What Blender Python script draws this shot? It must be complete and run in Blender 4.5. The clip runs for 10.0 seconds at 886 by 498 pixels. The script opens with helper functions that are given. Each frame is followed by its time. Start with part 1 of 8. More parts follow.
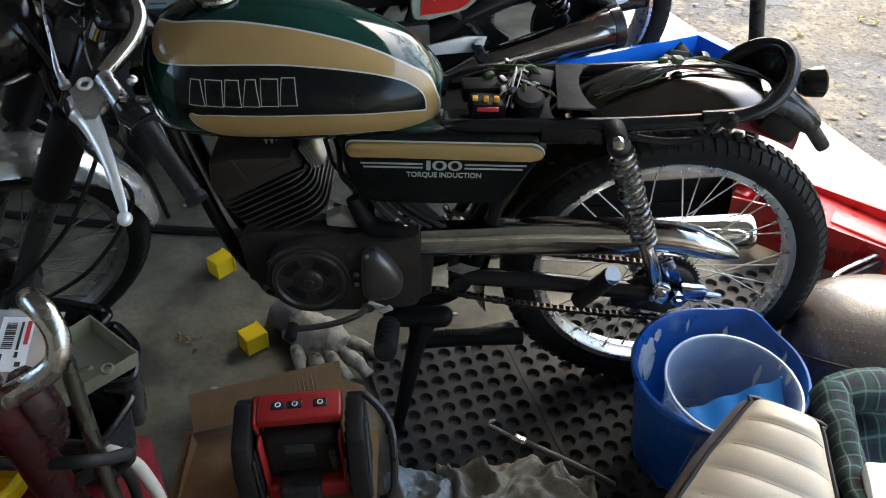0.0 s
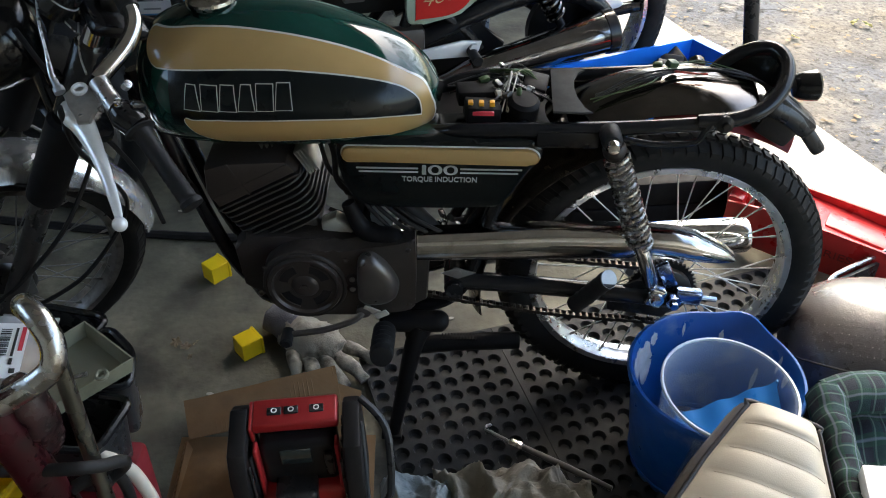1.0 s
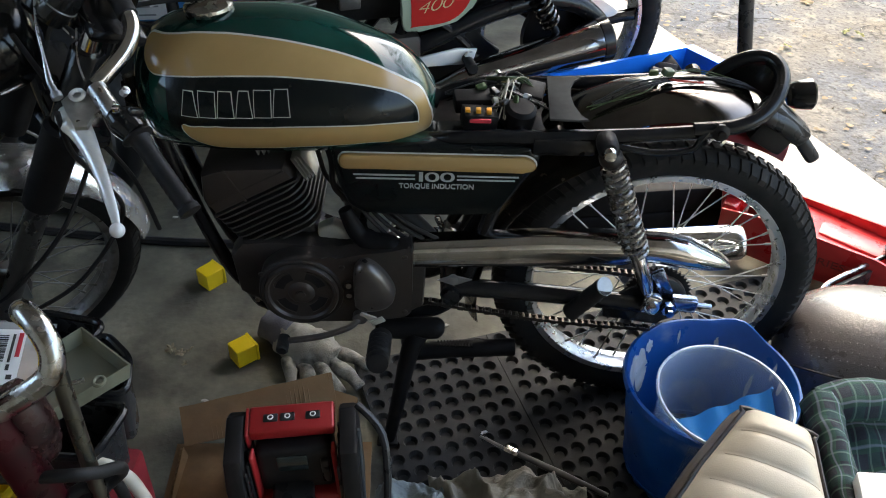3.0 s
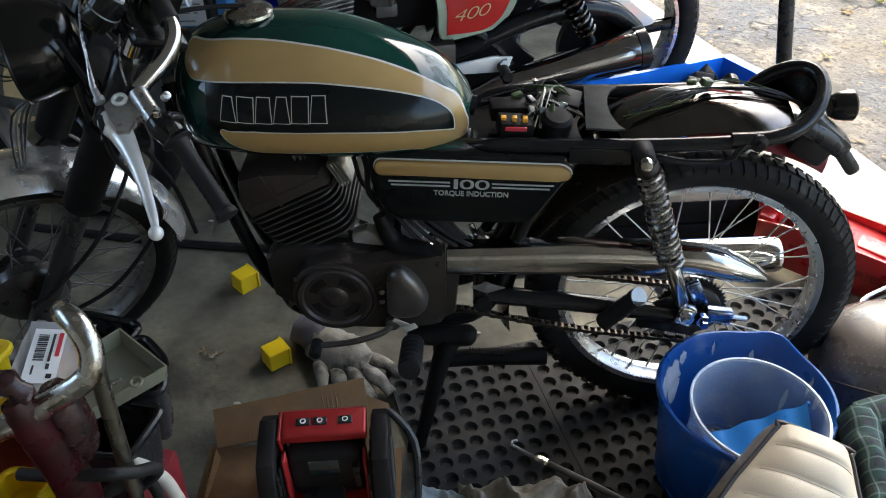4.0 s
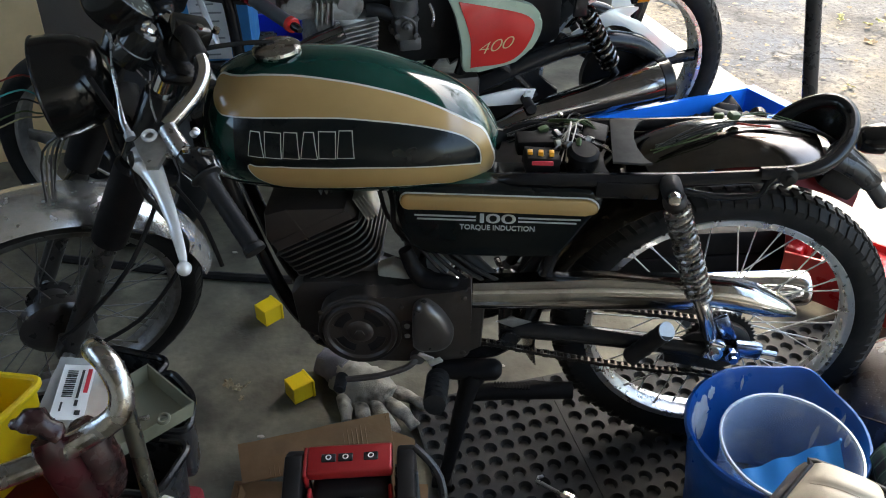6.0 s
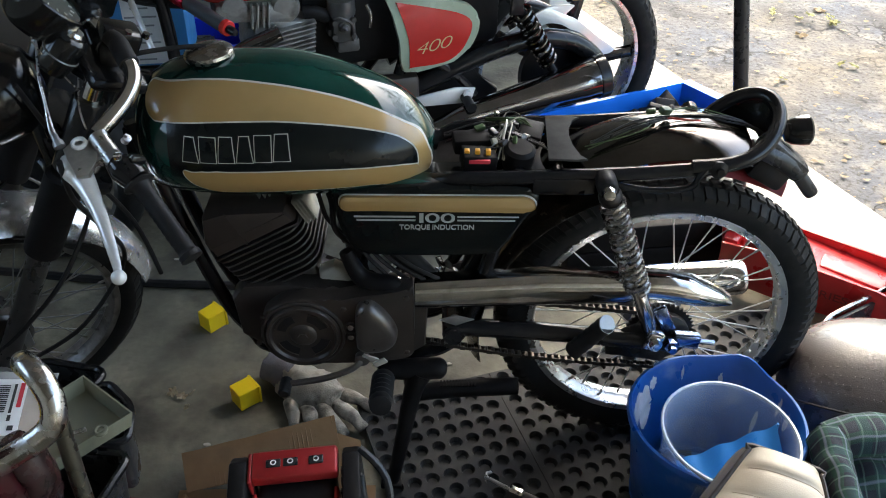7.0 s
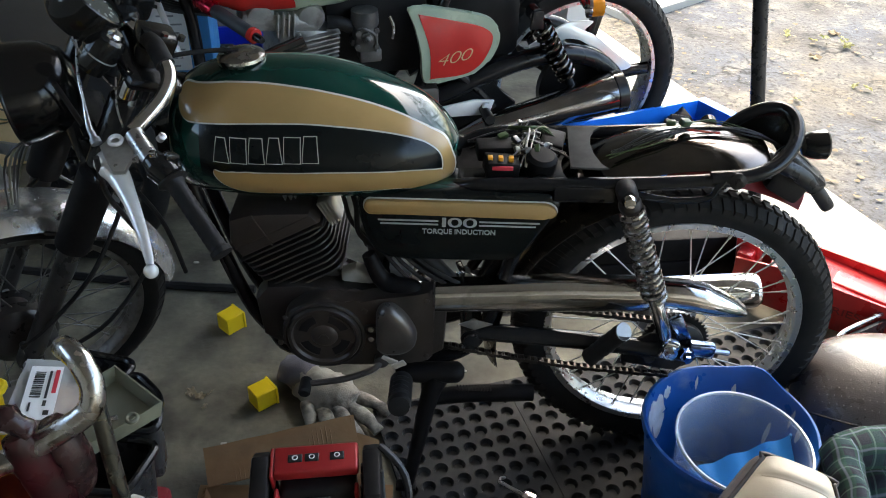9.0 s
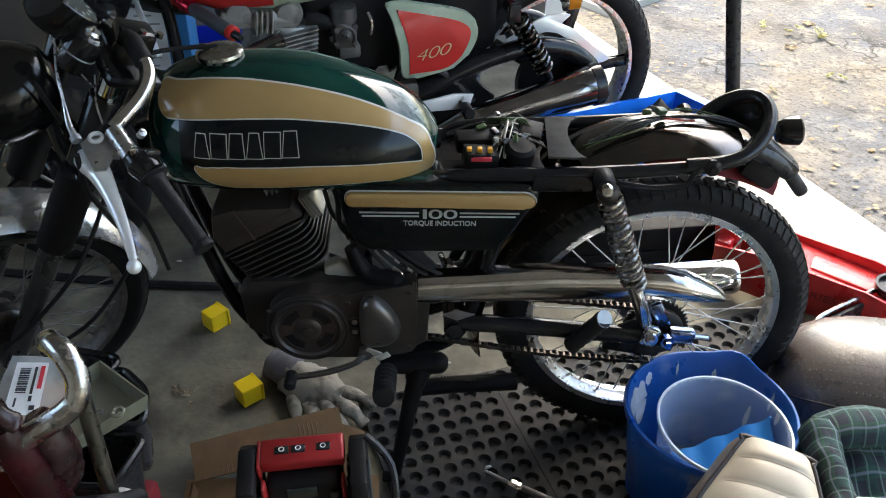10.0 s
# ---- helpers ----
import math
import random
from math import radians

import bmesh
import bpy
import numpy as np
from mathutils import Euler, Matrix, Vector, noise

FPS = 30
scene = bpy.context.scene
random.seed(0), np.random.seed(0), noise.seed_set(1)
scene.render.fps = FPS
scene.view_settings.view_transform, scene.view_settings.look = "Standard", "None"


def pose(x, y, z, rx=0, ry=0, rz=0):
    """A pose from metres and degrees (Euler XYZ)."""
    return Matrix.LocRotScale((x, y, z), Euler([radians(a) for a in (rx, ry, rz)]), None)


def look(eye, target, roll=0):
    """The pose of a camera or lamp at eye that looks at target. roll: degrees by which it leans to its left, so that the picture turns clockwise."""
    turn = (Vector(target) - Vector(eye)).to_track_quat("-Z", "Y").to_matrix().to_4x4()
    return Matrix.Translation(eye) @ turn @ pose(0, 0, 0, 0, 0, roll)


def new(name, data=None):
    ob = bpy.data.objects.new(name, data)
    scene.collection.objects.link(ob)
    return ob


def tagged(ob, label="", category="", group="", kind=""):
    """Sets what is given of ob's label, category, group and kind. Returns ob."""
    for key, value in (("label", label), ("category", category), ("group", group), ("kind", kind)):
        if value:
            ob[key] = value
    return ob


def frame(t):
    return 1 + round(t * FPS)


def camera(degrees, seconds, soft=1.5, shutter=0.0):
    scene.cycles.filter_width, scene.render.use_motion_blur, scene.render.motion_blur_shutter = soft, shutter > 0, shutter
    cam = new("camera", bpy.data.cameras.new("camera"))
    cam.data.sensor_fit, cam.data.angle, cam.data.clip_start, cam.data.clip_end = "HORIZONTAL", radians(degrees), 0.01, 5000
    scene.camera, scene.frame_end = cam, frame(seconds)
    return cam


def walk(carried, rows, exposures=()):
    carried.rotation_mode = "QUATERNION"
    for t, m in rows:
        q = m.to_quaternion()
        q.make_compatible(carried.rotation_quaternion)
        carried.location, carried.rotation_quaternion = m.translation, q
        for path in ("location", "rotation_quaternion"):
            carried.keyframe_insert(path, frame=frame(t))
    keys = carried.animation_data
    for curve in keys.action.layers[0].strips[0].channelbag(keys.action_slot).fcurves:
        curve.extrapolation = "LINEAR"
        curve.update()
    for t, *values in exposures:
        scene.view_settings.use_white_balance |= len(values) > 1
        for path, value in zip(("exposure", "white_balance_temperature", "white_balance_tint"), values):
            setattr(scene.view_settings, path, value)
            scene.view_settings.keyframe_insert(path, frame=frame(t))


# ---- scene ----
cam = camera(53.29, 10.0, soft=1.0)
# seconds, eye, degrees turned left, degrees looking down, degrees of roll
PATH_ROWS = [
    (0.0, 0.0000, -0.0000, 1.4042, -0.000, 39.458, 1.218),
    (0.5, 0.0000, 0.0002, 1.4031, -0.098, 39.199, 1.113),
    (1.0, -0.0009, 0.0011, 1.4029, -0.383, 39.151, 1.260),
    (1.5, -0.0014, 0.0030, 1.4015, -0.420, 38.996, 1.558),
    (2.0, -0.0038, 0.0046, 1.4035, -1.077, 38.601, 2.275),
    (2.2, -0.0023, 0.0035, 1.4043, -1.685, 38.415, 2.365),
    (3.3, -0.0098, -0.0010, 1.4040, -0.415, 38.757, 1.348),
    (3.5, -0.0098, -0.0010, 1.4040, 0.355, 38.607, 1.348),
    (4.0, -0.0140, -0.0016, 1.4047, 1.504, 38.271, 1.090),
    (4.5, -0.0205, 0.0008, 1.4129, 3.186, 37.357, -0.308),
    (5.0, -0.0265, 0.0020, 1.4054, 2.612, 37.418, 0.884),
    (5.2, -0.0293, 0.0030, 1.4065, 3.688, 37.044, 0.370),
    (6.3, -0.0215, 0.0090, 1.4107, 2.076, 36.488, -0.117),
    (6.5, -0.0120, 0.0084, 1.4102, -0.126, 36.615, 0.663),
    (7.0, -0.0081, 0.0052, 1.4138, -0.847, 36.506, 0.820),
    (7.5, -0.0113, 0.0060, 1.4130, -0.399, 36.479, 0.721),
    (8.0, -0.0132, 0.0062, 1.4133, -0.191, 36.552, 0.216),
    (8.5, -0.0125, -0.0071, 1.4118, -1.858, 36.182, 0.720),
    (9.0, -0.0323, -0.0297, 1.4123, -0.260, 35.407, 1.753),
    (9.5, -0.0395, -0.0402, 1.4117, -0.401, 35.333, 1.726),
    (10.0, -0.0268, -0.0485, 1.4121, -1.491, 35.513, 1.340),
]
walk(cam, [(t, pose(x, y, z, 90 - down, 0, yaw) @ pose(0, 0, 0, 0, 0, roll)) for t, x, y, z, yaw, down, roll in PATH_ROWS],
     exposures=[(0.0, 3.0), (5.2, 3.02), (6.3, 3.12), (10.0, 3.12)])

# ---- daylight ----
SUN_EL, SUN_AZ = 52.0, 8.0
world = bpy.data.worlds.new("daylight")
world.use_nodes = True
scene.world = world
sky = world.node_tree.nodes.new("ShaderNodeTexSky")
sky.sky_type, sky.sun_disc = "NISHITA", False
sky.sun_elevation, sky.sun_rotation = radians(SUN_EL), radians(SUN_AZ)
sky.air_density, sky.dust_density = 1.0, 3.0
back = world.node_tree.nodes["Background"]
back.inputs["Strength"].default_value = 0.15
world.node_tree.links.new(sky.outputs["Color"], back.inputs["Color"])
sun_data = bpy.data.lights.new("sun", "SUN")
sun_data.energy, sun_data.angle, sun_data.color = 0.3, radians(14), (1.0, 0.95, 0.88)
sun = new("sun", sun_data)
_az, _el = radians(SUN_AZ), radians(SUN_EL)
sun.matrix_world = look((0, 0, 0), (-math.sin(_az) * math.cos(_el), -math.cos(_az) * math.cos(_el), -math.sin(_el)))
sun.location = (6, 6, 8)
scene.view_settings.use_white_balance = True
scene.view_settings.white_balance_temperature = 6950
scene.view_settings.white_balance_tint = 5


# ---- materials ----
def surf(name, color, rough=0.5, metal=0.0, var=0.2, scale=12.0, bump=0.0, bscale=150.0, coat=0.0,
         dirt=None, dirt_amount=0.0, dirt_scale=6.0, rvar=0.12, island=False, ior=1.5, spec=0.5):
    """A plain surface with uneven tone, grain, and optional dust or wear of its own shape."""
    m = bpy.data.materials.new(name)
    m.use_nodes = True
    nt = m.node_tree
    b = nt.nodes["Principled BSDF"]
    tc = nt.nodes.new("ShaderNodeTexCoord")

    def noise_tex(s, detail=4.0):
        n = nt.nodes.new("ShaderNodeTexNoise")
        n.inputs["Scale"].default_value, n.inputs["Detail"].default_value = s, detail
        nt.links.new(tc.outputs["Object"], n.inputs["Vector"])
        return n.outputs["Fac"]

    def ramp(fac, lo, hi, a, z):
        r = nt.nodes.new("ShaderNodeMapRange")
        for k, v in zip(("From Min", "From Max", "To Min", "To Max"), (lo, hi, a, z)):
            r.inputs[k].default_value = v
        nt.links.new(fac, r.inputs["Value"])
        return r.outputs["Result"]

    def mix(fac, c1, c2):
        x = nt.nodes.new("ShaderNodeMix")
        x.data_type = "RGBA"
        for sock, c in ((x.inputs[6], c1), (x.inputs[7], c2)):
            if isinstance(c, tuple):
                sock.default_value = (*c[:3], 1)
            else:
                nt.links.new(c, sock)
        nt.links.new(fac, x.inputs[0])
        return x.outputs[2]

    lo = tuple(max(0.0, c * (1 - var)) for c in color)
    hi = tuple(min(1.0, c * (1 + var)) for c in color)
    big = noise_tex(scale)
    col = mix(ramp(big, 0.3, 0.7, 0, 1), lo, hi)
    fine = noise_tex(scale * 9.0, 6.0)
    col = mix(ramp(fine, 0.35, 0.75, 0, 0.5), col, tuple(c * (1 - var * 0.8) for c in color))
    if island:
        g = nt.nodes.new("ShaderNodeNewGeometry")
        col = mix(ramp(g.outputs["Random Per Island"], 0, 1, 0, 0.6), col, tuple(c * 0.55 for c in color))
    if dirt:
        d = ramp(noise_tex(dirt_scale, 8.0), 0.62 - 0.3 * dirt_amount, 0.78 - 0.2 * dirt_amount, 0, min(1.0, 0.5 + dirt_amount))
        col = mix(d, col, dirt)
    nt.links.new(col, b.inputs["Base Color"])
    b.inputs["Metallic"].default_value = metal
    b.inputs["IOR"].default_value = ior
    b.inputs["Specular IOR Level"].default_value = spec
    nt.links.new(ramp(noise_tex(scale * 3.0, 6.0), 0.25, 0.75, max(0.02, rough - rvar), min(1.0, rough + rvar)), b.inputs["Roughness"])
    b.inputs["Coat Weight"].default_value, b.inputs["Coat Roughness"].default_value = coat, 0.04
    if bump:
        bp = nt.nodes.new("ShaderNodeBump")
        bp.inputs["Strength"].default_value, bp.inputs["Distance"].default_value = bump, 0.002
        nt.links.new(noise_tex(bscale, 5.0), bp.inputs["Height"])
        nt.links.new(bp.outputs["Normal"], b.inputs["Normal"])
    return m


def frosted(name, color, clear):
    """Thin cloudy plastic: part see-through, part milky."""
    m = surf(name, color, 0.35, 0, 0.12, 12)
    nt = m.node_tree
    b, out = nt.nodes["Principled BSDF"], nt.nodes["Material Output"]
    t = nt.nodes.new("ShaderNodeBsdfTransparent")
    t.inputs["Color"].default_value = (0.93, 0.95, 0.97, 1)
    x = nt.nodes.new("ShaderNodeMixShader")
    x.inputs[0].default_value = clear
    nt.links.new(b.outputs[0], x.inputs[1])
    nt.links.new(t.outputs[0], x.inputs[2])
    nt.links.new(x.outputs[0], out.inputs["Surface"])
    return m


FOLIAGE = surf("hedge_green", (0.10, 0.13, 0.06), 0.9, 0, 0.6, 0.8, dirt=(0.02, 0.03, 0.015), dirt_amount=0.5, dirt_scale=1.5)
GREEN = surf("green_paint", (0.004, 0.036, 0.027), 0.06, 0, 0.25, 5, spec=0.4, coat=0.15, rvar=0.03)
BLACKGREEN = surf("dark_panel_paint", (0.006, 0.008, 0.008), 0.22, 0, 0.25, 5, spec=0.25, coat=0.04, rvar=0.03)
TAN = surf("tan_paint", (0.42, 0.265, 0.105), 0.22, 0, 0.07, 4, coat=0.6, rvar=0.05)
PINSTRIPE = surf("white_pinstripe", (0.62, 0.60, 0.54), 0.35, 0, 0.1, 20)
CHROME = surf("chrome", (0.72, 0.72, 0.72), 0.10, 1.0, 0.12, 18, bump=0.05, bscale=60, dirt=(0.22, 0.20, 0.18), dirt_amount=0.18, dirt_scale=30, rvar=0.06)
OLDCHROME = surf("worn_chrome", (0.42, 0.41, 0.39), 0.24, 1.0, 0.2, 22, bump=0.1, bscale=120, dirt=(0.10, 0.075, 0.05), dirt_amount=0.35, dirt_scale=24)
ALLOY = surf("dull_alloy", (0.34, 0.34, 0.34), 0.42, 0.85, 0.2, 14, bump=0.12, bscale=220, dirt=(0.06, 0.055, 0.05), dirt_amount=0.35, dirt_scale=12)
RIM_ALLOY = surf("rim_alloy", (0.60, 0.62, 0.64), 0.30, 0.9, 0.08, 20, bump=0.03, bscale=200, dirt=(0.34, 0.33, 0.32), dirt_amount=0.12, dirt_scale=40)
LEVER_ALLOY = surf("polished_alloy", (0.88, 0.87, 0.85), 0.2, 0.3, 0.05, 20, bump=0.02, rvar=0.03)
# Pale tone that carries the brightness of gaps behind the engine.
PALE_GAP = surf("pale_gap_tone", (0.58, 0.60, 0.57), 0.35, 0.15, 0.15, 20, bump=0.08, bscale=200)
CASE = surf("painted_crankcase", (0.040, 0.033, 0.029), 0.48, 0.35, 0.3, 9, bump=0.25, bscale=260, dirt=(0.03, 0.025, 0.02), dirt_amount=0.4, dirt_scale=9)
COVER = surf("grey_engine_cover", (0.062, 0.050, 0.043), 0.42, 0.45, 0.2, 11, bump=0.2, bscale=240, dirt=(0.045, 0.04, 0.035), dirt_amount=0.3, dirt_scale=8)
BRACKET = surf("scuffed_grey_steel", (0.036, 0.036, 0.035), 0.7, 0.0, 0.3, 14, spec=0.12, bump=0.1)
CEIL = surf("dull_ceiling_board", (0.34, 0.34, 0.33), 0.8, 0, 0.2, 3)
GLOSSBLACK = surf("gloss_black_plastic", (0.010, 0.010, 0.010), 0.14, 0, 0.3, 10, spec=0.4, rvar=0.05)
WORN_TUBE = surf("scuffed_chrome_tube", (0.56, 0.55, 0.53), 0.24, 1.0, 0.2, 20, bump=0.18, bscale=160, dirt=(0.20, 0.15, 0.10), dirt_amount=0.35, dirt_scale=40)
# Chrome with the room's dark reflections put into its base colour.
DARKENED = surf("darkened_chrome", (0.125, 0.12, 0.115), 0.12, 1.0, 0.2, 14, bump=0.04, bscale=60, dirt=(0.10, 0.08, 0.07), dirt_amount=0.25, dirt_scale=18)
GUARD = surf("dulled_chrome", (0.60, 0.59, 0.58), 0.10, 1.0, 0.15, 18, bump=0.05, bscale=60, dirt=(0.16, 0.13, 0.10), dirt_amount=0.2, dirt_scale=22)
FENDER = surf("pitted_chrome", (0.86, 0.86, 0.86), 0.20, 0.85, 0.12, 16, bump=0.22, bscale=110, dirt=(0.30, 0.28, 0.25), dirt_amount=0.14, dirt_scale=110)
BOOT = surf("dark_boot_rubber", (0.009, 0.008, 0.008), 0.55, 0, 0.3, 18, spec=0.12, bump=0.1, bscale=200)
TREAD = surf("dusty_tread_rubber", (0.020, 0.019, 0.018), 0.6, 0, 0.3, 14, spec=0.16, bump=0.2, bscale=180, dirt=(0.055, 0.05, 0.044), dirt_amount=0.25, dirt_scale=25)
GRIMY = surf("grimy_old_chrome", (0.17, 0.14, 0.11), 0.22, 0.85, 0.3, 8, bump=0.06, bscale=100, dirt=(0.07, 0.05, 0.035), dirt_amount=0.25, dirt_scale=9)
HEADMAT = surf("baked_black_paint", (0.046, 0.035, 0.029), 0.5, 0.0, 0.25, 10, spec=0.3, bump=0.2, bscale=180)
HEAD2 = surf("oxidised_head_alloy", (0.40, 0.385, 0.355), 0.38, 0.55, 0.25, 14, bump=0.15, bscale=200, dirt=(0.05, 0.045, 0.04), dirt_amount=0.35, dirt_scale=18)
DOME = surf("brushed_case_alloy", (0.13, 0.114, 0.103), 0.34, 0.6, 0.2, 11, bump=0.1, bscale=240, dirt=(0.06, 0.05, 0.045), dirt_amount=0.3, dirt_scale=10)
FIN = surf("black_fins", (0.034, 0.030, 0.027), 0.45, 0.1, 0.35, 16, spec=0.5, bump=0.3, bscale=220, dirt=(0.06, 0.05, 0.04), dirt_amount=0.25, dirt_scale=20)
FRAME = surf("black_frame_paint", (0.012, 0.012, 0.013), 0.18, 0, 0.4, 10, spec=0.32, dirt=(0.03, 0.027, 0.024), dirt_amount=0.10, dirt_scale=25, rvar=0.08)
RUBBER = surf("black_rubber", (0.017, 0.016, 0.016), 0.55, 0, 0.35, 18, spec=0.2, bump=0.2, bscale=200, dirt=(0.035, 0.033, 0.03), dirt_amount=0.15, dirt_scale=14)
TYRE = surf("tyre_rubber", (0.015, 0.015, 0.015), 0.55, 0, 0.3, 14, spec=0.16, bump=0.15, bscale=180, dirt=(0.04, 0.037, 0.033), dirt_amount=0.15, dirt_scale=12)
SPRING = surf("spring_steel", (0.34, 0.31, 0.28), 0.26, 0.8, 0.3, 30, dirt=(0.05, 0.035, 0.025), dirt_amount=0.4, dirt_scale=30)
PLASTIC = surf("black_plastic", (0.025, 0.025, 0.026), 0.30, 0, 0.3, 14, spec=0.4, bump=0.1, bscale=300)
SPOKE = surf("dull_spoke_steel", (0.62, 0.61, 0.58), 0.38, 0.75, 0.2, 40)
WIRE_BLACK = surf("black_wire", (0.02, 0.02, 0.02), 0.35, 0, 0.3, 40)
WIRE_GREEN = surf("green_wire", (0.06, 0.095, 0.035), 0.4, 0, 0.2, 40)
WIRE_YELLOW = surf("pale_wire", (0.22, 0.20, 0.11), 0.4, 0, 0.2, 40)
WIRE_RED = surf("red_wire", (0.35, 0.03, 0.02), 0.4, 0, 0.2, 40)
WIRE_TEAL = surf("teal_wire", (0.05, 0.38, 0.42), 0.4, 0, 0.2, 40)
FUSE = surf("amber_fuse", (0.85, 0.38, 0.03), 0.35, 0, 0.1, 60)
AMBER = surf("amber_lens", (0.75, 0.26, 0.02), 0.2, 0, 0.1, 60)
DECAL = surf("silver_lettering", (0.40, 0.40, 0.39), 0.4, 0, 0.08, 40)
RED2 = surf("red_paint", (0.60, 0.026, 0.022), 0.22, 0, 0.12, 6, coat=0.25, rvar=0.05)
SAGE = surf("sage_green_paint", (0.40, 0.47, 0.34), 0.3, 0, 0.1, 6, coat=0.4)
CREAM_LINE = surf("cream_lettering", (0.62, 0.50, 0.24), 0.4, 0, 0.1, 40)
CONCRETE = surf("stained_concrete", (0.168, 0.152, 0.106), 0.72, 0, 0.52, 6.0, bump=0.8, bscale=70, dirt=(0.050, 0.044, 0.033), dirt_amount=0.52, dirt_scale=6.5)
APRON = surf("pale_concrete", (0.41, 0.385, 0.335), 0.85, 0, 0.14, 3, bump=0.35, bscale=80, dirt=(0.30, 0.26, 0.2), dirt_amount=0.3, dirt_scale=3)
MAT = surf("rubber_mat", (0.036, 0.035, 0.034), 0.7, 0, 0.3, 7, spec=0.25, bump=0.2, bscale=300, dirt=(0.075, 0.072, 0.064), dirt_amount=0.4, dirt_scale=4)
SILVER = surf("bead_blasted_alloy", (0.50, 0.49, 0.46), 0.38, 0.8, 0.15, 16, bump=0.08, dirt=(0.10, 0.095, 0.085), dirt_amount=0.25, dirt_scale=14)
JACK_RED = surf("red_jack_paint", (0.50, 0.018, 0.02), 0.32, 0, 0.15, 7, coat=0.3, dirt=(0.14, 0.02, 0.02), dirt_amount=0.3, dirt_scale=10)
BIN_BLUE = surf("blue_plastic", (0.008, 0.22, 0.92), 0.35, 0, 0.15, 6, bump=0.05)
BUCKET_BLUE = surf("blue_bucket_plastic", (0.006, 0.090, 0.36), 0.36, 0, 0.2, 7, bump=0.08, bscale=90, dirt=(0.42, 0.44, 0.46), dirt_amount=0.10, dirt_scale=9)
PAIL = frosted("cloudy_plastic", (0.58, 0.68, 0.78), 0.80)
SHARD = surf("light_blue_plastic", (0.030, 0.24, 0.58), 0.35, 0, 0.1, 8)
VINYL = surf("cream_vinyl", (0.56, 0.485, 0.365), 0.42, 0, 0.08, 6, bump=0.15, bscale=500, dirt=(0.45, 0.37, 0.26), dirt_amount=0.25, dirt_scale=6)
PIPING = surf("dark_brown_piping", (0.035, 0.026, 0.02), 0.4, 0, 0.2, 20)
GREYVINYL = surf("grey_brown_vinyl", (0.072, 0.060, 0.056), 0.30, 0, 0.25, 6, spec=0.7, coat=0.25, bump=0.45, bscale=420)
STITCH = surf("dark_thread", (0.02, 0.018, 0.017), 0.7, 0, 0.2, 80)
CARD = surf("corrugated_card", (0.25, 0.138, 0.060), 0.8, 0, 0.22, 9, bump=0.15, bscale=120, dirt=(0.13, 0.08, 0.045), dirt_amount=0.25, dirt_scale=8)
RADIO_RED = surf("red_radio_plastic", (0.36, 0.018, 0.02), 0.42, 0, 0.1, 8, bump=0.05)
RADIO_GREY = surf("grey_rubber", (0.040, 0.044, 0.048), 0.55, 0, 0.15, 15, bump=0.1)
YELLOW = surf("yellow_plastic", (0.90, 0.62, 0.015), 0.4, 0, 0.08, 9, bump=0.04)
GLOVE = surf("grimy_knit_glove", (0.38, 0.345, 0.28), 0.9, 0, 0.35, 14, bump=0.6, bscale=300, dirt=(0.04, 0.036, 0.032), dirt_amount=0.52, dirt_scale=22)
CUFF = surf("dark_glove_cuff", (0.17, 0.16, 0.17), 0.9, 0, 0.3, 14, bump=0.6, bscale=300)
# Plain near-black; in slots and hollows it also stands for shade.
NEARBLACK = surf("near_black", (0.016, 0.015, 0.015), 0.45, 0, 0.3, 20, spec=0.2)
RAG = surf("stained_rag", (0.36, 0.32, 0.25), 0.92, 0, 0.35, 12, bump=0.7, bscale=260, dirt=(0.10, 0.08, 0.06), dirt_amount=0.4, dirt_scale=11)
RAG_BLUE = surf("pale_blue_rag", (0.34, 0.38, 0.38), 0.92, 0, 0.3, 12, bump=0.7, bscale=260, dirt=(0.12, 0.11, 0.10), dirt_amount=0.3, dirt_scale=11)
DARKSTEEL = surf("dull_dark_steel", (0.13, 0.125, 0.12), 0.45, 0.6, 0.25, 30)
STEEL = surf("tool_steel", (0.48, 0.47, 0.46), 0.3, 1.0, 0.15, 30)
OLIVE = surf("olive_plastic", (0.21, 0.206, 0.145), 0.42, 0, 0.12, 10, bump=0.08, dirt=(0.09, 0.08, 0.05), dirt_amount=0.3, dirt_scale=14)
CART_RED = surf("dark_red_paint", (0.19, 0.016, 0.022), 0.50, 0, 0.2, 8, spec=0.25, coat=0.03, dirt=(0.10, 0.015, 0.015), dirt_amount=0.3, dirt_scale=9)
POST_RED = surf("chipped_maroon_paint", (0.045, 0.004, 0.007), 0.3, 0, 0.45, 14, spec=0.35, bump=0.15, bscale=90, dirt=(0.016, 0.006, 0.006), dirt_amount=0.5, dirt_scale=26)
WRAP = surf("maroon_wrapped_plastic", (0.055, 0.024, 0.024), 0.26, 0, 0.4, 20, bump=0.5, bscale=70, dirt=(0.012, 0.008, 0.008), dirt_amount=0.4, dirt_scale=30)
WHITE_HOSE = surf("dirty_white_hose", (0.55, 0.50, 0.42), 0.45, 0, 0.15, 14)
PAPER = surf("white_label_paper", (0.86, 0.86, 0.85), 0.5, 0, 0.04, 20)
INK = surf("black_ink", (0.03, 0.03, 0.032), 0.5, 0, 0.1, 30)
INK_RED = surf("red_ink", (0.62, 0.04, 0.06), 0.5, 0, 0.1, 30)
BAG = frosted("clear_bag", (0.72, 0.74, 0.73), 0.50)
ORANGE_PART = surf("orange_gasket", (0.66, 0.35, 0.10), 0.6, 0, 0.1, 20)
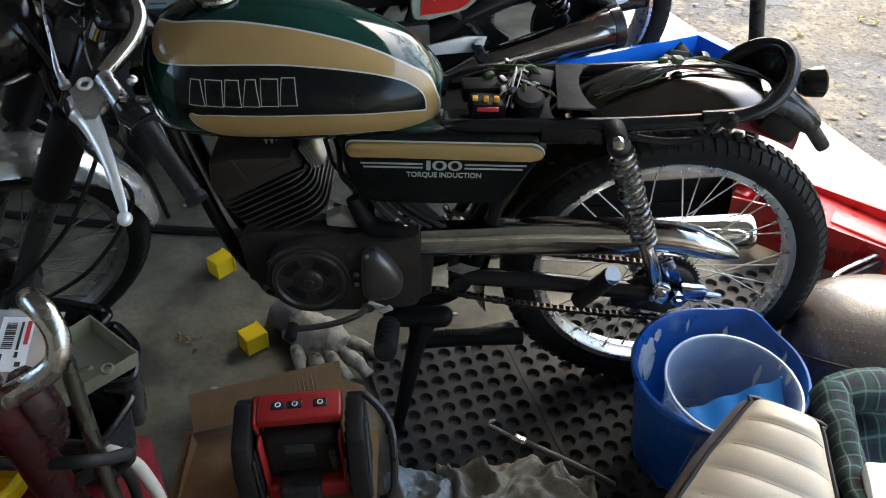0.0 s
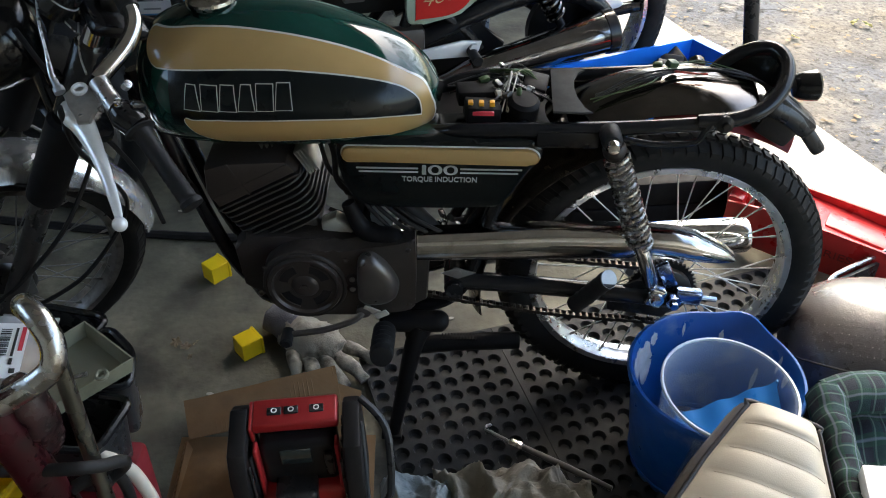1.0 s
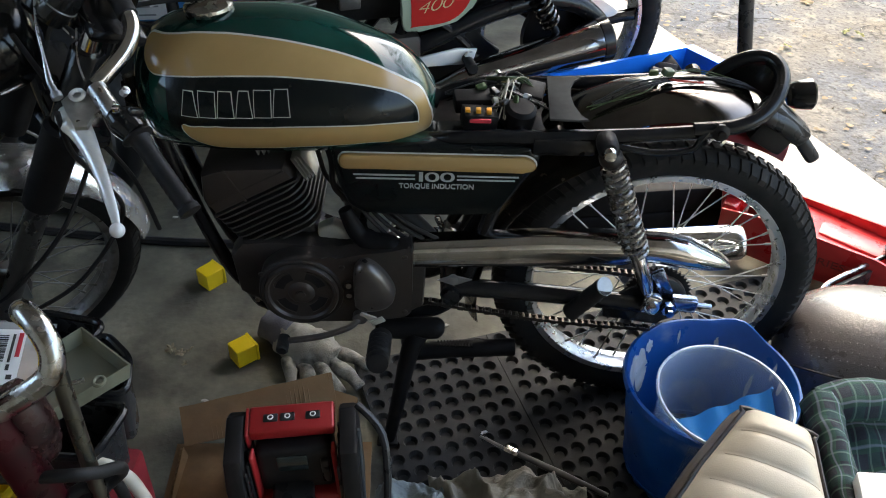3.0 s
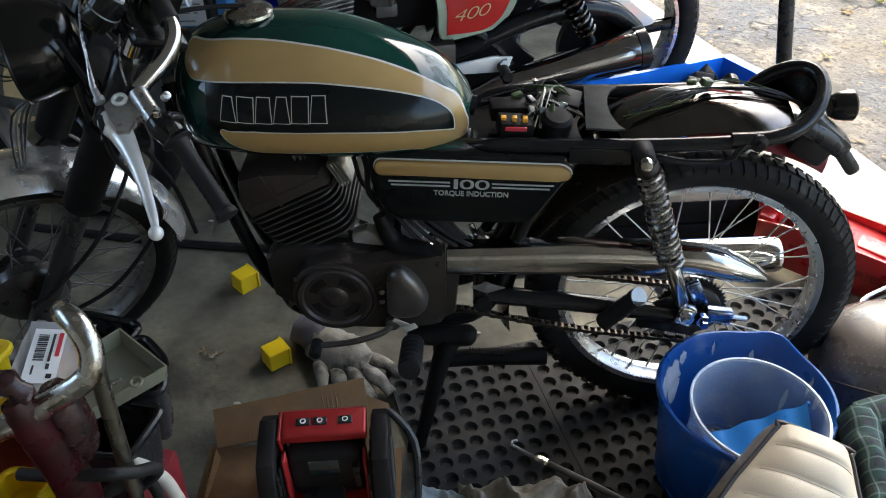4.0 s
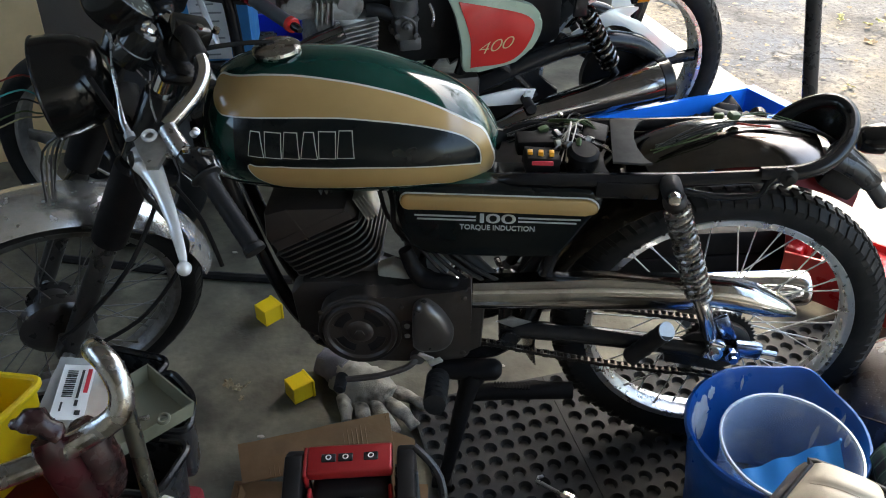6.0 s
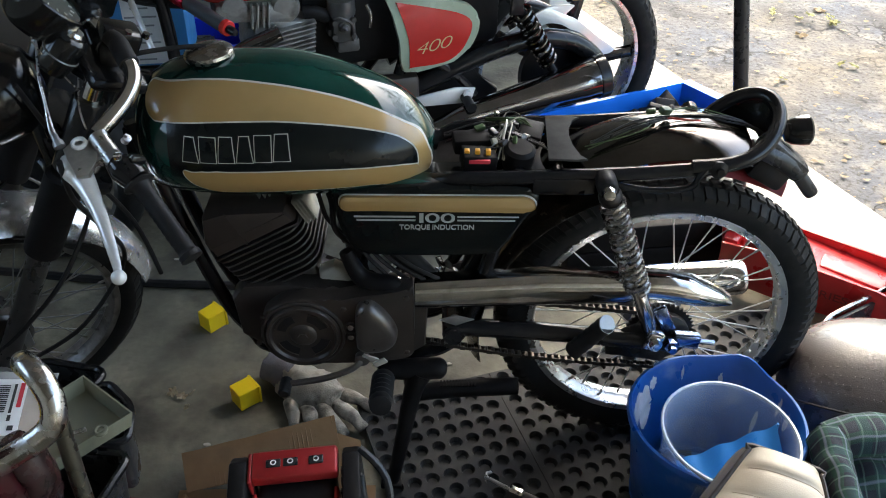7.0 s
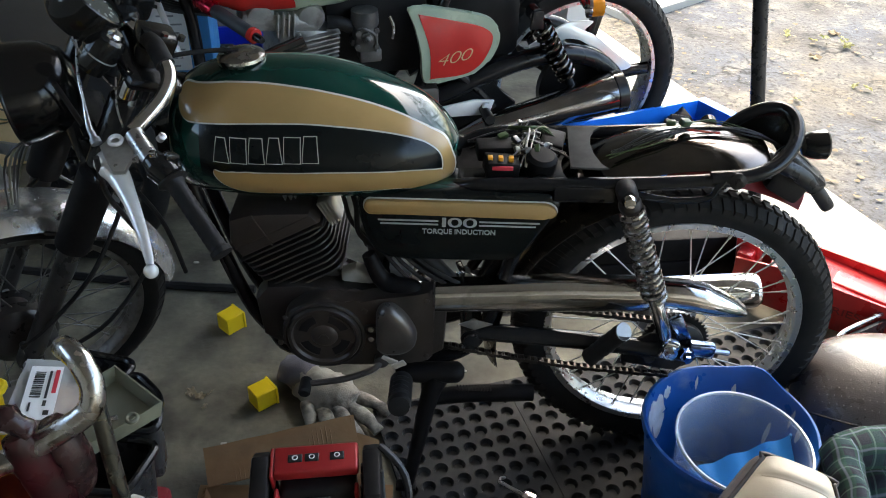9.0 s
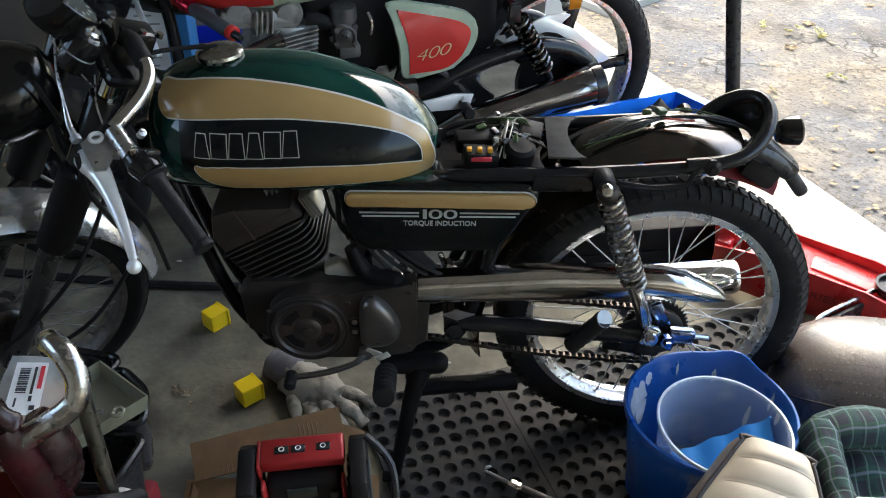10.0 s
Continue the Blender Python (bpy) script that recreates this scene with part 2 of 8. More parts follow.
LEAF = surf("dry_leaf", (0.40, 0.30, 0.17), 0.75, 0, 0.25, 30, bump=0.3)
BOARD = surf("dusty_wall_board", (0.22, 0.19, 0.155), 0.75, 0, 0.2, 2.5, bump=0.15, bscale=30, dirt=(0.16, 0.14, 0.12), dirt_amount=0.35, dirt_scale=2.0)
DRYWALL = surf("dull_wall_paint", (0.52, 0.51, 0.48), 0.85, 0, 0.1, 2, bump=0.1)
GLASSY = surf("dial_glass", (0.02, 0.03, 0.03), 0.08, 0, 0.2, 10, coat=1.0, rvar=0.02)
# Polished steel with a blue reflection put into its base colour.
BLUE_TINTED = surf("blue_tinted_steel", (0.22, 0.30, 0.47), 0.16, 1.0, 0.15, 30)
PALE_SHEET = surf("printed_sheet", (0.84, 0.84, 0.83), 0.6, 0, 0.1, 12)
SKYBLUE = surf("light_blue_box", (0.05, 0.26, 0.60), 0.4, 0, 0.1, 8)


# ---- builders ----
def smooth_path(pts, n=6):
    pts = [Vector(p) for p in pts]
    if n <= 1 or len(pts) < 3:
        return pts, [i for i in range(len(pts))]
    out, par = [], []
    for i in range(len(pts) - 1):
        p0, p1, p2, p3 = pts[max(i - 1, 0)], pts[i], pts[i + 1], pts[min(i + 2, len(pts) - 1)]
        for k in range(n):
            t = k / n
            out.append(0.5 * ((2 * p1) + (p2 - p0) * t + (2 * p0 - 5 * p1 + 4 * p2 - p3) * t * t + (3 * p1 - p0 - 3 * p2 + p3) * t ** 3))
            par.append(i + t)
    out.append(pts[-1])
    par.append(len(pts) - 1)
    return out, par


def sweep(bm, pts, r, seg=10, n=6, flat=1.0):
    """A round bar along a path; r is one radius or one for each point."""
    path, par = smooth_path(pts, n)
    rad = [r] * len(path) if not isinstance(r, (list, tuple)) else [float(np.interp(p, range(len(r)), r)) for p in par]
    side = None
    rings = []
    for i, p in enumerate(path):
        d = (path[min(i + 1, len(path) - 1)] - path[max(i - 1, 0)]).normalized()
        if side is None:
            side = d.orthogonal().normalized()
        side = (side - d * side.dot(d)).normalized()
        up = d.cross(side)
        rings.append([bm.verts.new(p + rad[i] * (math.cos(a) * side + flat * math.sin(a) * up)) for a in (2 * math.pi * k / seg for k in range(seg))])
    for a, b in zip(rings, rings[1:]):
        for k in range(seg):
            bm.faces.new((a[k], a[(k + 1) % seg], b[(k + 1) % seg], b[k]))
    bm.faces.new(rings[0][::-1])
    bm.faces.new(rings[-1])
    return bm


def lathe(bm, prof, m, seg=28, loop=False):
    """Turns (radius, height) pairs round the local z axis of m."""
    rings = [[bm.verts.new(m @ Vector((r * math.cos(2 * math.pi * k / seg), r * math.sin(2 * math.pi * k / seg), h))) for k in range(seg)] if r > 1e-6
             else [bm.verts.new(m @ Vector((0, 0, h)))] for r, h in prof]
    pairs = list(zip(rings, rings[1:])) + ([(rings[-1], rings[0])] if loop else [])
    for a, b in pairs:
        for k in range(seg):
            q = (a[k % len(a)], a[(k + 1) % len(a)], b[(k + 1) % len(b)], b[k % len(b)])
            q = list(dict.fromkeys(q))
            if len(q) > 2:
                bm.faces.new(q)
    if not loop:
        for ring in (rings[0], rings[-1]):
            if len(ring) > 2:
                bm.faces.new(ring)
    return bm


def merge(bm, other):
    made = {v: bm.verts.new(v.co) for v in other.verts}
    for f in other.faces:
        bm.faces.new([made[v] for v in f.verts])
    other.free()
    return bm


def rbox(bm, size, m, bevel=0.003, seg=2):
    t = bmesh.new()
    bmesh.ops.create_cube(t, size=1.0, matrix=Matrix.Diagonal((*size, 1)))
    if bevel:
        bmesh.ops.bevel(t, geom=list(t.edges), offset=min(bevel, min(size) * 0.45), segments=seg, affect="EDGES", profile=0.5)
    bmesh.ops.transform(t, matrix=m, verts=t.verts)
    return merge(bm, t)


def slab(bm, outline, thick, m, bevel=0.0):
    """A flat outline in local xy, thick along local z."""
    t = bmesh.new()
    bot = [t.verts.new((x, y, 0)) for x, y in outline]
    top = [t.verts.new((x, y, thick)) for x, y in outline]
    t.faces.new(bot[::-1])
    t.faces.new(top)
    for k in range(len(bot)):
        j = (k + 1) % len(bot)
        t.faces.new((bot[k], bot[j], top[j], top[k]))
    if bevel:
        bmesh.ops.bevel(t, geom=[e for e in t.edges if (e.verts[0].co.z > thick / 2) == (e.verts[1].co.z > thick / 2)], offset=bevel, segments=2, affect="EDGES", profile=0.5)
    bmesh.ops.recalc_face_normals(t, faces=t.faces)
    bmesh.ops.transform(t, matrix=m, verts=t.verts)
    return merge(bm, t)


def loft(bm, rings, cap=True, closed=True):
    rs = [[bm.verts.new(p) for p in r] for r in rings]
    for a, b in zip(rs, rs[1:]):
        for k in range(len(a) if closed else len(a) - 1):
            j = (k + 1) % len(a)
            bm.faces.new((a[k], a[j], b[j], b[k]))
    if cap and closed:
        bm.faces.new(rs[0][::-1])
        bm.faces.new(rs[-1])
    return bm


def sheet(bm, fn, nu, nv, thick=0.0):
    """A surface fn(u, v), u and v from 0 to 1, optionally given thickness along its normals."""
    t = bmesh.new()
    g = [[t.verts.new(fn(i / nu, j / nv)) for j in range(nv + 1)] for i in range(nu + 1)]
    for i in range(nu):
        for j in range(nv):
            t.faces.new((g[i][j], g[i + 1][j], g[i + 1][j + 1], g[i][j + 1]))
    if thick:
        t.normal_update()
        bmesh.ops.solidify(t, geom=list(t.faces), thickness=thick)
    return merge(bm, t)


def along(p, d, up=(0, 0, 1)):
    """A pose at p whose local z points along d."""
    z = Vector(d).normalized()
    u = Vector(up)
    if abs(z.dot(u.normalized())) > 0.98:
        u = Vector((1, 0, 0))
    x = u.cross(z).normalized()
    y = z.cross(x)
    m = Matrix.Identity(4)
    for i, a in enumerate((x, y, z)):
        m[0][i], m[1][i], m[2][i] = a
    m.translation = Vector(p)
    return m


def rod(bm, a, b, r, seg=10):
    d = Vector(b) - Vector(a)
    return lathe(bm, [(r, 0), (r, d.length)], along(a, d), seg)


def thing(name, label, category, at=(0, 0, 0), group="", kind=""):
    ob = new(name)
    ob.empty_display_size = 0.05
    ob.location = at
    return tagged(ob, label, category, group, kind)


def origin_of(ob):
    p = Vector((0, 0, 0))
    while ob:
        p += ob.location
        ob = ob.parent
    return p


def part(name, bm, material, parent=None, label="", smooth=38.0):
    """Links a bmesh, given in world places, as one mesh under its thing or part."""
    bmesh.ops.recalc_face_normals(bm, faces=bm.faces)
    if parent:
        bmesh.ops.translate(bm, vec=-origin_of(parent), verts=bm.verts)
    lim = radians(smooth)
    for f in bm.faces:
        f.smooth = True
    for e in bm.edges:
        if len(e.link_faces) == 2 and e.calc_face_angle() > lim:
            e.smooth = False
    me = bpy.data.meshes.new(name)
    bm.to_mesh(me)
    bm.free()
    me.materials.append(material)
    ob = new(name, me)
    if parent:
        ob.parent = parent
    return tagged(ob, label)


def words(name, text, material, m, size, parent=None, extrude=0.0006, shear=0.0, bold=0.0, width=None, squash=1.0):
    """Raised lettering in the built-in font, baked to a mesh; m: its pose, text along local x. width: fit to this length."""
    cu = bpy.data.curves.new(name, "FONT")
    cu.body, cu.size, cu.extrude, cu.shear, cu.offset = text, size, extrude, shear, bold
    cu.align_x, cu.align_y, cu.resolution_u = "CENTER", "CENTER", 4
    tmp = bpy.data.objects.new(name, cu)
    scene.collection.objects.link(tmp)
    bpy.context.view_layer.update()
    me = bpy.data.meshes.new_from_object(tmp.evaluated_get(bpy.context.evaluated_depsgraph_get()))
    bpy.data.objects.remove(tmp)
    xs = [v.co.x for v in me.vertices]
    k = (width / (max(xs) - min(xs))) if width else 1.0
    bm = bmesh.new()
    bm.from_mesh(me)
    bmesh.ops.remove_doubles(bm, verts=bm.verts, dist=1e-6)
    bmesh.ops.transform(bm, matrix=m @ Matrix.Diagonal((k, squash, 1, 1)), verts=bm.verts)
    return part(name, bm, material, parent)


# ---- the garage ----
P0 = Vector((0.93, 2.20, 0.0))            # a point on the inner face of the door wall
ALONG, OUT = Vector((0.388, -0.922, 0.0)), Vector((0.922, 0.388, 0.0))


def spot(a, o, z=0.0):
    """A place given by metres along the door wall, metres outwards from it, and height."""
    return P0 + ALONG * a + OUT * o + Vector((0, 0, z))


def bar_box(bm, a0, a1, o0, o1, z0, z1, bevel=0.0):
    m = along(spot((a0 + a1) / 2, (o0 + o1) / 2, (z0 + z1) / 2), (0, 0, 1), ALONG)
    x = Matrix.Identity(4)
    x.col[0], x.col[1], x.col[2] = (*ALONG, 0), (*OUT, 0), (0, 0, -1, 0)
    x.translation = m.translation
    return rbox(bm, (a1 - a0, o1 - o0, z1 - z0), x, bevel)


def structure(name, bm, material, label, category):
    ob = part(name, bm, material, None, smooth=30)
    return tagged(ob, label, category, "", "structure")


APRON_W = 0.28
structure("floor", bar_box(bmesh.new(), -1.35, 5.2, -4.2, 0.0, -0.15, 0.0), CONCRETE, "stained grey concrete garage floor", "floor")
structure("door_apron", bar_box(bmesh.new(), -1.6, 5.4, 0.0, APRON_W, -0.16, -0.002, 0.006), APRON, "pale sunlit concrete strip at the open garage door", "concrete apron")
structure("wall_side", bar_box(bmesh.new(), -1.50, -1.35, -4.2, 0.0, -0.1, 2.7), BOARD, "dull grey-brown boarded garage side wall", "wall")
structure("wall_far_side", bar_box(bmesh.new(), 5.2, 5.35, -4.2, 0.0, -0.1, 2.7), DRYWALL, "plain painted garage wall", "wall")
WA, WB, WC, WD = -1.2, 0.9, 1.30, 2.30      # added unseen back-wall window, lights the left: along from, to; height from, to
for a0, a1, z0, z1 in ((-1.50, WA, -0.1, 2.7), (WB, 5.35, -0.1, 2.7), (WA, WB, -0.1, WC), (WA, WB, WD, 2.7)):
    structure("wall_back", bar_box(bmesh.new(), a0, a1, -4.35, -4.2, z0, z1), DRYWALL, "plain painted garage wall", "wall")
wf = bmesh.new()
for a0, a1, z0, z1 in ((WA, WB, WC, WC + 0.05), (WA, WB, WD - 0.05, WD), (WA, WA + 0.05, WC, WD), (WB - 0.05, WB, WC, WD), ((WA + WB) / 2 - 0.02, (WA + WB) / 2 + 0.02, WC, WD)):
    bar_box(wf, a0 + 0.003, a1 - 0.003, -4.30, -4.25, z0 + 0.003, z1 - 0.003)
structure("fill_window", wf, PAPER, "plain white frame of an added window out of view", "window")
structure("wall_door_1", bar_box(bmesh.new(), -1.50, -1.25, 0.0, 0.14, -0.1, 2.7), DRYWALL, "narrow wall beside the open garage door", "wall")
structure("wall_door_2", bar_box(bmesh.new(), 5.0, 5.35, 0.0, 0.14, -0.1, 2.7), DRYWALL, "wall beside the open garage door", "wall")
structure("wall_door_header", bar_box(bmesh.new(), -1.25, 5.0, 0.0, 0.14, 2.4, 2.7), DRYWALL, "wall above the open garage door", "wall")
structure("ceiling", bar_box(bmesh.new(), -1.6, 5.45, -4.45, 0.3, 2.7, 2.82), CEIL, "plain garage ceiling", "ceiling")


def hedge():
    """A tall ragged unseen hedge closing the yard, thinning upwards to dapple reflections."""
    rnd = random.Random(31)
    bm = bmesh.new()
    c = 0.14
    for i in range(115):
        for j in range(62):
            z = -0.1 + c * j
            gap = 0.06 + min(0.34, max(0.0, (z - 1.4) / 4.0)) + 0.75 * noise.noise(Vector((i * 0.20, j * 0.20, 4.0))) + 0.30 * noise.noise(Vector((i * 0.7, j * 0.7, 9.0)))
            if rnd.random() > gap:
                p = spot(-9.0 + c * i, 9.0 + rnd.uniform(-0.4, 0.4), z)
                a, e = Vector((rnd.uniform(-1, 1), rnd.uniform(-1, 1), rnd.uniform(0.2, 1))).normalized() * rnd.uniform(0.08, 0.15), ALONG * rnd.uniform(0.07, 0.14)
                bm.faces.new([bm.verts.new(p + q) for q in (-a - e * 0.4, e - a * 0.3, a + e * 0.2, a * 0.4 - e)])
    bmesh.ops.solidify(bm, geom=list(bm.faces), thickness=0.02)
    structure("backdrop", bm, FOLIAGE, "tall ragged green trees and hedge, unseen, dappling the reflections", "hedge")


hedge()


def ground_material():
    m = bpy.data.materials.new("worn_driveway")
    m.use_nodes = True
    nt = m.node_tree
    b = nt.nodes["Principled BSDF"]
    b.inputs["Roughness"].default_value = 0.88
    b.inputs["Specular IOR Level"].default_value = 0.35
    tc = nt.nodes.new("ShaderNodeTexCoord")

    def tex(kind, scale, detail=6.0):
        n = nt.nodes.new(kind)
        n.inputs["Scale"].default_value = scale
        if "Detail" in n.inputs and kind == "ShaderNodeTexNoise":
            n.inputs["Detail"].default_value = detail
        nt.links.new(tc.outputs["Object"], n.inputs["Vector"])
        return n

    def ramp(sock, lo, hi, a=0.0, z=1.0):
        r = nt.nodes.new("ShaderNodeMapRange")
        for k, v in zip(("From Min", "From Max", "To Min", "To Max"), (lo, hi, a, z)):
            r.inputs[k].default_value = v
        nt.links.new(sock, r.inputs["Value"])
        return r.outputs["Result"]

    def mix(fac, c1, c2):
        x = nt.nodes.new("ShaderNodeMix")
        x.data_type = "RGBA"
        for sock, c in ((x.inputs[6], c1), (x.inputs[7], c2)):
            if isinstance(c, tuple):
                sock.default_value = (*c, 1)
            else:
                nt.links.new(c, sock)
        nt.links.new(fac, x.inputs[0])
        return x.outputs[2]

    col = mix(ramp(tex("ShaderNodeTexNoise", 1.5).outputs["Fac"], 0.44, 0.64), (0.092, 0.095, 0.100), (0.150, 0.124, 0.086))
    col = mix(ramp(tex("ShaderNodeTexNoise", 9.0).outputs["Fac"], 0.50, 0.68, 0, 0.75), col, (0.24, 0.21, 0.165))
    col = mix(ramp(tex("ShaderNodeTexNoise", 60.0, 3.0).outputs["Fac"], 0.52, 0.66, 0, 0.8), col, (0.055, 0.048, 0.04))
    col = mix(ramp(tex("ShaderNodeTexNoise", 130.0, 3.0).outputs["Fac"], 0.62, 0.74, 0, 0.5), col, (0.30, 0.265, 0.21))
    col = mix(ramp(tex("ShaderNodeTexNoise", 3.4, 8.0).outputs["Fac"], 0.52, 0.66, 0, 0.75), col, (0.056, 0.050, 0.044))
    warp = tex("ShaderNodeTexNoise", 4.0)
    add = nt.nodes.new("ShaderNodeVectorMath")
    add.operation = "MULTIPLY_ADD"
    add.inputs[1].default_value = (0.5, 0.5, 0.5)
    nt.links.new(warp.outputs["Color"], add.inputs[0])
    nt.links.new(tc.outputs["Object"], add.inputs[2])
    vor = nt.nodes.new("ShaderNodeTexVoronoi")
    vor.feature = "DISTANCE_TO_EDGE"
    vor.inputs["Scale"].default_value = 2.2
    nt.links.new(add.outputs[0], vor.inputs["Vector"])
    crack = ramp(vor.outputs["Distance"], 0.002, 0.028, 1.0, 0.0)
    gate = nt.nodes.new("ShaderNodeMath")
    gate.operation = "MULTIPLY"
    nt.links.new(crack, gate.inputs[0])
    nt.links.new(ramp(tex("ShaderNodeTexNoise", 2.2).outputs["Fac"], 0.46, 0.60), gate.inputs[1])
    col = mix(gate.outputs[0], col, (0.022, 0.019, 0.016))
    nt.links.new(col, b.inputs["Base Color"])
    bp = nt.nodes.new("ShaderNodeBump")
    bp.inputs["Strength"].default_value, bp.inputs["Distance"].default_value = 0.9, 0.006
    nt.links.new(tex("ShaderNodeTexNoise", 55.0, 8.0).outputs["Fac"], bp.inputs["Height"])
    nt.links.new(bp.outputs["Normal"], b.inputs["Normal"])
    return m


DRIVE = ground_material()


def ground():
    bm = bmesh.new()
    rings = [0.0, 0.6, 1.2, 1.8, 2.4, 3.2, 4.2, 6, 10, 20, 60, 300, 2000]
    n = 48
    grid = []
    for r in rings:
        row = []
        for k in range(n if r else 1):
            a = 2 * math.pi * k / n
            p = Vector((1.9 + r * math.cos(a), 3.2 + r * math.sin(a), 0))
            rough = 0.012 * noise.noise(p * 2.3) + 0.006 * noise.noise(p * 9.0)
            row.append(bm.verts.new((p.x, p.y, -0.032 + (rough if r < 8 else 0))))
        grid.append(row)
    for a, b in zip(grid, grid[1:]):
        for k in range(n):
            q = list(dict.fromkeys((a[k % len(a)], b[k], b[(k + 1) % n], a[(k + 1) % len(a)])))
            bm.faces.new(q)
    bmesh.ops.subdivide_edges(bm, edges=[e for e in bm.edges if e.verts[0].co.length < 9 and e.verts[1].co.length < 9], cuts=3, use_grid_fill=True)
    for v in bm.verts:
        if v.co.length < 9:
            v.co.z = -0.030 + 0.010 * noise.noise(v.co * 2.3) + 0.005 * noise.noise(v.co * 11.0)
    return structure("ground", bm, DRIVE, "worn dirty driveway with cracks and scattered debris", "driveway")


ground()
structure("pavement", rbox(bmesh.new(), (1.6, 0.9, 0.06), Matrix.Translation((1.13, 4.62, -0.025)) @ pose(0, 0, 0, 0, 0, 39), 0.006), APRON, "pale concrete slab beyond the driveway", "pavement")


def leaf_mesh(seed, size):
    rnd = random.Random(seed)
    bm = bmesh.new()
    lobes = 5
    out = []
    for k in range(lobes * 4):
        a = 2 * math.pi * k / (lobes * 4)
        r = size * (0.55 + 0.4 * abs(math.cos(a * lobes / 2)) + 0.1 * rnd.random())
        out.append((r * math.cos(a), r * math.sin(a) * 0.8))
    c = bm.verts.new((0, 0, size * 0.25))
    vs = [bm.verts.new((x, y, size * (0.05 + 0.35 * rnd.random()))) for x, y in out]
    for k in range(len(vs)):
        bm.faces.new((c, vs[k], vs[(k + 1) % len(vs)]))
    bmesh.ops.solidify(bm, geom=list(bm.faces), thickness=0.0008)
    return bm


GREENLEAF = surf("yellow_green_leaf", (0.46, 0.43, 0.18), 0.7, 0, 0.3, 30)


def leaves():
    rnd = random.Random(5)
    for k in range(16):
        a, o = rnd.uniform(-1.2, 1.8), rnd.uniform(0.3, 2.4)
        p = spot(a, o, -0.03)
        bm = leaf_mesh(k, rnd.uniform(0.014, 0.04))
        bmesh.ops.transform(bm, matrix=Matrix.Translation(p) @ pose(0, 0, 0, rnd.uniform(-10, 10), rnd.uniform(-10, 10), rnd.uniform(0, 360)), verts=bm.verts)
        ob = part("fallen_leaf", bm, LEAF if k % 3 else surf("yellow_leaf", (0.5, 0.47, 0.14), 0.7, 0, 0.2, 30), None)
        tagged(ob, "dry curled leaf lying on the driveway", "leaf", "fallen leaves on the driveway")
    for cx_, cy_, n_ in ((1.593, 3.592, 6), (1.627, 3.166, 2), (1.413, 3.675, 2), (1.212, 3.0, 1)):
        for k in range(n_):
            bm = leaf_mesh(40 + k, rnd.uniform(0.016, 0.030))
            p = (cx_ + rnd.uniform(-0.09, 0.09), cy_ + rnd.uniform(-0.05, 0.05), -0.02 + 0.004 * k)
            bmesh.ops.transform(bm, matrix=Matrix.Translation(p) @ pose(0, 0, 0, rnd.uniform(-20, 20), rnd.uniform(-20, 20), rnd.uniform(0, 360)), verts=bm.verts)
            tagged(part("fallen_leaf", bm, GREENLEAF, None), "yellow-green curled leaf lying on the driveway", "leaf", "fallen leaves on the driveway")
    bm = bmesh.new()
    for k in range(1500):
        p = spot(rnd.uniform(-1.4, 2.4), APRON_W + 0.02 + 2.6 * rnd.random() ** 1.3, -0.028)
        s = rnd.uniform(0.0012, 0.0042)
        t = bmesh.new()
        bmesh.ops.create_icosphere(t, subdivisions=1, radius=s)
        for v in t.verts:
            v.co *= rnd.uniform(0.6, 1.3)
        bmesh.ops.transform(t, matrix=Matrix.Translation(p), verts=t.verts)
        merge(bm, t)
    tagged(part("grit", bm, surf("grit_stone", (0.40, 0.35, 0.28), 0.9, 0, 0.3, 60, island=True), None), "loose grit and crumbs on the driveway", "grit", "", "stuff")


leaves()


def litter():
    """Small flat crumbs of leaf and bark on the driveway."""
    rnd = random.Random(12)
    bm = bmesh.new()
    for k in range(1500):
        p = spot(rnd.uniform(-1.6, 2.4), APRON_W + 0.01 + 2.4 * rnd.random() ** 1.5, -0.022)
        s = rnd.uniform(0.003, 0.017)
        a = rnd.uniform(0, 6.28)
        vs = []
        for q in range(5):
            b = a + q * 1.257
            r = s * rnd.uniform(0.5, 1.2)
            vs.append(bm.verts.new((p.x + r * math.cos(b), p.y + r * math.sin(b) * 0.7, p.z + rnd.uniform(0, 0.35) * s)))
        bm.faces.new(vs)
    tagged(part("leaf_litter", bm, surf("leaf_crumbs", (0.25, 0.185, 0.105), 0.85, 0, 0.3, 60, island=True), None), "brown crumbs of dry leaf on the driveway", "leaf litter", "", "stuff")


litter()


def floor_mat(i0, i1, j0, j1, ishift, label):
    """A rubber mat with a square grid of round holes."""
    s, c, sn = 0.037, math.cos(radians(18.35)), math.sin(radians(18.35))
    org, u, v = Vector((-0.005, 1.254, 0)), Vector((c, sn, 0)), Vector((sn, -c, 0))
    bm = bmesh.new()
    top, n, rr = 0.012, 16, 0.0146
    border = {}

    def vert(p):
        key = (round(p.x, 5), round(p.y, 5), round(p.z, 5))
        if key not in border:
            border[key] = bm.verts.new(p)
        return border[key]
    for i in range(i0, i1 + 1):
        for j in range(j0, j1 + 1):
            mid = org + u * s * (i + ishift) + v * s * j + Vector((0, 0, top))
            sq, hole = [], []
            for k in range(n):
                a = 2 * math.pi * k / n
                ca, sa = math.cos(a), math.sin(a)
                f = 0.5 * s / max(abs(ca), abs(sa))
                sq.append(vert(mid + u * ca * f + v * sa * f))
                hole.append(mid + u * ca * rr + v * sa * rr)
            hi = [bm.verts.new(h) for h in hole]
            md = [bm.verts.new(h + (mid - h) * 0.06 - Vector((0, 0, 0.0015))) for h in hole]
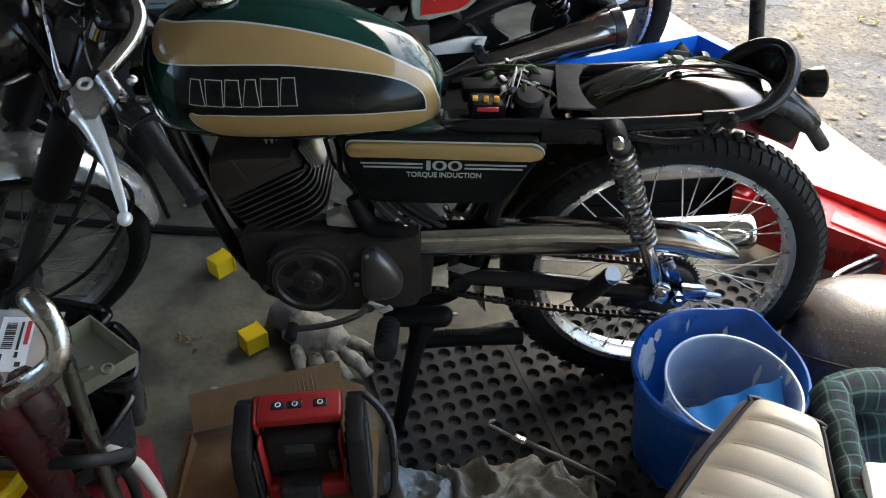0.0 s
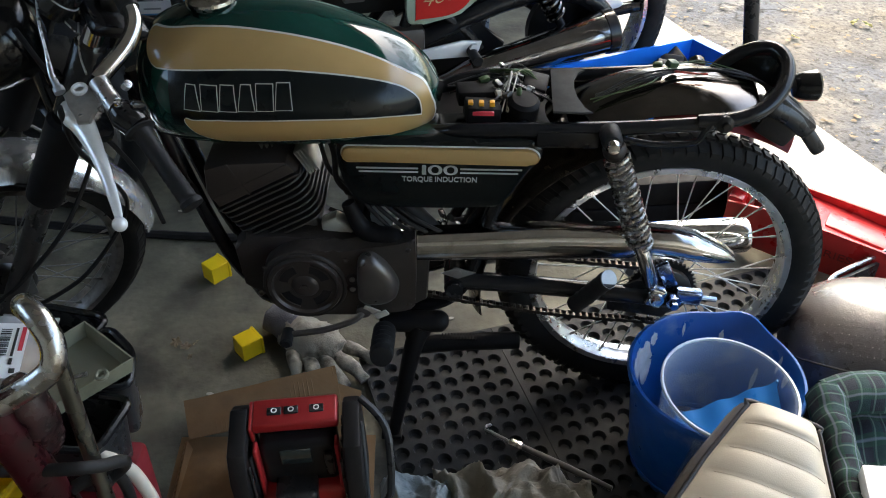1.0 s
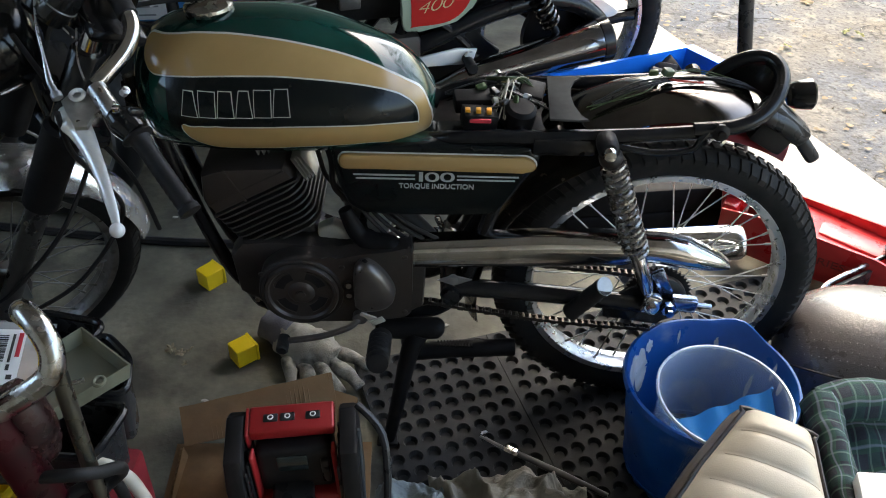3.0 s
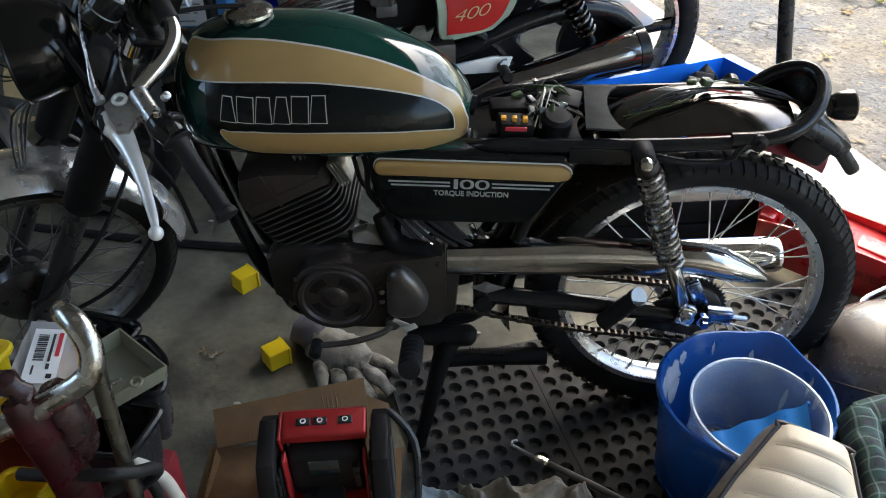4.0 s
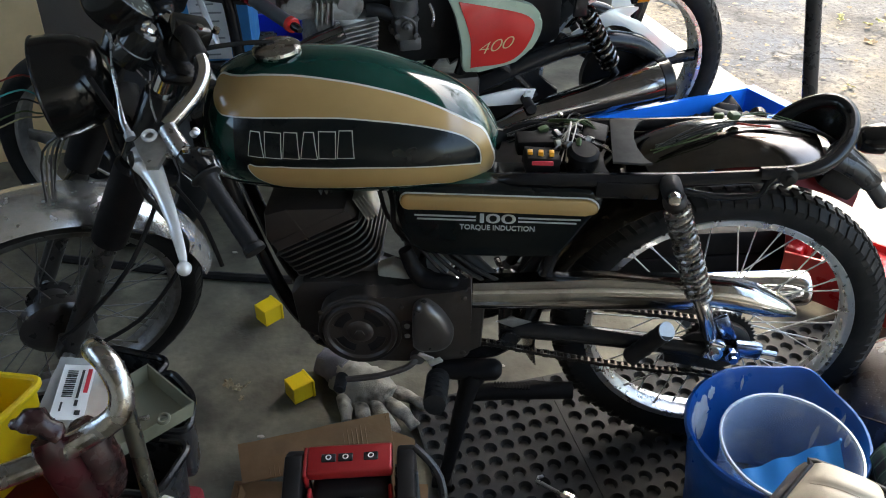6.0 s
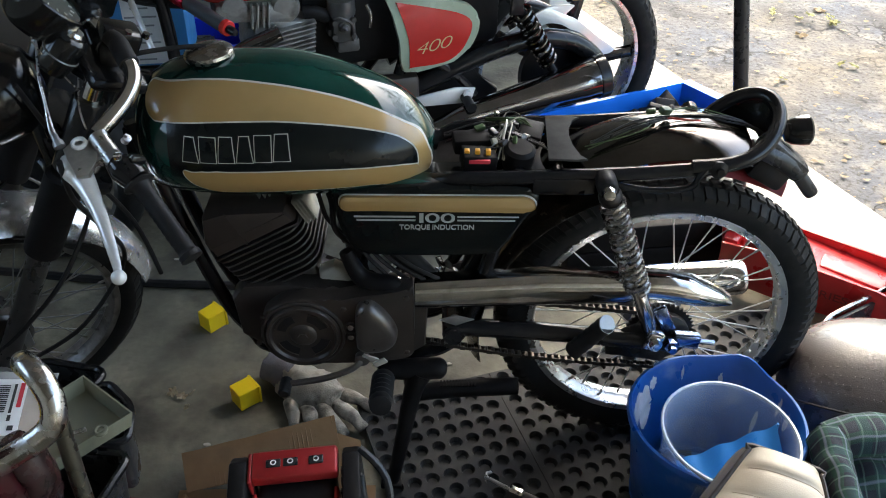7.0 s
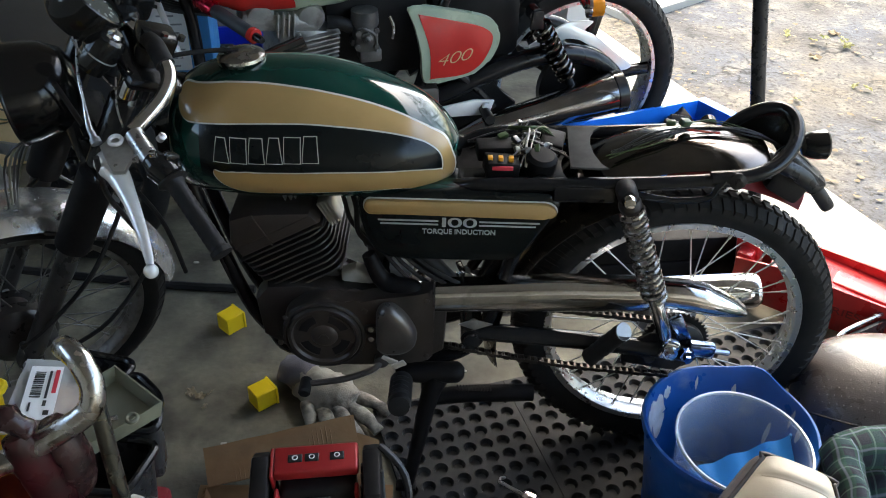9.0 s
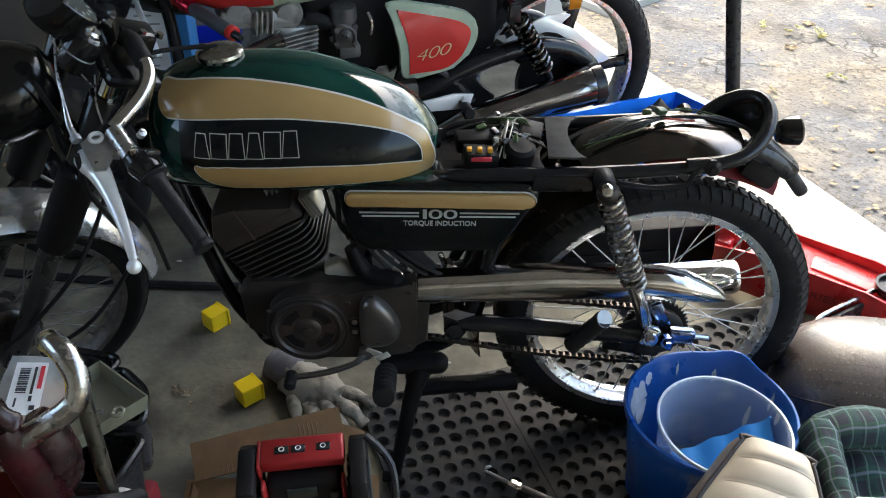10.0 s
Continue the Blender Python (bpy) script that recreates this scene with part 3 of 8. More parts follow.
            lo = [bm.verts.new(h + (mid - h) * 0.30 - Vector((0, 0, top - 0.001))) for h in hole]
            # Closed bottom keeps the hole dark by hiding the lit floor.
            bm.faces.new(lo)
            for k in range(n):
                q = (k + 1) % n
                bm.faces.new((sq[k], sq[q], hi[q], hi[k]))
                bm.faces.new((hi[k], hi[q], md[q], md[k]))
                bm.faces.new((md[k], md[q], lo[q], lo[k]))
    # outer rim
    a0, a1, b0, b1 = (i0 + ishift - 0.5) * s, (i1 + ishift + 0.5) * s, (j0 - 0.5) * s, (j1 + 0.5) * s
    strip = 0.0073
    ea, eb = (a1, a1 + strip) if ishift == 0 else (a0 - strip, a0)
    bm.faces.new([bm.verts.new(org + u * a + v * b + Vector((0, 0, top))) for a, b in ((ea, b0), (eb, b0), (eb, b1), (ea, b1))])
    a0, a1 = min(a0, ea), max(a1, eb)
    t = bmesh.new()
    cs = [org + u * a + v * b for a, b in ((a0, b0), (a1, b0), (a1, b1), (a0, b1))]
    for k in range(4):
        p, q = cs[k], cs[(k + 1) % 4]
        t.faces.new([t.verts.new(w) for w in (p + Vector((0, 0, top)), q + Vector((0, 0, top)), q, p)])
    merge(bm, t)
    ob = part("rubber_mat", bm, MAT, None, smooth=25)
    for p in ob.data.polygons:
        p.use_smooth = False
    return tagged(ob, label, "floor mat", "rubber mats under the motorcycle")


floor_mat(-3, 4, -3, 13, 0.0, "black rubber drainage mat with round holes on concrete")
floor_mat(5, 24, -3, 13, 0.42, "black rubber drainage mat with round holes under a rear wheel")
tagged(part("floor_bar", sweep(bmesh.new(), [(-1.15, 1.80, 0.011), (-0.75, 1.752, 0.011), (-0.50, 1.742, 0.011)], 0.011, 8, 3), RUBBER, None), "black rubber strip lying on the concrete floor", "rubber strip")


# ---- motorcycle parts used by both machines ----
def wire_spokes(parent, center, frame_m, r_hub, r_rim, n=36, half=0.028, mat=None):
    """Crossed wire spokes on one shared mesh; frame_m: local z is the axle."""
    mat = mat or SPOKE
    me = None
    for k in range(n):
        side = 1 if k % 2 else -1
        a = 2 * math.pi * k / n
        tw = radians(34) * (1 if (k // 2) % 2 else -1)
        p0 = Vector((r_hub * math.cos(a + tw), r_hub * math.sin(a + tw), side * half))
        p1 = Vector((r_rim * math.cos(a), r_rim * math.sin(a), side * 0.006))
        m = frame_m @ along(p0, p1 - p0)
        ln = (p1 - p0).length
        if me is None:
            bm = lathe(bmesh.new(), [(0.0014, 0), (0.0014, ln - 0.012), (0.0026, ln - 0.011), (0.0026, ln)], Matrix.Identity(4), 6)
            bmesh.ops.recalc_face_normals(bm, faces=bm.faces)
            me = bpy.data.meshes.new("spoke")
            bm.to_mesh(me)
            bm.free()
            me.materials.append(mat)
        ob = new("spoke", me)
        ob.parent = parent
        loc = m.copy()
        loc.translation = m.translation - origin_of(parent)
        ob.matrix_local = loc


def tyre_mesh(m, r_out, r_rim, w, seg=72):
    t = w / 2
    prof = [(r_rim - 0.004, -t * 0.62), (r_rim + 0.008, -t * 0.85), ((r_rim + r_out) / 2, -t), (r_out - 0.020, -t * 0.90), (r_out - 0.008, -t * 0.6), (r_out - 0.002, -t * 0.25),
            (r_out - 0.002, t * 0.25), (r_out - 0.008, t * 0.6), (r_out - 0.020, t * 0.90), ((r_rim + r_out) / 2, t), (r_rim + 0.008, t * 0.85), (r_rim - 0.004, t * 0.62)]
    return lathe(bmesh.new(), prof, m, seg, loop=True)


def tread_mesh(m, r_out, w, count=66, depth=0.006):
    """Zig-zag tread blocks standing on the crown and shoulders."""
    bm = bmesh.new()
    t = w / 2

    def surf_pt(a, s, lift):
        r = r_out - 0.002 - 0.022 * min(1.15, abs(s) ** 2.6)
        return m @ Vector(((r + lift) * math.cos(a), (r + lift) * math.sin(a), s * t * 0.94))
    for k in range(count):
        a0 = 2 * math.pi * k / count
        st = 2 * math.pi / count
        for s0, s1, sh, gap in ((-1.02, -0.60, 0.0, 0.17), (-0.48, -0.08, 0.5, 0.15), (0.08, 0.48, 0.0, 0.15), (0.60, 1.02, 0.5, 0.17)):
            b0 = a0 + st * (sh + gap)
            b1 = a0 + st * (sh + 1 - gap)
            skew = st * 0.30 * (1 if s0 < 0 else -1)
            ring = [(b0, s0), (b1, s0), (b1 + skew, s1), (b0 + skew, s1)]
            lo = [bm.verts.new(surf_pt(a, s, -0.004)) for a, s in ring]
            ca, cs = sum(a for a, s in ring) / 4, sum(s for a, s in ring) / 4
            hi = [bm.verts.new(surf_pt(ca + (a - ca) * 0.9, cs + (s - cs) * 0.92, depth)) for a, s in ring]
            bm.faces.new(hi)
            for q in range(4):
                bm.faces.new((lo[q], lo[(q + 1) % 4], hi[(q + 1) % 4], hi[q]))
    return bm


def rim_mesh(m, r_rim, w, seg=64):
    t = w / 2
    prof = [(r_rim, -t), (r_rim + 0.002, -t + 0.003), (r_rim - 0.008, -t + 0.006), (r_rim - 0.010, -t * 0.5), (r_rim - 0.014, 0), (r_rim - 0.010, t * 0.5), (r_rim - 0.008, t - 0.006), (r_rim + 0.002, t - 0.003),
            (r_rim, t), (r_rim - 0.011, t - 0.001), (r_rim - 0.014, t * 0.75), (r_rim - 0.013, t * 0.4), (r_rim - 0.018, 0), (r_rim - 0.013, -t * 0.4), (r_rim - 0.014, -t * 0.75), (r_rim - 0.011, -t + 0.001)]
    return lathe(bmesh.new(), prof, m, seg, loop=True)


def coil(bm, a, b, r, wire, turns, seg=7, taper=1.0):
    a, b = Vector(a), Vector(b)
    m = along(a, b - a)
    ln = (b - a).length
    n = int(turns * 16)
    pts = [m @ Vector((r * math.cos(2 * math.pi * turns * k / n), r * math.sin(2 * math.pi * turns * k / n), ln * k / n)) for k in range(n + 1)]
    return sweep(bm, pts, wire, seg, 1)


def fat_ring(bm, center, axis, r, wire, seg=20, wseg=7):
    m = along(center, axis)
    prof = [(r + wire * math.cos(2 * math.pi * k / wseg), wire * math.sin(2 * math.pi * k / wseg)) for k in range(wseg)]
    return lathe(bm, prof, m, seg, loop=True)


# ---- green motorcycle ----
MID = 1.29
bike = thing("motorcycle", "dark green and tan vintage motorcycle with its seat removed", "motorcycle", (0.1, MID, 0.0))


def W(x, lat, z):
    """A place on the green motorcycle: lat metres from its middle plane towards its left side."""
    return Vector((x, MID - lat, z))


LEFT = Vector((0, -1, 0))
ZC, HB, NE, NB = 0.705, 0.095, 1.906, 1.8
TANK_W, TANK_MID, TANK_FORE, TANK_AFT = 0.1405, -0.28, 0.206, 0.2748


def tank_w(x):
    d = x - TANK_MID
    q, e = (d / TANK_AFT, 2.352) if d > 0 else (-d / TANK_FORE, 2.6)
    return TANK_W * (1 - min(q, 0.9995) ** e) ** (1 / e)


def tank_h(x):
    """Height of the top above the widest line: highest behind the filler, sloping away to the tail."""
    d = x - TANK_MID
    if d <= 0:
        return 0.1327 * (1 - min(-d / TANK_FORE, 0.9995) ** 3.0) ** (1 / 3.0)
    q = min(d / TANK_AFT, 1.0)
    return max(0.004, 0.1327 + q * q * (-0.0384 + q * (-0.4247 + q * (0.8111 - 0.4772 * q))))


def tank_skin(x, z, lift=0.0):
    """The left skin of the tank at x and z, lifted a little towards the viewer."""
    dz = z - ZC
    h, e = (tank_h(x), NE) if dz >= 0 else (HB, NB)
    q = min(abs(dz) / h, 0.995)
    lat = tank_w(x) * (1 - q ** e) ** (1 / e)
    n = Vector((0, -max(lat, 0.02) / tank_w(x) ** 1.0, (0.9 * dz / h))).normalized()
    return Vector((x, MID - lat, z)) + n * lift


def tank_ring(x, shrink=1.0, n=44):
    out = []
    for k in range(n):
        a = 2 * math.pi * k / n
        c, s = math.cos(a), math.sin(a)
        h, e = (tank_h(x), NE) if s >= 0 else (HB, NB)
        out.append(Vector((x, MID - shrink * tank_w(x) * math.copysign(abs(c) ** (2 / e), c), ZC + shrink * h * math.copysign(abs(s) ** (2 / e), s))))
    return out


xs = [TANK_MID - TANK_FORE * math.cos(math.pi * k / 48) for k in range(24)] + [TANK_MID + TANK_AFT * math.sin(math.pi * k / 64) for k in range(33)]
tank = part("fuel_tank", loft(bmesh.new(), [tank_ring(x) for x in xs]), GREEN, bike, "glossy dark green fuel tank with tan panels", smooth=60)


def ribbon(rows, extra, lift, seg=14, across=6):
    """A painted band on the tank's left skin; rows of x, z, half width along its middle line."""
    path, par = smooth_path([(x, z, 0) for x, z, w in rows], seg)
    hw = [float(np.interp(p, range(len(rows)), [w for x, z, w in rows])) + extra for p in par]
    dist = [0.0]
    for a, b in zip(path, path[1:]):
        dist.append(dist[-1] + (b - a).length)
    bm = bmesh.new()
    grid = []
    for i, p in enumerate(path):
        d = (path[min(i + 1, len(path) - 1)] - path[max(i - 1, 0)]).normalized()
        nrm = Vector((-d.y, d.x, 0))
        w = hw[i]
        if dist[i] < hw[0]:
            w *= math.sqrt(max(0.0, 1 - (1 - dist[i] / hw[0]) ** 2))
        grid.append([bm.verts.new(tank_skin(*(p + nrm * w * s).xy, lift)) for s in (2 * k / across - 1 for k in range(across + 1))])
    for a, b in zip(grid, grid[1:]):
        for k in range(across):
            bm.faces.new((a[k], a[k + 1], b[k + 1], b[k]))
    return bm


BAND = [(-0.4500, 0.785, 0.0192), (-0.434, 0.789, 0.0197), (-0.4154, 0.7919, 0.0202), (-0.3685, 0.7982, 0.0215), (-0.3239, 0.8008, 0.0210), (-0.2801, 0.8007, 0.0196), (-0.2366, 0.7985, 0.0177), (-0.1944, 0.7924, 0.0156),
        (-0.1527, 0.7834, 0.0130), (-0.1114, 0.7711, 0.0101), (-0.0806, 0.7587, 0.0078), (-0.0569, 0.7459, 0.0064), (-0.0373, 0.7306, 0.0068), (-0.0268, 0.7150, 0.0068), (-0.0222, 0.6968, 0.0082), (-0.0215, 0.682, 0.0105),
        (-0.0265, 0.6696, 0.0160), (-0.043, 0.6695, 0.0197), (-0.0658, 0.6768, 0.0204), (-0.1066, 0.6853, 0.0187), (-0.1936, 0.6893, 0.0206), (-0.2825, 0.6855, 0.0231), (-0.3365, 0.6841, 0.0239), (-0.3632, 0.6894, 0.0175), (-0.3785, 0.6964, 0.0094), (-0.3877, 0.7056, 0.0008)]
DARK_TOP = [(-0.46, 0.775), (-0.40, 0.785), (-0.30, 0.790), (-0.22, 0.788), (-0.14, 0.776), (-0.08, 0.757), (-0.04, 0.732), (-0.026, 0.712)]


def dark_fn(u, v):
    x = -0.410 + 0.384 * u
    zt = float(np.interp(x, [a for a, b in DARK_TOP], [b for a, b in DARK_TOP]))
    return tank_skin(x, 0.690 + (zt - 0.690) * v, 0.0004)


part("dark_panel", sheet(bmesh.new(), dark_fn, 50, 10), BLACKGREEN, tank, "black-green centre panel", smooth=60)
part("pinstripe", ribbon(BAND, 0.0018, 0.0008), PINSTRIPE, tank, "thin white pinstripe", smooth=60)
part("tan_panel", ribbon(BAND, 0.0, 0.0014), TAN, tank, "tan painted panel", smooth=60)

# the maker's lettering as plain outlined blocks, every second one narrowing upwards
for k in range(6):
    for name, g, lift, mat in (("emblem_outline", 0.0, 0.0009, PINSTRIPE), ("emblem_block", 0.0013, 0.0016, BLACKGREEN)):
        x0, x1 = -0.388 + 0.0278 * k + 0.0006, -0.388 + 0.0278 * (k + 1) - 0.0004
        zt, zb = 0.7585 + 0.0070 * k / 5, 0.7205 + 0.0055 * k / 5
        nip = (0.0055, 0.0, 0.0030)[k % 3]

        def block(u, v):
            lo, hi = x0 + g + nip * v, x1 - g - nip * v
            return tank_skin(lo + (hi - lo) * u, zb + g + (zt - zb - 2 * g) * v, lift)
        part(name, sheet(bmesh.new(), block, 4, 4), mat, tank)

cap_m = Matrix.Translation(W(-0.356, 0.0, 0.826)) @ pose(0, 0, 0, 0, -4, 0)
cap = part("filler_cap", lathe(bmesh.new(), [(0.028, -0.004), (0.031, 0.004), (0.037, 0.007), (0.039, 0.012), (0.038, 0.017), (0.033, 0.021), (0.020, 0.024), (0.0, 0.025)], cap_m, 36), OLDCHROME, tank, "round chrome filler cap", smooth=30)
part("breather_hose", sweep(bmesh.new(), [W(-0.360, 0.0, 0.850), W(-0.40, 0.01, 0.852), W(-0.45, 0.03, 0.852), W(-0.50, 0.05, 0.845)], 0.004, 8), RUBBER, tank)


# bright linkage ends showing under the side cover
part("cable_adjuster", lathe(bmesh.new(), [(0.0, 0), (0.009, 0), (0.011, 0.004), (0.009, 0.010), (0.0, 0.012)], along(W(-0.095, 0.03, 0.447), LEFT + Vector((0, 0, 0.6))), 12), LEVER_ALLOY, bike, "bright cable adjuster")
part("linkage_rod", sweep(bmesh.new(), [W(-0.125, 0.02, 0.468), W(-0.108, 0.03, 0.452), W(-0.087, 0.03, 0.428)], 0.0032, 8, 4), STEEL, bike)
part("linkage_rod", sweep(bmesh.new(), [W(-0.075, 0.03, 0.445), W(-0.061, 0.03, 0.440), W(-0.064, 0.035, 0.404)], 0.0035, 8, 4), CHROME, bike)
part("linkage_plate", slab(bmesh.new(), [(-0.026, -0.004), (0.026, -0.007), (0.026, 0.006), (-0.026, 0.007)], 0.004, Matrix.Translation(W(0.038, 0.03, 0.426)) @ pose(0, 0, 0, 0, 22, 0) @ pose(0, 0, 0, 60, 0, 0), 0.001), LEVER_ALLOY, bike, "bright alloy linkage plate")

# side cover
def cover_ring(lat, g):
    o = [(-0.168, 0.600), (-0.170, 0.640), (-0.150, 0.655), (0.12, 0.662), (0.160, 0.650), (0.166, 0.632), (0.140, 0.585), (0.112, 0.538), (0.080, 0.523), (-0.09, 0.521), (-0.135, 0.530), (-0.155, 0.555)]
    pts, _ = smooth_path([(x, 0, z) for x, z in o + o[:1]], 4)
    c = Vector((0.0, 0, 0.592))
    return [W(c.x + (p.x - c.x) * g, lat, c.z + (p.z - c.z) * g) for p in pts[:-1]]


side = part("side_cover", loft(bmesh.new(), [cover_ring(0.02, 0.96), cover_ring(0.082, 1.0), cover_ring(0.094, 0.985), cover_ring(0.100, 0.955), cover_ring(0.102, 0.90)]), BLACKGREEN, bike, "dark green side cover with tan stripe and lettering", smooth=50)
part("top_rail", rbox(bmesh.new(), (0.30, 0.045, 0.020), Matrix.Translation(W(0.012, 0.072, 0.650)), 0.009, 3), GREEN, side, "green upper edge")


def lens_bar(x0, x1, z0, z1, lat, g, nose=0.02):
    pts = []
    for k in range(9):
        a = math.pi / 2 + math.pi * k / 8
        pts.append((x0 + nose * 0.6 + g + nose * 0.6 * math.cos(a) - 0, (z0 + z1) / 2 + ((z1 - z0) / 2 - g) * math.sin(a)))
    for k in range(9):
        a = -math.pi / 2 + math.pi * k / 8
        pts.append((x1 - nose - g + nose * math.cos(a), (z0 + z1) / 2 - 0.003 * math.cos(a) + ((z1 - z0) / 2 - g) * math.sin(a)))
    m = Matrix.Identity(4)
    m.col[0], m.col[1], m.col[2] = (1, 0, 0, 0), (0, 0, 1, 0), (0, -1, 0, 0)
    m.translation = W(0, lat, 0)
    return pts, m


for name, g, lat, th, mat, bev in (("pinstripe", -0.0018, 0.100, 0.003, PINSTRIPE, 0.001), ("tan_stripe", 0.0, 0.101, 0.010, TAN, 0.007)):
    o, m = lens_bar(-0.158, 0.158, 0.617, 0.645, lat, g)
    part(name, slab(bmesh.new(), o, th, m, bev), mat, side)
for z, x0, x1, xc0, xc1 in ((0.6035, -0.136, -0.036, 0.032, 0.132), (0.5965, -0.132, -0.036, 0.032, 0.126)):
    for a, b in ((x0, x1), (xc0, xc1)):
        part("silver_line", rbox(bmesh.new(), (b - a, 0.0012, 0.0028), Matrix.Translation(W((a + b) / 2, 0.1025, z)), 0), DECAL, side)
FACE = Matrix.Identity(4)
FACE.col[0], FACE.col[1], FACE.col[2] = (1, 0, 0, 0), (0, 0, 1, 0), (0, -1, 0, 0)
for ch, x, w in (("1", -0.0265, 0.0068), ("0", -0.0085, 0.0235), ("0", 0.0165, 0.0235)):
    words("digit", ch, DECAL, Matrix.Translation(W(x, 0.1025, 0.600)) @ FACE, 0.026, side, bold=0.0001, width=w)
words("lettering", "TORQUE INDUCTION", DECAL, Matrix.Translation(W(-0.001, 0.1025, 0.5825)) @ FACE, 0.0135, side, bold=0.0002, width=0.122)

# frame
bm = bmesh.new()
for s in (1, -1):
    sweep(bm, [W(-0.49, 0.030 * s, 0.735), W(-0.40, 0.035 * s, 0.41), W(-0.345, 0.045 * s, 0.31), W(-0.29, 0.05 * s, 0.265), W(-0.06, 0.055 * s, 0.262), W(0.02, 0.06 * s, 0.285), W(0.06, 0.07 * s, 0.37), W(0.09, 0.075 * s, 0.50), W(0.13, 0.08 * s, 0.66)], 0.0135, 10, 5)
    sweep(bm, [W(-0.44, 0.03 * s, 0.68), W(-0.20, 0.045 * s, 0.640), W(-0.04, 0.055 * s, 0.642), W(0.05, 0.086 * s, 0.668), W(0.25, 0.090 * s, 0.676), W(0.44, 0.088 * s, 0.690)], 0.0125, 10, 5)
    sweep(bm, [W(0.03, 0.050 * s, 0.40), W(0.11, 0.048 * s, 0.55), W(0.20, 0.060 * s, 0.668)], 0.011, 10, 4)
sweep(bm, [W(-0.50, 0, 0.80), W(-0.30, 0, 0.745), W(0.0, 0, 0.69)], 0.019, 12, 4)
rod(bm, W(0.13, -0.09, 0.672), W(0.13, 0.09, 0.672), 0.011)
rod(bm, W(0.03, -0.11, 0.345), W(0.03, 0.11, 0.345), 0.016)
lathe(bm, [(0.026, 0), (0.026, 0.17)], along(W(-0.578, 0, 0.70), (0.454, 0, 0.891)), 18)
rbox(bm, (0.10, 0.006, 0.05), Matrix.Translation(W(-0.455, 0.033, 0.70)), 0.002)
frame_part = part("frame", bm, FRAME, bike, "black tubular steel frame")
for k in range(2):
    part("frame_gusset", rbox(bmesh.new(), (0.10, 0.010, 0.030), Matrix.Translation(W(0.20, 0.100 - 0.2 * k, 0.662)), 0.004), FRAME, frame_part)
bm = bmesh.new()
sweep(bm, [W(0.27, 0.10, 0.668), W(0.31, 0.103, 0.661), W(0.352, 0.104, 0.657), W(0.400, 0.104, 0.664), W(0.412, 0.103, 0.684), W(0.425, 0.098, 0.698)], 0.0055, 8)
part("helmet_bar", bm, FRAME, frame_part, "thin black bent rail")
loop_pts = [W(0.40, 0.092, 0.694), W(0.46, 0.092, 0.700), W(0.505, 0.080, 0.714), W(0.536, 0.050, 0.735), W(0.549, 0.012, 0.752), W(0.540, -0.018, 0.762), W(0.518, -0.036, 0.758), W(0.492, -0.044, 0.744), W(0.465, -0.048, 0.720), W(0.445, -0.048, 0.690)]
grab = part("grab_rail", sweep(bmesh.new(), loop_pts, [0.0118] + [0.0125] * 9, 12, 6), FRAME, bike, "glossy black looped grab rail")
tail_pts = smooth_path([p + Vector((-0.006, 0, -0.004)) for p in loop_pts[3:9]], 6)[0]


def tail_fn(u, v):
    p = tail_pts[round(u * (len(tail_pts) - 1))]
    return p + Vector((-0.012 * v, 0, -0.052 * v))


# Black sheet added for the darkness inside the loop.
part("loop_fill", sheet(bmesh.new(), tail_fn, len(tail_pts) - 1, 4, 0.003), GLOSSBLACK, grab, "dark sheet added to fill the rail's loop")
for s in (1, -1):
    part("rail_bolt", lathe(bmesh.new(), [(0.011, 0), (0.014, 0.003), (0.014, 0.016), (0.006, 0.018), (0.006, 0.026)], along(W(0.44, 0.09 * s, 0.694), (0, -s, 0.15)), 10), FRAME, bike)

# plate across the seat rails, with a cut-out
o = [(-0.008, -0.086), (0.036, -0.088), (0.054, -0.086), (0.042, -0.072), (0.035, -0.040), (0.033, -0.010), (0.035, 0.020), (0.044, 0.042), (0.058, 0.054), (0.040, 0.058), (0.0, 0.056), (-0.003, 0.0)]
part("seat_bracket", slab(bmesh.new(), o, 0.004, Matrix.Translation(W(0.182, 0, 0.700)) @ pose(0, 0, 0, 0, 0, 0), 0.001), BRACKET, bike, "grey steel seat bracket")
# chrome rear mudguard
cx, cz = 0.408, 0.315


def guard_rings(a0, a1, rad, half, n, drop=0.028, k=10):
    rings = []
    for i in range(n + 1):
        a = radians(a0 + (a1 - a0) * i / n)
        ring = []
        for j in range(k + 1):
            s = 2 * j / k - 1
            rr = rad - drop * abs(s) ** 2.4
            ring.append((rr * math.cos(a), s * half, rr * math.sin(a)))
        rings.append(ring)
    return rings


def guard(center, m3, a0, a1, rad, half, n=26, thick=0.0018, drop=0.03):
    rings = guard_rings(a0, a1, rad, half, n, drop)

    def fn(u, v):
        i, j = round(u * n), round(v * 10)
        return Vector(center) + m3 @ Vector(rings[i][j])
    return sheet(bmesh.new(), fn, n, 10, thick)


part("rear_mudguard", guard((cx, MID, cz), Matrix.Identity(3), 76, 136, 0.410, 0.080, 26, 0.0018, 0.026), DARKENED, bike, "chrome rear mudguard with wiring lying on it", smooth=60)
part("inner_mudguard", guard((0.415, MID, 0.316), Matrix.Identity(3), 112, 170, 0.352, 0.052, 22, 0.0018, 0.028), DARKENED, bike, "dark chrome mudguard front ahead of the tyre", smooth=60)
part("inner_mudguard", guard((cx, MID, cz), Matrix.Identity(3), 112, 190, 0.352, 0.078, 24, 0.0018, 0.022), GRIMY, bike, "grimy chrome lower mudguard", smooth=60)

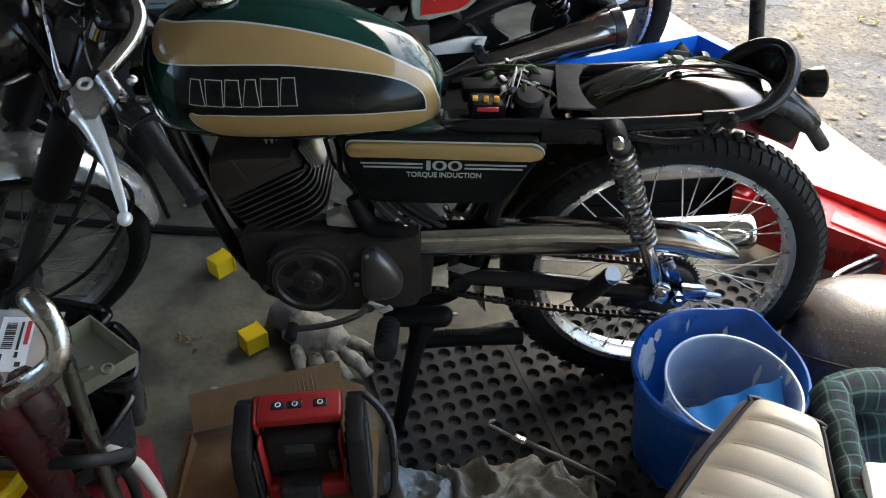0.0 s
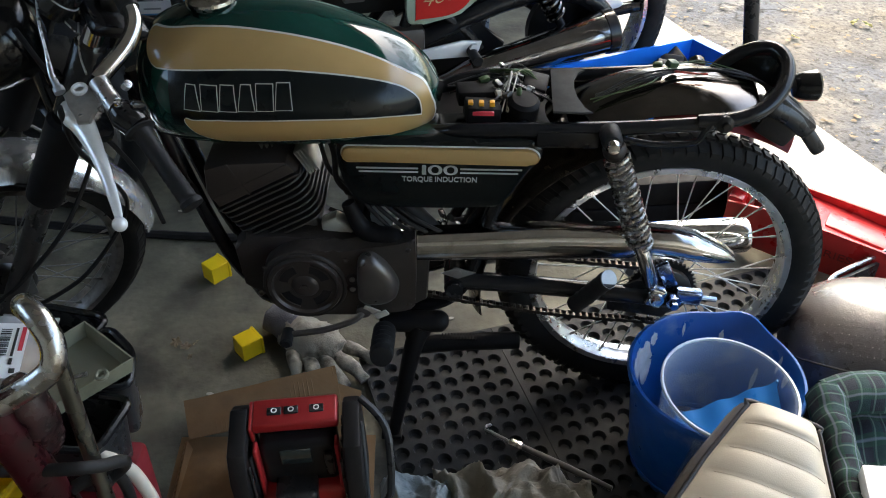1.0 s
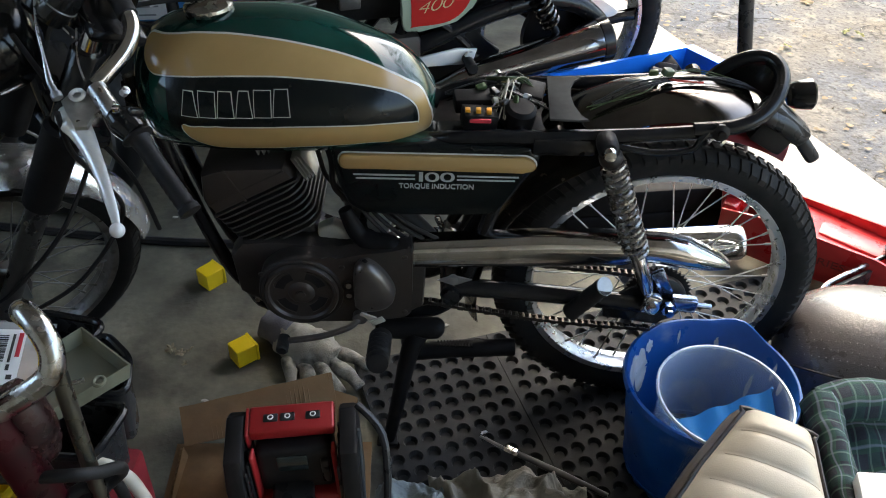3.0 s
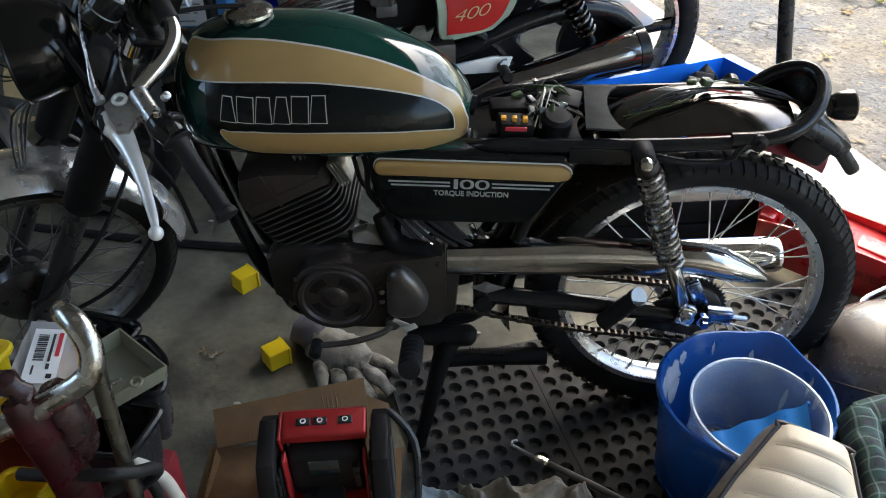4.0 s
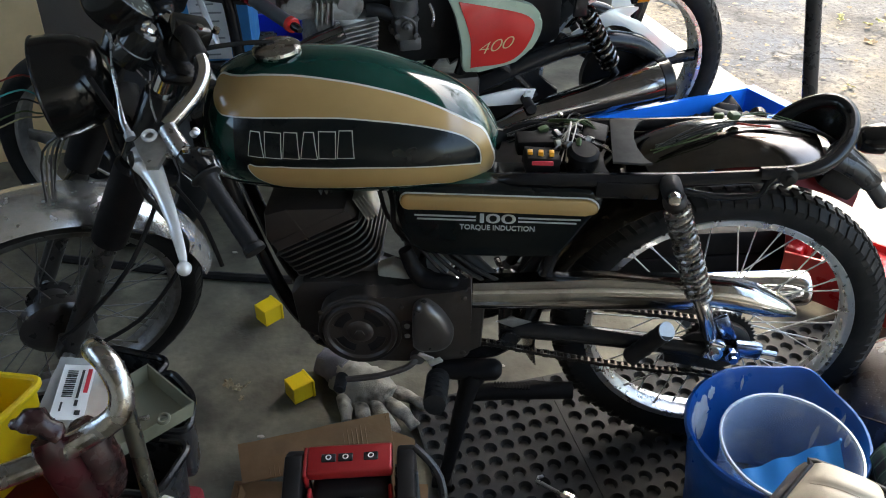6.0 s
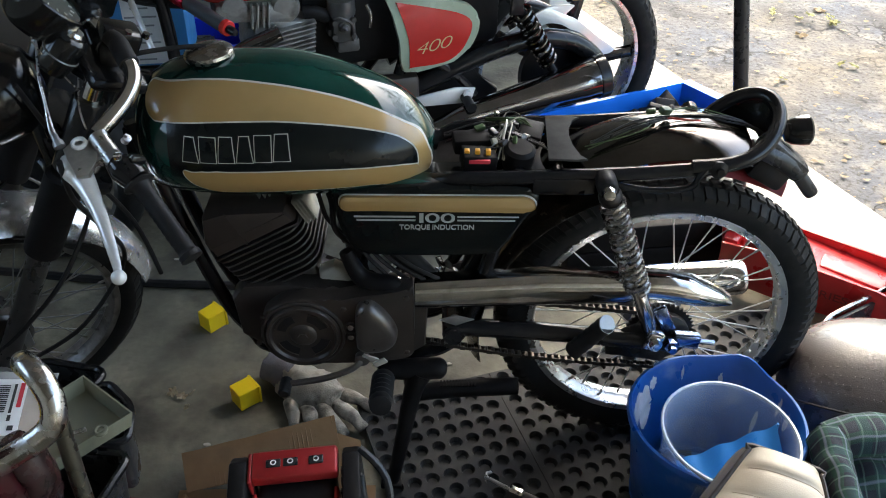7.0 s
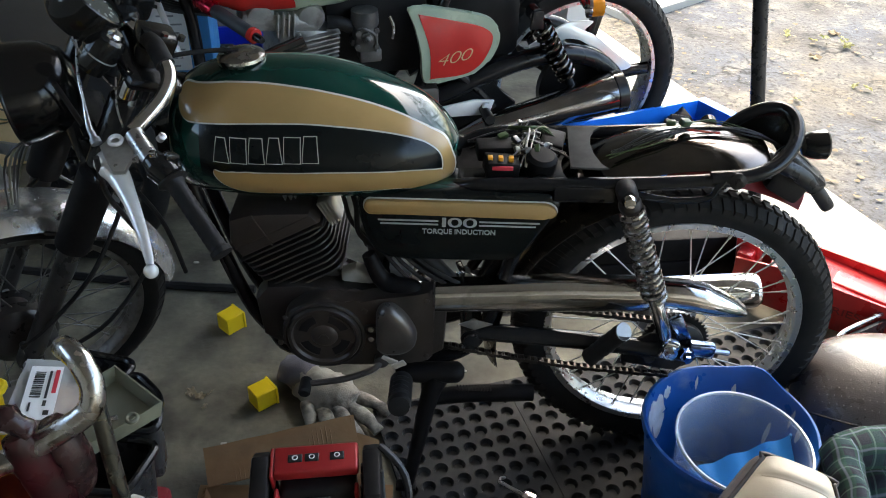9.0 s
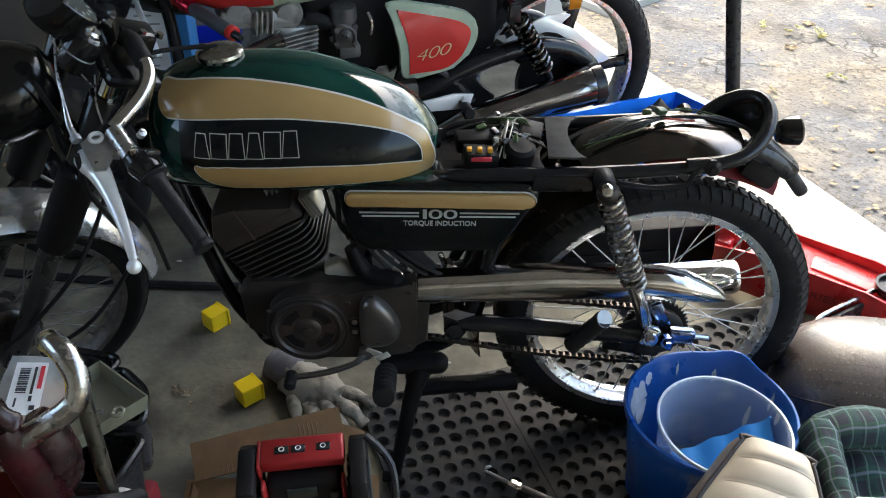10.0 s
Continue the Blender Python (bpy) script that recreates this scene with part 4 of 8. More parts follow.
part("red_inner_guard", guard((cx, MID, cz), Matrix.Identity(3), 60, 100, 0.368, 0.044, 16), CART_RED, bike, "dark red plastic inner mudguard", smooth=60)
bm = rbox(bmesh.new(), (0.070, 0.07, 0.045), Matrix.Translation(W(0.543, 0.025, 0.660)) @ pose(0, 0, 0, 0, 30, 0), 0.010)
part("guard_clip", bm, RUBBER, bike)
# tail lamp and plate bracket
bm = lathe(bmesh.new(), [(0.0, 0), (0.017, 0.002), (0.022, 0.010), (0.025, 0.026), (0.026, 0.038), (0.022, 0.042), (0.0, 0.044)], along(W(0.572, 0.0, 0.708), (0.94, 0, 0.10)), 24)
part("tail_lamp", bm, GLOSSBLACK, bike, "black tail lamp housing")
bm = bmesh.new()
rbox(bm, (0.095, 0.05, 0.036), Matrix.Translation(W(0.562, 0.040, 0.684)) @ pose(0, 0, 0, 0, 38, 0), 0.012)
rbox(bm, (0.062, 0.022, 0.024), Matrix.Translation(W(0.606, 0.050, 0.640)) @ pose(0, 0, 0, 0, 50, 0), 0.009, 3)
sweep(bm, [W(0.51, 0.06, 0.71), W(0.55, 0.058, 0.690), W(0.588, 0.052, 0.662)], 0.015, 10)
part("plate_bracket", bm, PLASTIC, bike, "black number plate bracket")

# electrics under the missing seat
bm = bmesh.new()
rbox(bm, (0.055, 0.040, 0.028), Matrix.Translation(W(0.065, 0.055, 0.685)) @ pose(0, 0, 0, 0, 6, 8), 0.003)
fb = part("fuse_box", bm, BOOT, bike, "black fuse box with amber fuses")
for k in range(3):
    part("fuse", rbox(bmesh.new(), (0.008, 0.010, 0.008), Matrix.Translation(W(0.046 + 0.017 * k, 0.062, 0.702)), 0.001), FUSE, fb)
part("fuse_strip", rbox(bmesh.new(), (0.034, 0.004, 0.007), Matrix.Translation(W(0.066, 0.0765, 0.692)), 0.001), INK_RED, fb)
bm = bmesh.new()
lathe(bm, [(0.0, 0), (0.024, 0), (0.026, 0.008), (0.026, 0.034), (0.020, 0.040), (0.0, 0.041)], along(W(0.128, 0.045, 0.668), (0.1, -0.2, 1)), 20)
rbox(bm, (0.075, 0.04, 0.026), Matrix.Translation(W(0.062, 0.012, 0.692)) @ pose(0, 0, 0, 0, 0, 6), 0.004)
rbox(bm, (0.06, 0.05, 0.03), Matrix.Translation(W(0.10, -0.03, 0.685)) @ pose(0, 0, 0, 5, 0, 15), 0.004)
rbox(bm, (0.04, 0.05, 0.025), Matrix.Translation(W(0.155, -0.02, 0.690)) @ pose(0, 0, 0, 5, 8, -12), 0.004)
part("flasher_relay", bm, BOOT, bike, "black round relay among wires")
rw = random.Random(11)


def wires(n, ends, spread, mat, r, name):
    for k in range(n):
        pts = [Vector(p) + Vector((rw.uniform(-1, 1), rw.uniform(-1, 1), rw.uniform(-0.4, 0.6))) * spread for p in ends]
        part(name, sweep(bmesh.new(), pts, r, 6, 5), mat, bike)


wires(6, [W(0.02, 0.00, 0.692), W(0.09, -0.02, 0.698), W(0.13, -0.01, 0.698), W(0.172, 0.02, 0.690)], 0.012, WIRE_BLACK, 0.0017, "wire")
wires(3, [W(0.085, -0.045, 0.702), W(0.11, -0.03, 0.712), W(0.135, -0.035, 0.708), W(0.160, -0.02, 0.694)], 0.008, WIRE_GREEN, 0.0016, "wire")
wires(3, [W(0.10, 0.02, 0.700), W(0.118, -0.01, 0.716), W(0.112, 0.03, 0.708), W(0.102, 0.06, 0.690)], 0.007, WHITE_HOSE, 0.0012, "wire")
wires(3, [W(0.09, -0.03, 0.700), W(0.11, -0.02, 0.710), W(0.13, -0.03, 0.712), W(0.15, -0.04, 0.700)], 0.008, WIRE_YELLOW, 0.0010, "wire")
for k in range(14):
    c = W(rw.uniform(0.045, 0.165), rw.uniform(-0.06, 0.065), rw.uniform(0.690, 0.712))
    part("wire_plug", rbox(bmesh.new(), (rw.uniform(0.008, 0.018), rw.uniform(0.006, 0.012), rw.uniform(0.006, 0.010)), Matrix.Translation(c) @ pose(0, 0, 0, rw.uniform(-30, 30), rw.uniform(-30, 30), rw.uniform(0, 180)), 0.0015), (PLASTIC, OLIVE, PLASTIC, STEEL, WIRE_GREEN)[k % 5], bike)
for mat, r_ in ((WIRE_BLACK, 0.0016), (WIRE_BLACK, 0.0014), (WIRE_GREEN, 0.0011), (OLIVE, 0.0009), (OLIVE, 0.0012), (WIRE_BLACK, 0.0018), (WIRE_BLACK, 0.0010)):
    x0 = rw.uniform(0.05, 0.11)
    part("wire", sweep(bmesh.new(), [W(x0, rw.uniform(-0.06, 0.06), 0.695), W(x0 + 0.02, rw.uniform(-0.06, 0.06), rw.uniform(0.698, 0.712)), W(x0 + 0.045, rw.uniform(-0.06, 0.06), rw.uniform(0.696, 0.708)), W(x0 + 0.065, rw.uniform(-0.05, 0.07), 0.690)], r_, 6, 5), mat, bike)
part("battery_tray", rbox(bmesh.new(), (0.215, 0.165, 0.014), Matrix.Translation(W(0.085, 0.0, 0.646)), 0.003), BOOT, bike, "black battery tray under the wiring")
wires(5, [W(0.25, 0.04, 0.704), W(0.32, 0.02, 0.728), W(0.40, 0.0, 0.736), W(0.47, 0.0, 0.732), W(0.52, 0.01, 0.718), W(0.545, 0.02, 0.70)], 0.007, WIRE_BLACK, 0.0017, "wire")
wires(2, [W(0.24, 0.05, 0.700), W(0.32, 0.03, 0.728), W(0.37, -0.01, 0.736), W(0.43, -0.02, 0.736), W(0.50, 0.0, 0.724)], 0.006, WIRE_GREEN, 0.0010, "wire")
wires(2, [W(0.37, 0.01, 0.736), W(0.39, 0.02, 0.738), W(0.42, 0.02, 0.736)], 0.005, WIRE_RED, 0.0010, "wire")
bm = bmesh.new()
rbox(bm, (0.020, 0.014, 0.012), Matrix.Translation(W(0.372, -0.01, 0.740)) @ pose(0, 0, 0, 10, 15, 30), 0.003)
rbox(bm, (0.016, 0.012, 0.009), Matrix.Translation(W(0.350, -0.015, 0.736)) @ pose(0, 0, 0, 0, -15, -20), 0.003)
part("wire_connector", bm, WIRE_GREEN, bike, "olive green plastic wire connectors")

# engine
bm = bmesh.new()
o = [(-0.350, 0.34), (-0.358, 0.42), (-0.335, 0.45), (-0.27, 0.455), (-0.17, 0.445), (-0.10, 0.44), (-0.03, 0.445), (-0.015, 0.42), (-0.02, 0.31), (-0.06, 0.285), (-0.20, 0.285), (-0.29, 0.295)]
slab(bm, o, 0.055, Matrix.Translation(W(0, 0.042, 0)) @ FACE, 0.010)
crank = part("crankcase", bm, CASE, bike, "grey aluminium engine crankcase")
o = [(-0.325, 0.34), (-0.31, 0.40), (-0.26, 0.41), (-0.22, 0.365), (-0.15, 0.335), (-0.04, 0.33), (-0.03, 0.30), (-0.10, 0.275), (-0.28, 0.275)]
part("gear_case", slab(bmesh.new(), o, 0.14, Matrix.Translation(W(0, -0.10, 0)) @ FACE, 0.010), CASE, crank)
bm = bmesh.new()
o2, _ = smooth_path([(x, z, 0) for x, z in ((-0.308, 0.37), (-0.295, 0.42), (-0.24, 0.450), (-0.18, 0.446), (-0.135, 0.456), (-0.075, 0.466), (-0.046, 0.474), (-0.040, 0.462), (-0.040, 0.345), (-0.050, 0.318), (-0.12, 0.306), (-0.20, 0.303), (-0.27, 0.310), (-0.300, 0.335), (-0.308, 0.37))], 4)
slab(bm, [(p.x, p.y) for p in o2[:-1]], 0.035, Matrix.Translation(W(0, 0.095, 0)) @ FACE, 0.006)
eng = part("engine_cover", bm, COVER, bike, "dull brown-grey engine side cover")
mc = W(-0.233, 0.126, 0.372)
bm = lathe(bmesh.new(), [(0.066, 0), (0.066, 0.008), (0.063, 0.013), (0.058, 0.013), (0.055, 0.008), (0.050, 0.0065), (0.024, 0.0065), (0.020, 0.0105), (0.013, 0.012), (0.0, 0.012)], along(mc, LEFT, (0, 0, 1)), 52)
mag = part("magneto_cover", bm, COVER, bike, "round slotted magneto cover")
# Flat inlays; the shade of the recessed slots is in their dark colour.
for k in range(4):
    a0 = radians(90 * k + 22)
    out = [(r * math.cos(a), r * math.sin(a)) for r, rng in ((0.0465, range(12)), (0.031, range(11, -1, -1))) for a in (a0 + radians(54) * (q / 11) for q in rng)]
    part("cooling_slot", slab(bmesh.new(), out, 0.0012, along(mc + LEFT * 0.0058, LEFT, (0, 0, 1))), NEARBLACK, mag)
    out2 = [(r * math.cos(a), r * math.sin(a)) for r, rng in ((0.050, range(12)), (0.0475, range(11, -1, -1))) for a in (a0 + radians(54) * (q / 11) for q in rng)]
    part("slot_lip", slab(bmesh.new(), out2, 0.0022, along(mc + LEFT * 0.0062, LEFT, (0, 0, 1)), 0.0006), COVER, mag)
part("cover_rim", fat_ring(bmesh.new(), mc + LEFT * 0.004, LEFT, 0.0695, 0.0045, 52, 8), CASE, mag)
part("centre_nut", lathe(bmesh.new(), [(0.009, 0), (0.009, 0.003), (0.0, 0.004)], along(mc + LEFT * 0.0118, LEFT), 6), COVER, mag)


def bulge(g, h):
    """One outline of the half-round bulge over the drive sprocket: straight in front, round behind."""
    o = [(-0.140, 0.352), (-0.141, 0.400), (-0.137, 0.438), (-0.118, 0.453), (-0.095, 0.437), (-0.076, 0.408), (-0.068, 0.382), (-0.074, 0.357), (-0.095, 0.343), (-0.125, 0.341)]
    pts, _ = smooth_path([(x, z, 0) for x, z in o + o[:1]], 4)
    c = (-0.112, 0.394)
    return [W(c[0] + (p.x - c[0]) * g, 0.130 + h, c[1] + (p.y - c[1]) * g) for p in pts[:-1]]


bm = loft(bmesh.new(), [bulge(1.0, -0.004), bulge(0.995, 0.006), bulge(0.97, 0.013), bulge(0.90, 0.020), bulge(0.76, 0.0245), bulge(0.5, 0.0265), bulge(0.15, 0.027)])
part("sprocket_cover", bm, DOME, eng, "rounded pale alloy sprocket cover", smooth=60)
for x, z, r in ((-0.150, 0.388, 0.010), (-0.150, 0.366, 0.008)):
    part("grommet", fat_ring(bmesh.new(), W(x, 0.131, z), LEFT, r, 0.003, 16, 6), CASE, eng)
    part("cover_screw", lathe(bmesh.new(), [(0.005, 0), (0.005, 0.003), (0.003, 0.004), (0, 0.004)], along(W(x, 0.130, z), LEFT), 10), SILVER, eng)
for x, z in ((-0.052, 0.330), (-0.052, 0.455), (-0.160, 0.430), (-0.128, 0.322), (-0.312, 0.352), (-0.300, 0.410)):
    part("cover_screw", lathe(bmesh.new(), [(0.005, 0), (0.005, 0.003), (0.0035, 0.004), (0, 0.004)], along(W(x, 0.129, z), LEFT), 12), COVER, eng)
# leaning cylinder with fins
CA = Vector((-0.485, 0, 0.875)).normalized()
cb = W(-0.262, 0.0, 0.450)
CX = Vector((0.875, 0, 0.485)).normalized()


def fin_box(bm, h, t, wx, wy, bev=0.002, dx=0.0, dy=0.0):
    m = Matrix.Identity(4)
    m.col[0], m.col[1], m.col[2] = (*CX, 0), (0, 1, 0, 0), (*CA, 0)
    m.translation = cb + CA * h + CX * dx + Vector((0, dy, 0))
    return rbox(bm, (wx, wy, t), m, bev, 3)


def fin_plate(h, t, wx, wy, rad=0.045, dx=0.0):
    """One cooling fin: a thin plate with rounded corners across the cylinder."""
    o = []
    for sx, sy, a0 in ((1, 1, 0), (-1, 1, 90), (-1, -1, 180), (1, -1, 270)):
        for q in range(6):
            a = radians(a0 + 18 * q)
            o.append((sx * (wx / 2 - rad) + rad * math.cos(a), sy * (wy / 2 - rad) + rad * math.sin(a)))
    m = Matrix.Identity(4)
    m.col[0], m.col[1], m.col[2] = (*CX, 0), (0, 1, 0, 0), (*CA, 0)
    m.translation = cb + CA * (h - t / 2) + CX * dx
    return slab(bmesh.new(), o, t, m, 0.0008)


cyl = part("cylinder", fin_box(bmesh.new(), 0.035, 0.13, 0.10, 0.12, 0.01, 0.0), FIN, bike, "black finned leaning engine cylinder")
for k in range(8):
    part("fin", fin_plate(0.006 + 0.0115 * k, 0.0036, 0.150 + 0.0030 * k, 0.174, 0.030, 0.0), FIN, cyl)
HEADM = Matrix.Identity(4)
HEADM.col[0], HEADM.col[1], HEADM.col[2] = (*CX, 0), (*CA, 0), (*LEFT, 0)
HEADM.translation = cb
o = [(-0.074, 0.098), (-0.076, 0.134), (-0.050, 0.176), (-0.014, 0.170), (0.030, 0.149), (0.080, 0.126), (0.084, 0.099)]
head = part("cylinder_head", slab(bmesh.new(), o, 0.158, HEADM @ Matrix.Translation((0, 0, -0.073)), 0.010), HEADMAT, bike, "dark brown-black cylinder head with cooling ribs")
part("head_gasket", slab(bmesh.new(), [(-0.079, 0.0935), (-0.079, 0.0975), (0.088, 0.0975), (0.088, 0.0935)], 0.170, HEADM @ Matrix.Translation((0, 0, -0.085)), 0.001), FIN, head)
for x0, x1, z0, z1 in ((-0.012, -0.008, 0.100, 0.168), (-0.072, 0.078, 0.1195, 0.1225)):
    part("casting_rib", slab(bmesh.new(), [(x0, z0), (x1, z0), (x1, z1), (x0, z1)], 0.004, HEADM @ Matrix.Translation((0, 0, 0.0825)), 0.001), HEADMAT, head)
for k in range(4):
    f = 0.094 + 0.0062 * k
    part("head_fin", slab(bmesh.new(), [(f, 0.080), (f + 0.0022, 0.080), (f + 0.0022, 0.124), (f, 0.128)], 0.10, HEADM @ Matrix.Translation((0, 0, -0.030)), 0.0006), SILVER, head, "bare alloy fin edge")
for k in range(3):
    f = 0.036 + 0.009 * k
    part("head_fin", slab(bmesh.new(), [(f, 0.140), (f + 0.002, 0.140), (f + 0.006, 0.172 - 0.003 * k), (f + 0.004, 0.173 - 0.003 * k)], 0.085, HEADM @ Matrix.Translation((0, 0, -0.045)), 0.0006), SILVER, head, "bare alloy fin edge")
part("spark_plug_cap", rod(bmesh.new(), cb + CA * 0.15 + Vector((0, 0.03, 0)), cb + CA * 0.20 + Vector((0, 0.03, 0)), 0.010, 12), RUBBER, head)
part("plug_lead", sweep(bmesh.new(), [cb + CA * 0.19 + Vector((0, 0.03, 0)), cb + CA * 0.215 + Vector((0.03, 0.03, 0)), W(-0.22, 0.02, 0.70)], 0.0035, 8), RUBBER, head)
# carburettor and inlet
bm = bmesh.new()
rod(bm, W(-0.17, 0.0, 0.50), W(-0.115, 0.0, 0.515), 0.022, 16)
lathe(bm, [(0.0, 0), (0.022, 0), (0.024, 0.006), (0.024, 0.06), (0.018, 0.07), (0, 0.072)], along(W(-0.135, 0.03, 0.47), (-0.1, 0, 1)), 18)
rbox(bm, (0.05, 0.05, 0.035), Matrix.Translation(W(-0.13, 0.04, 0.458)), 0.008)
part("carburettor", bm, FIN, bike, "small dark carburettor")
bm = bmesh.new()
sweep(bm, [W(-0.19, 0.06, 0.655), W(-0.175, 0.07, 0.61), W(-0.172, 0.075, 0.56), W(-0.15, 0.06, 0.52)], 0.005, 8)
sweep(bm, [W(-0.23, 0.05, 0.66), W(-0.20, 0.065, 0.635), W(-0.185, 0.07, 0.58), W(-0.16, 0.05, 0.53)], 0.004, 8)
rbox(bm, (0.03, 0.025, 0.03), Matrix.Translation(W(-0.205, 0.045, 0.648)), 0.006)
part("fuel_hose", bm, RUBBER, bike, "black fuel hoses and tap")
bm = bmesh.new()
rbox(bm, (0.18, 0.10, 0.10), Matrix.Translation(W(0.02, 0.0, 0.585)), 0.02)
rod(bm, W(-0.115, 0, 0.515), W(-0.06, 0, 0.53), 0.027, 16)
part("air_box", bm, PLASTIC, bike)
bm = sweep(bmesh.new(), [W(-0.12, 0.03, 0.515), W(-0.07, 0.05, 0.500), W(-0.03, 0.06, 0.470), W(-0.005, 0.07, 0.452)], [0.018, 0.020, 0.016, 0.012], 12, 4)
part("oil_line", bm, RUBBER, bike, "black rubber hose behind the engine cover")
# Two added pieces; the brightness of these gaps is in their pale colour.
bm = slab(bmesh.new(), [(-0.206, 0.428), (-0.206, 0.462), (-0.180, 0.474), (-0.166, 0.466), (-0.142, 0.436), (-0.140, 0.428)], 0.03, Matrix.Translation(W(0, 0.04, 0)) @ FACE, 0.006)
part("pale_wedge", bm, PALE_GAP, bike, "pale wedge added for a bright gap behind the engine", smooth=50)
bm = lathe(bmesh.new(), [(0.0, 0), (0.012, 0.001), (0.0165, 0.006), (0.0165, 0.040), (0.011, 0.043), (0.0, 0.044)], along(W(-0.122, 0.05, 0.474), (0.9, 0, -0.32)), 18)
part("pale_stub", bm, PALE_GAP, bike, "pale stub added for a bright gap behind the engine", smooth=50)
bm = sweep(bmesh.new(), [W(-0.155, 0.085, 0.520), W(-0.135, 0.09, 0.475), W(-0.110, 0.098, 0.462), W(-0.078, 0.105, 0.462), W(-0.062, 0.108, 0.440)], [0.012, 0.016, 0.018, 0.018, 0.013], 14, 5)
part("rubber_boot", bm, BOOT, bike, "black rubber boot over the cable entry", smooth=60)
for k in range(4):
    part("control_cable", sweep(bmesh.new(), [W(-0.16 + 0.01 * k, 0.07, 0.60), W(-0.13 + 0.015 * k, 0.085, 0.53), W(-0.10 + 0.02 * k, 0.09, 0.49), W(-0.07 + 0.03 * k, 0.088, 0.455)], 0.0038, 8, 5), RUBBER, bike)
for x, y, z, tilt in ((-0.128, 0.055, 0.486, 65), (-0.060, 0.06, 0.470, 30), (-0.072, 0.06, 0.430, 60), (-0.004, 0.055, 0.448, 70), (0.006, 0.05, 0.470, 110), (0.052, 0.055, 0.424, 15)):
    part("linkage", rbox(bmesh.new(), (0.030, 0.008, 0.011), Matrix.Translation(W(x, y, z)) @ pose(0, 0, 0, 0, -tilt, 0), 0.003), CHROME, bike, "bright metal linkage piece")
bm = bmesh.new()
sweep(bm, [W(-0.33, -0.01, 0.52), W(-0.40, -0.05, 0.47), W(-0.38, -0.085, 0.33), W(-0.22, -0.11, 0.22), W(0.05, -0.13, 0.225), W(0.20, -0.14, 0.245)], [0.019] * 6, 14)
sweep(bm, [W(0.18, -0.14, 0.243), W(0.26, -0.145, 0.252), W(0.36, -0.15, 0.262), W(0.60, -0.15, 0.282), W(0.635, -0.15, 0.285), W(0.642, -0.15, 0.286)], [0.02, 0.030, 0.036, 0.038, 0.034, 0.022], 20)
part("exhaust", bm, CHROME, bike, "chrome exhaust pipe and silencer")

# gear lever, foot rests, stand
bm = bmesh.new()
sweep(bm, [W(-0.132, 0.135, 0.318), W(-0.15, 0.155, 0.312), W(-0.20, 0.165, 0.298), W(-0.262, 0.170, 0.290)], [0.007, 0.006, 0.006, 0.006], 8)
lathe(bm, [(0.012, 0), (0.013, 0.004), (0.013, 0.016), (0.009, 0.018)], along(W(-0.132, 0.126, 0.320), LEFT), 14)
gl = part("gear_lever", bm, DOME, bike, "tarnished steel gear shift lever")
part("lever_rubber", lathe(bmesh.new(), [(0.008, 0), (0.011, 0.003), (0.011, 0.034), (0.008, 0.037)], along(W(-0.266, 0.158, 0.289), LEFT), 14), RUBBER, gl)
bm = bmesh.new()
rbox(bm, (0.030, 0.004, 0.018), Matrix.Translation(W(-0.118, 0.142, 0.326)) @ pose(0, 0, 0, 20, 25, 0), 0.002)
rbox(bm, (0.026, 0.004, 0.014), Matrix.Translation(W(-0.100, 0.146, 0.320)) @ pose(0, 0, 0, 10, -30, 0), 0.002)
part("cable_clip", bm, WHITE_HOSE, gl, "torn pale clip")
bm = bmesh.new()
sweep(bm, [W(-0.10, -0.2, 0.255), W(-0.10, 0.10, 0.255), W(-0.10, 0.16, 0.275)], 0.010, 10)
peg = part("foot_rest_bar", bm, FRAME, bike)
bm = lathe(bmesh.new(), [(0.012, 0), (0.021, 0.003)] + [(0.021 - 0.003 * (k % 2), 0.006 + 0.008 * k) for k in range(11)] + [(0.019, 0.098), (0.0, 0.1)], along(W(-0.095, 0.150, 0.285), (0, -1, 0.30)), 16)
part("foot_rest_rubber", bm, RUBBER, peg)
bm = bmesh.new()
sweep(bm, [W(-0.10, 0.11, 0.268), W(-0.03, 0.11, 0.270), W(0.008, 0.11, 0.272), W(0.020, 0.11, 0.272)], [0.018, 0.021, 0.020, 0.008], 16, 3)
sweep(bm, [W(-0.03, 0.115, 0.262), W(-0.044, 0.13, 0.225), W(-0.064, 0.15, 0.12), W(-0.082, 0.165, 0.022)], [0.022, 0.018, 0.0145, 0.012], 10)
rbox(bm, (0.040, 0.024, 0.010), Matrix.Translation(W(-0.086, 0.168, 0.018)), 0.003)
sweep(bm, [W(-0.06, 0.07, 0.165), W(0.04, 0.06, 0.168), W(0.16, 0.05, 0.166)], 0.0175, 10, 3)
sweep(bm, [W(-0.05, 0.08, 0.25), W(-0.05, 0.075, 0.20), W(-0.04, 0.07, 0.165)], 0.012, 10, 3)
for k in range(12):
    rbox(bm, (0.003, 0.016, 0.004), Matrix.Translation(W(0.01 + 0.006 * k, 0.062, 0.1835)), 0)
part("centre_stand", bm, BOOT, bike, "black folding stand")

# swing arm, chain, chain guard
bm = bmesh.new()
for s in (1, -1):
    sweep(bm, [W(0.03, 0.085 * s, 0.352), W(0.18, 0.085 * s, 0.342), W(0.44, 0.088 * s, 0.316)], 0.017, 12, 4)
rod(bm, W(0.03, -0.1, 0.345), W(0.03, 0.1, 0.345), 0.020, 16)
swing = part("swing_arm", bm, FRAME, bike, "black swing arm")
bm = bmesh.new()
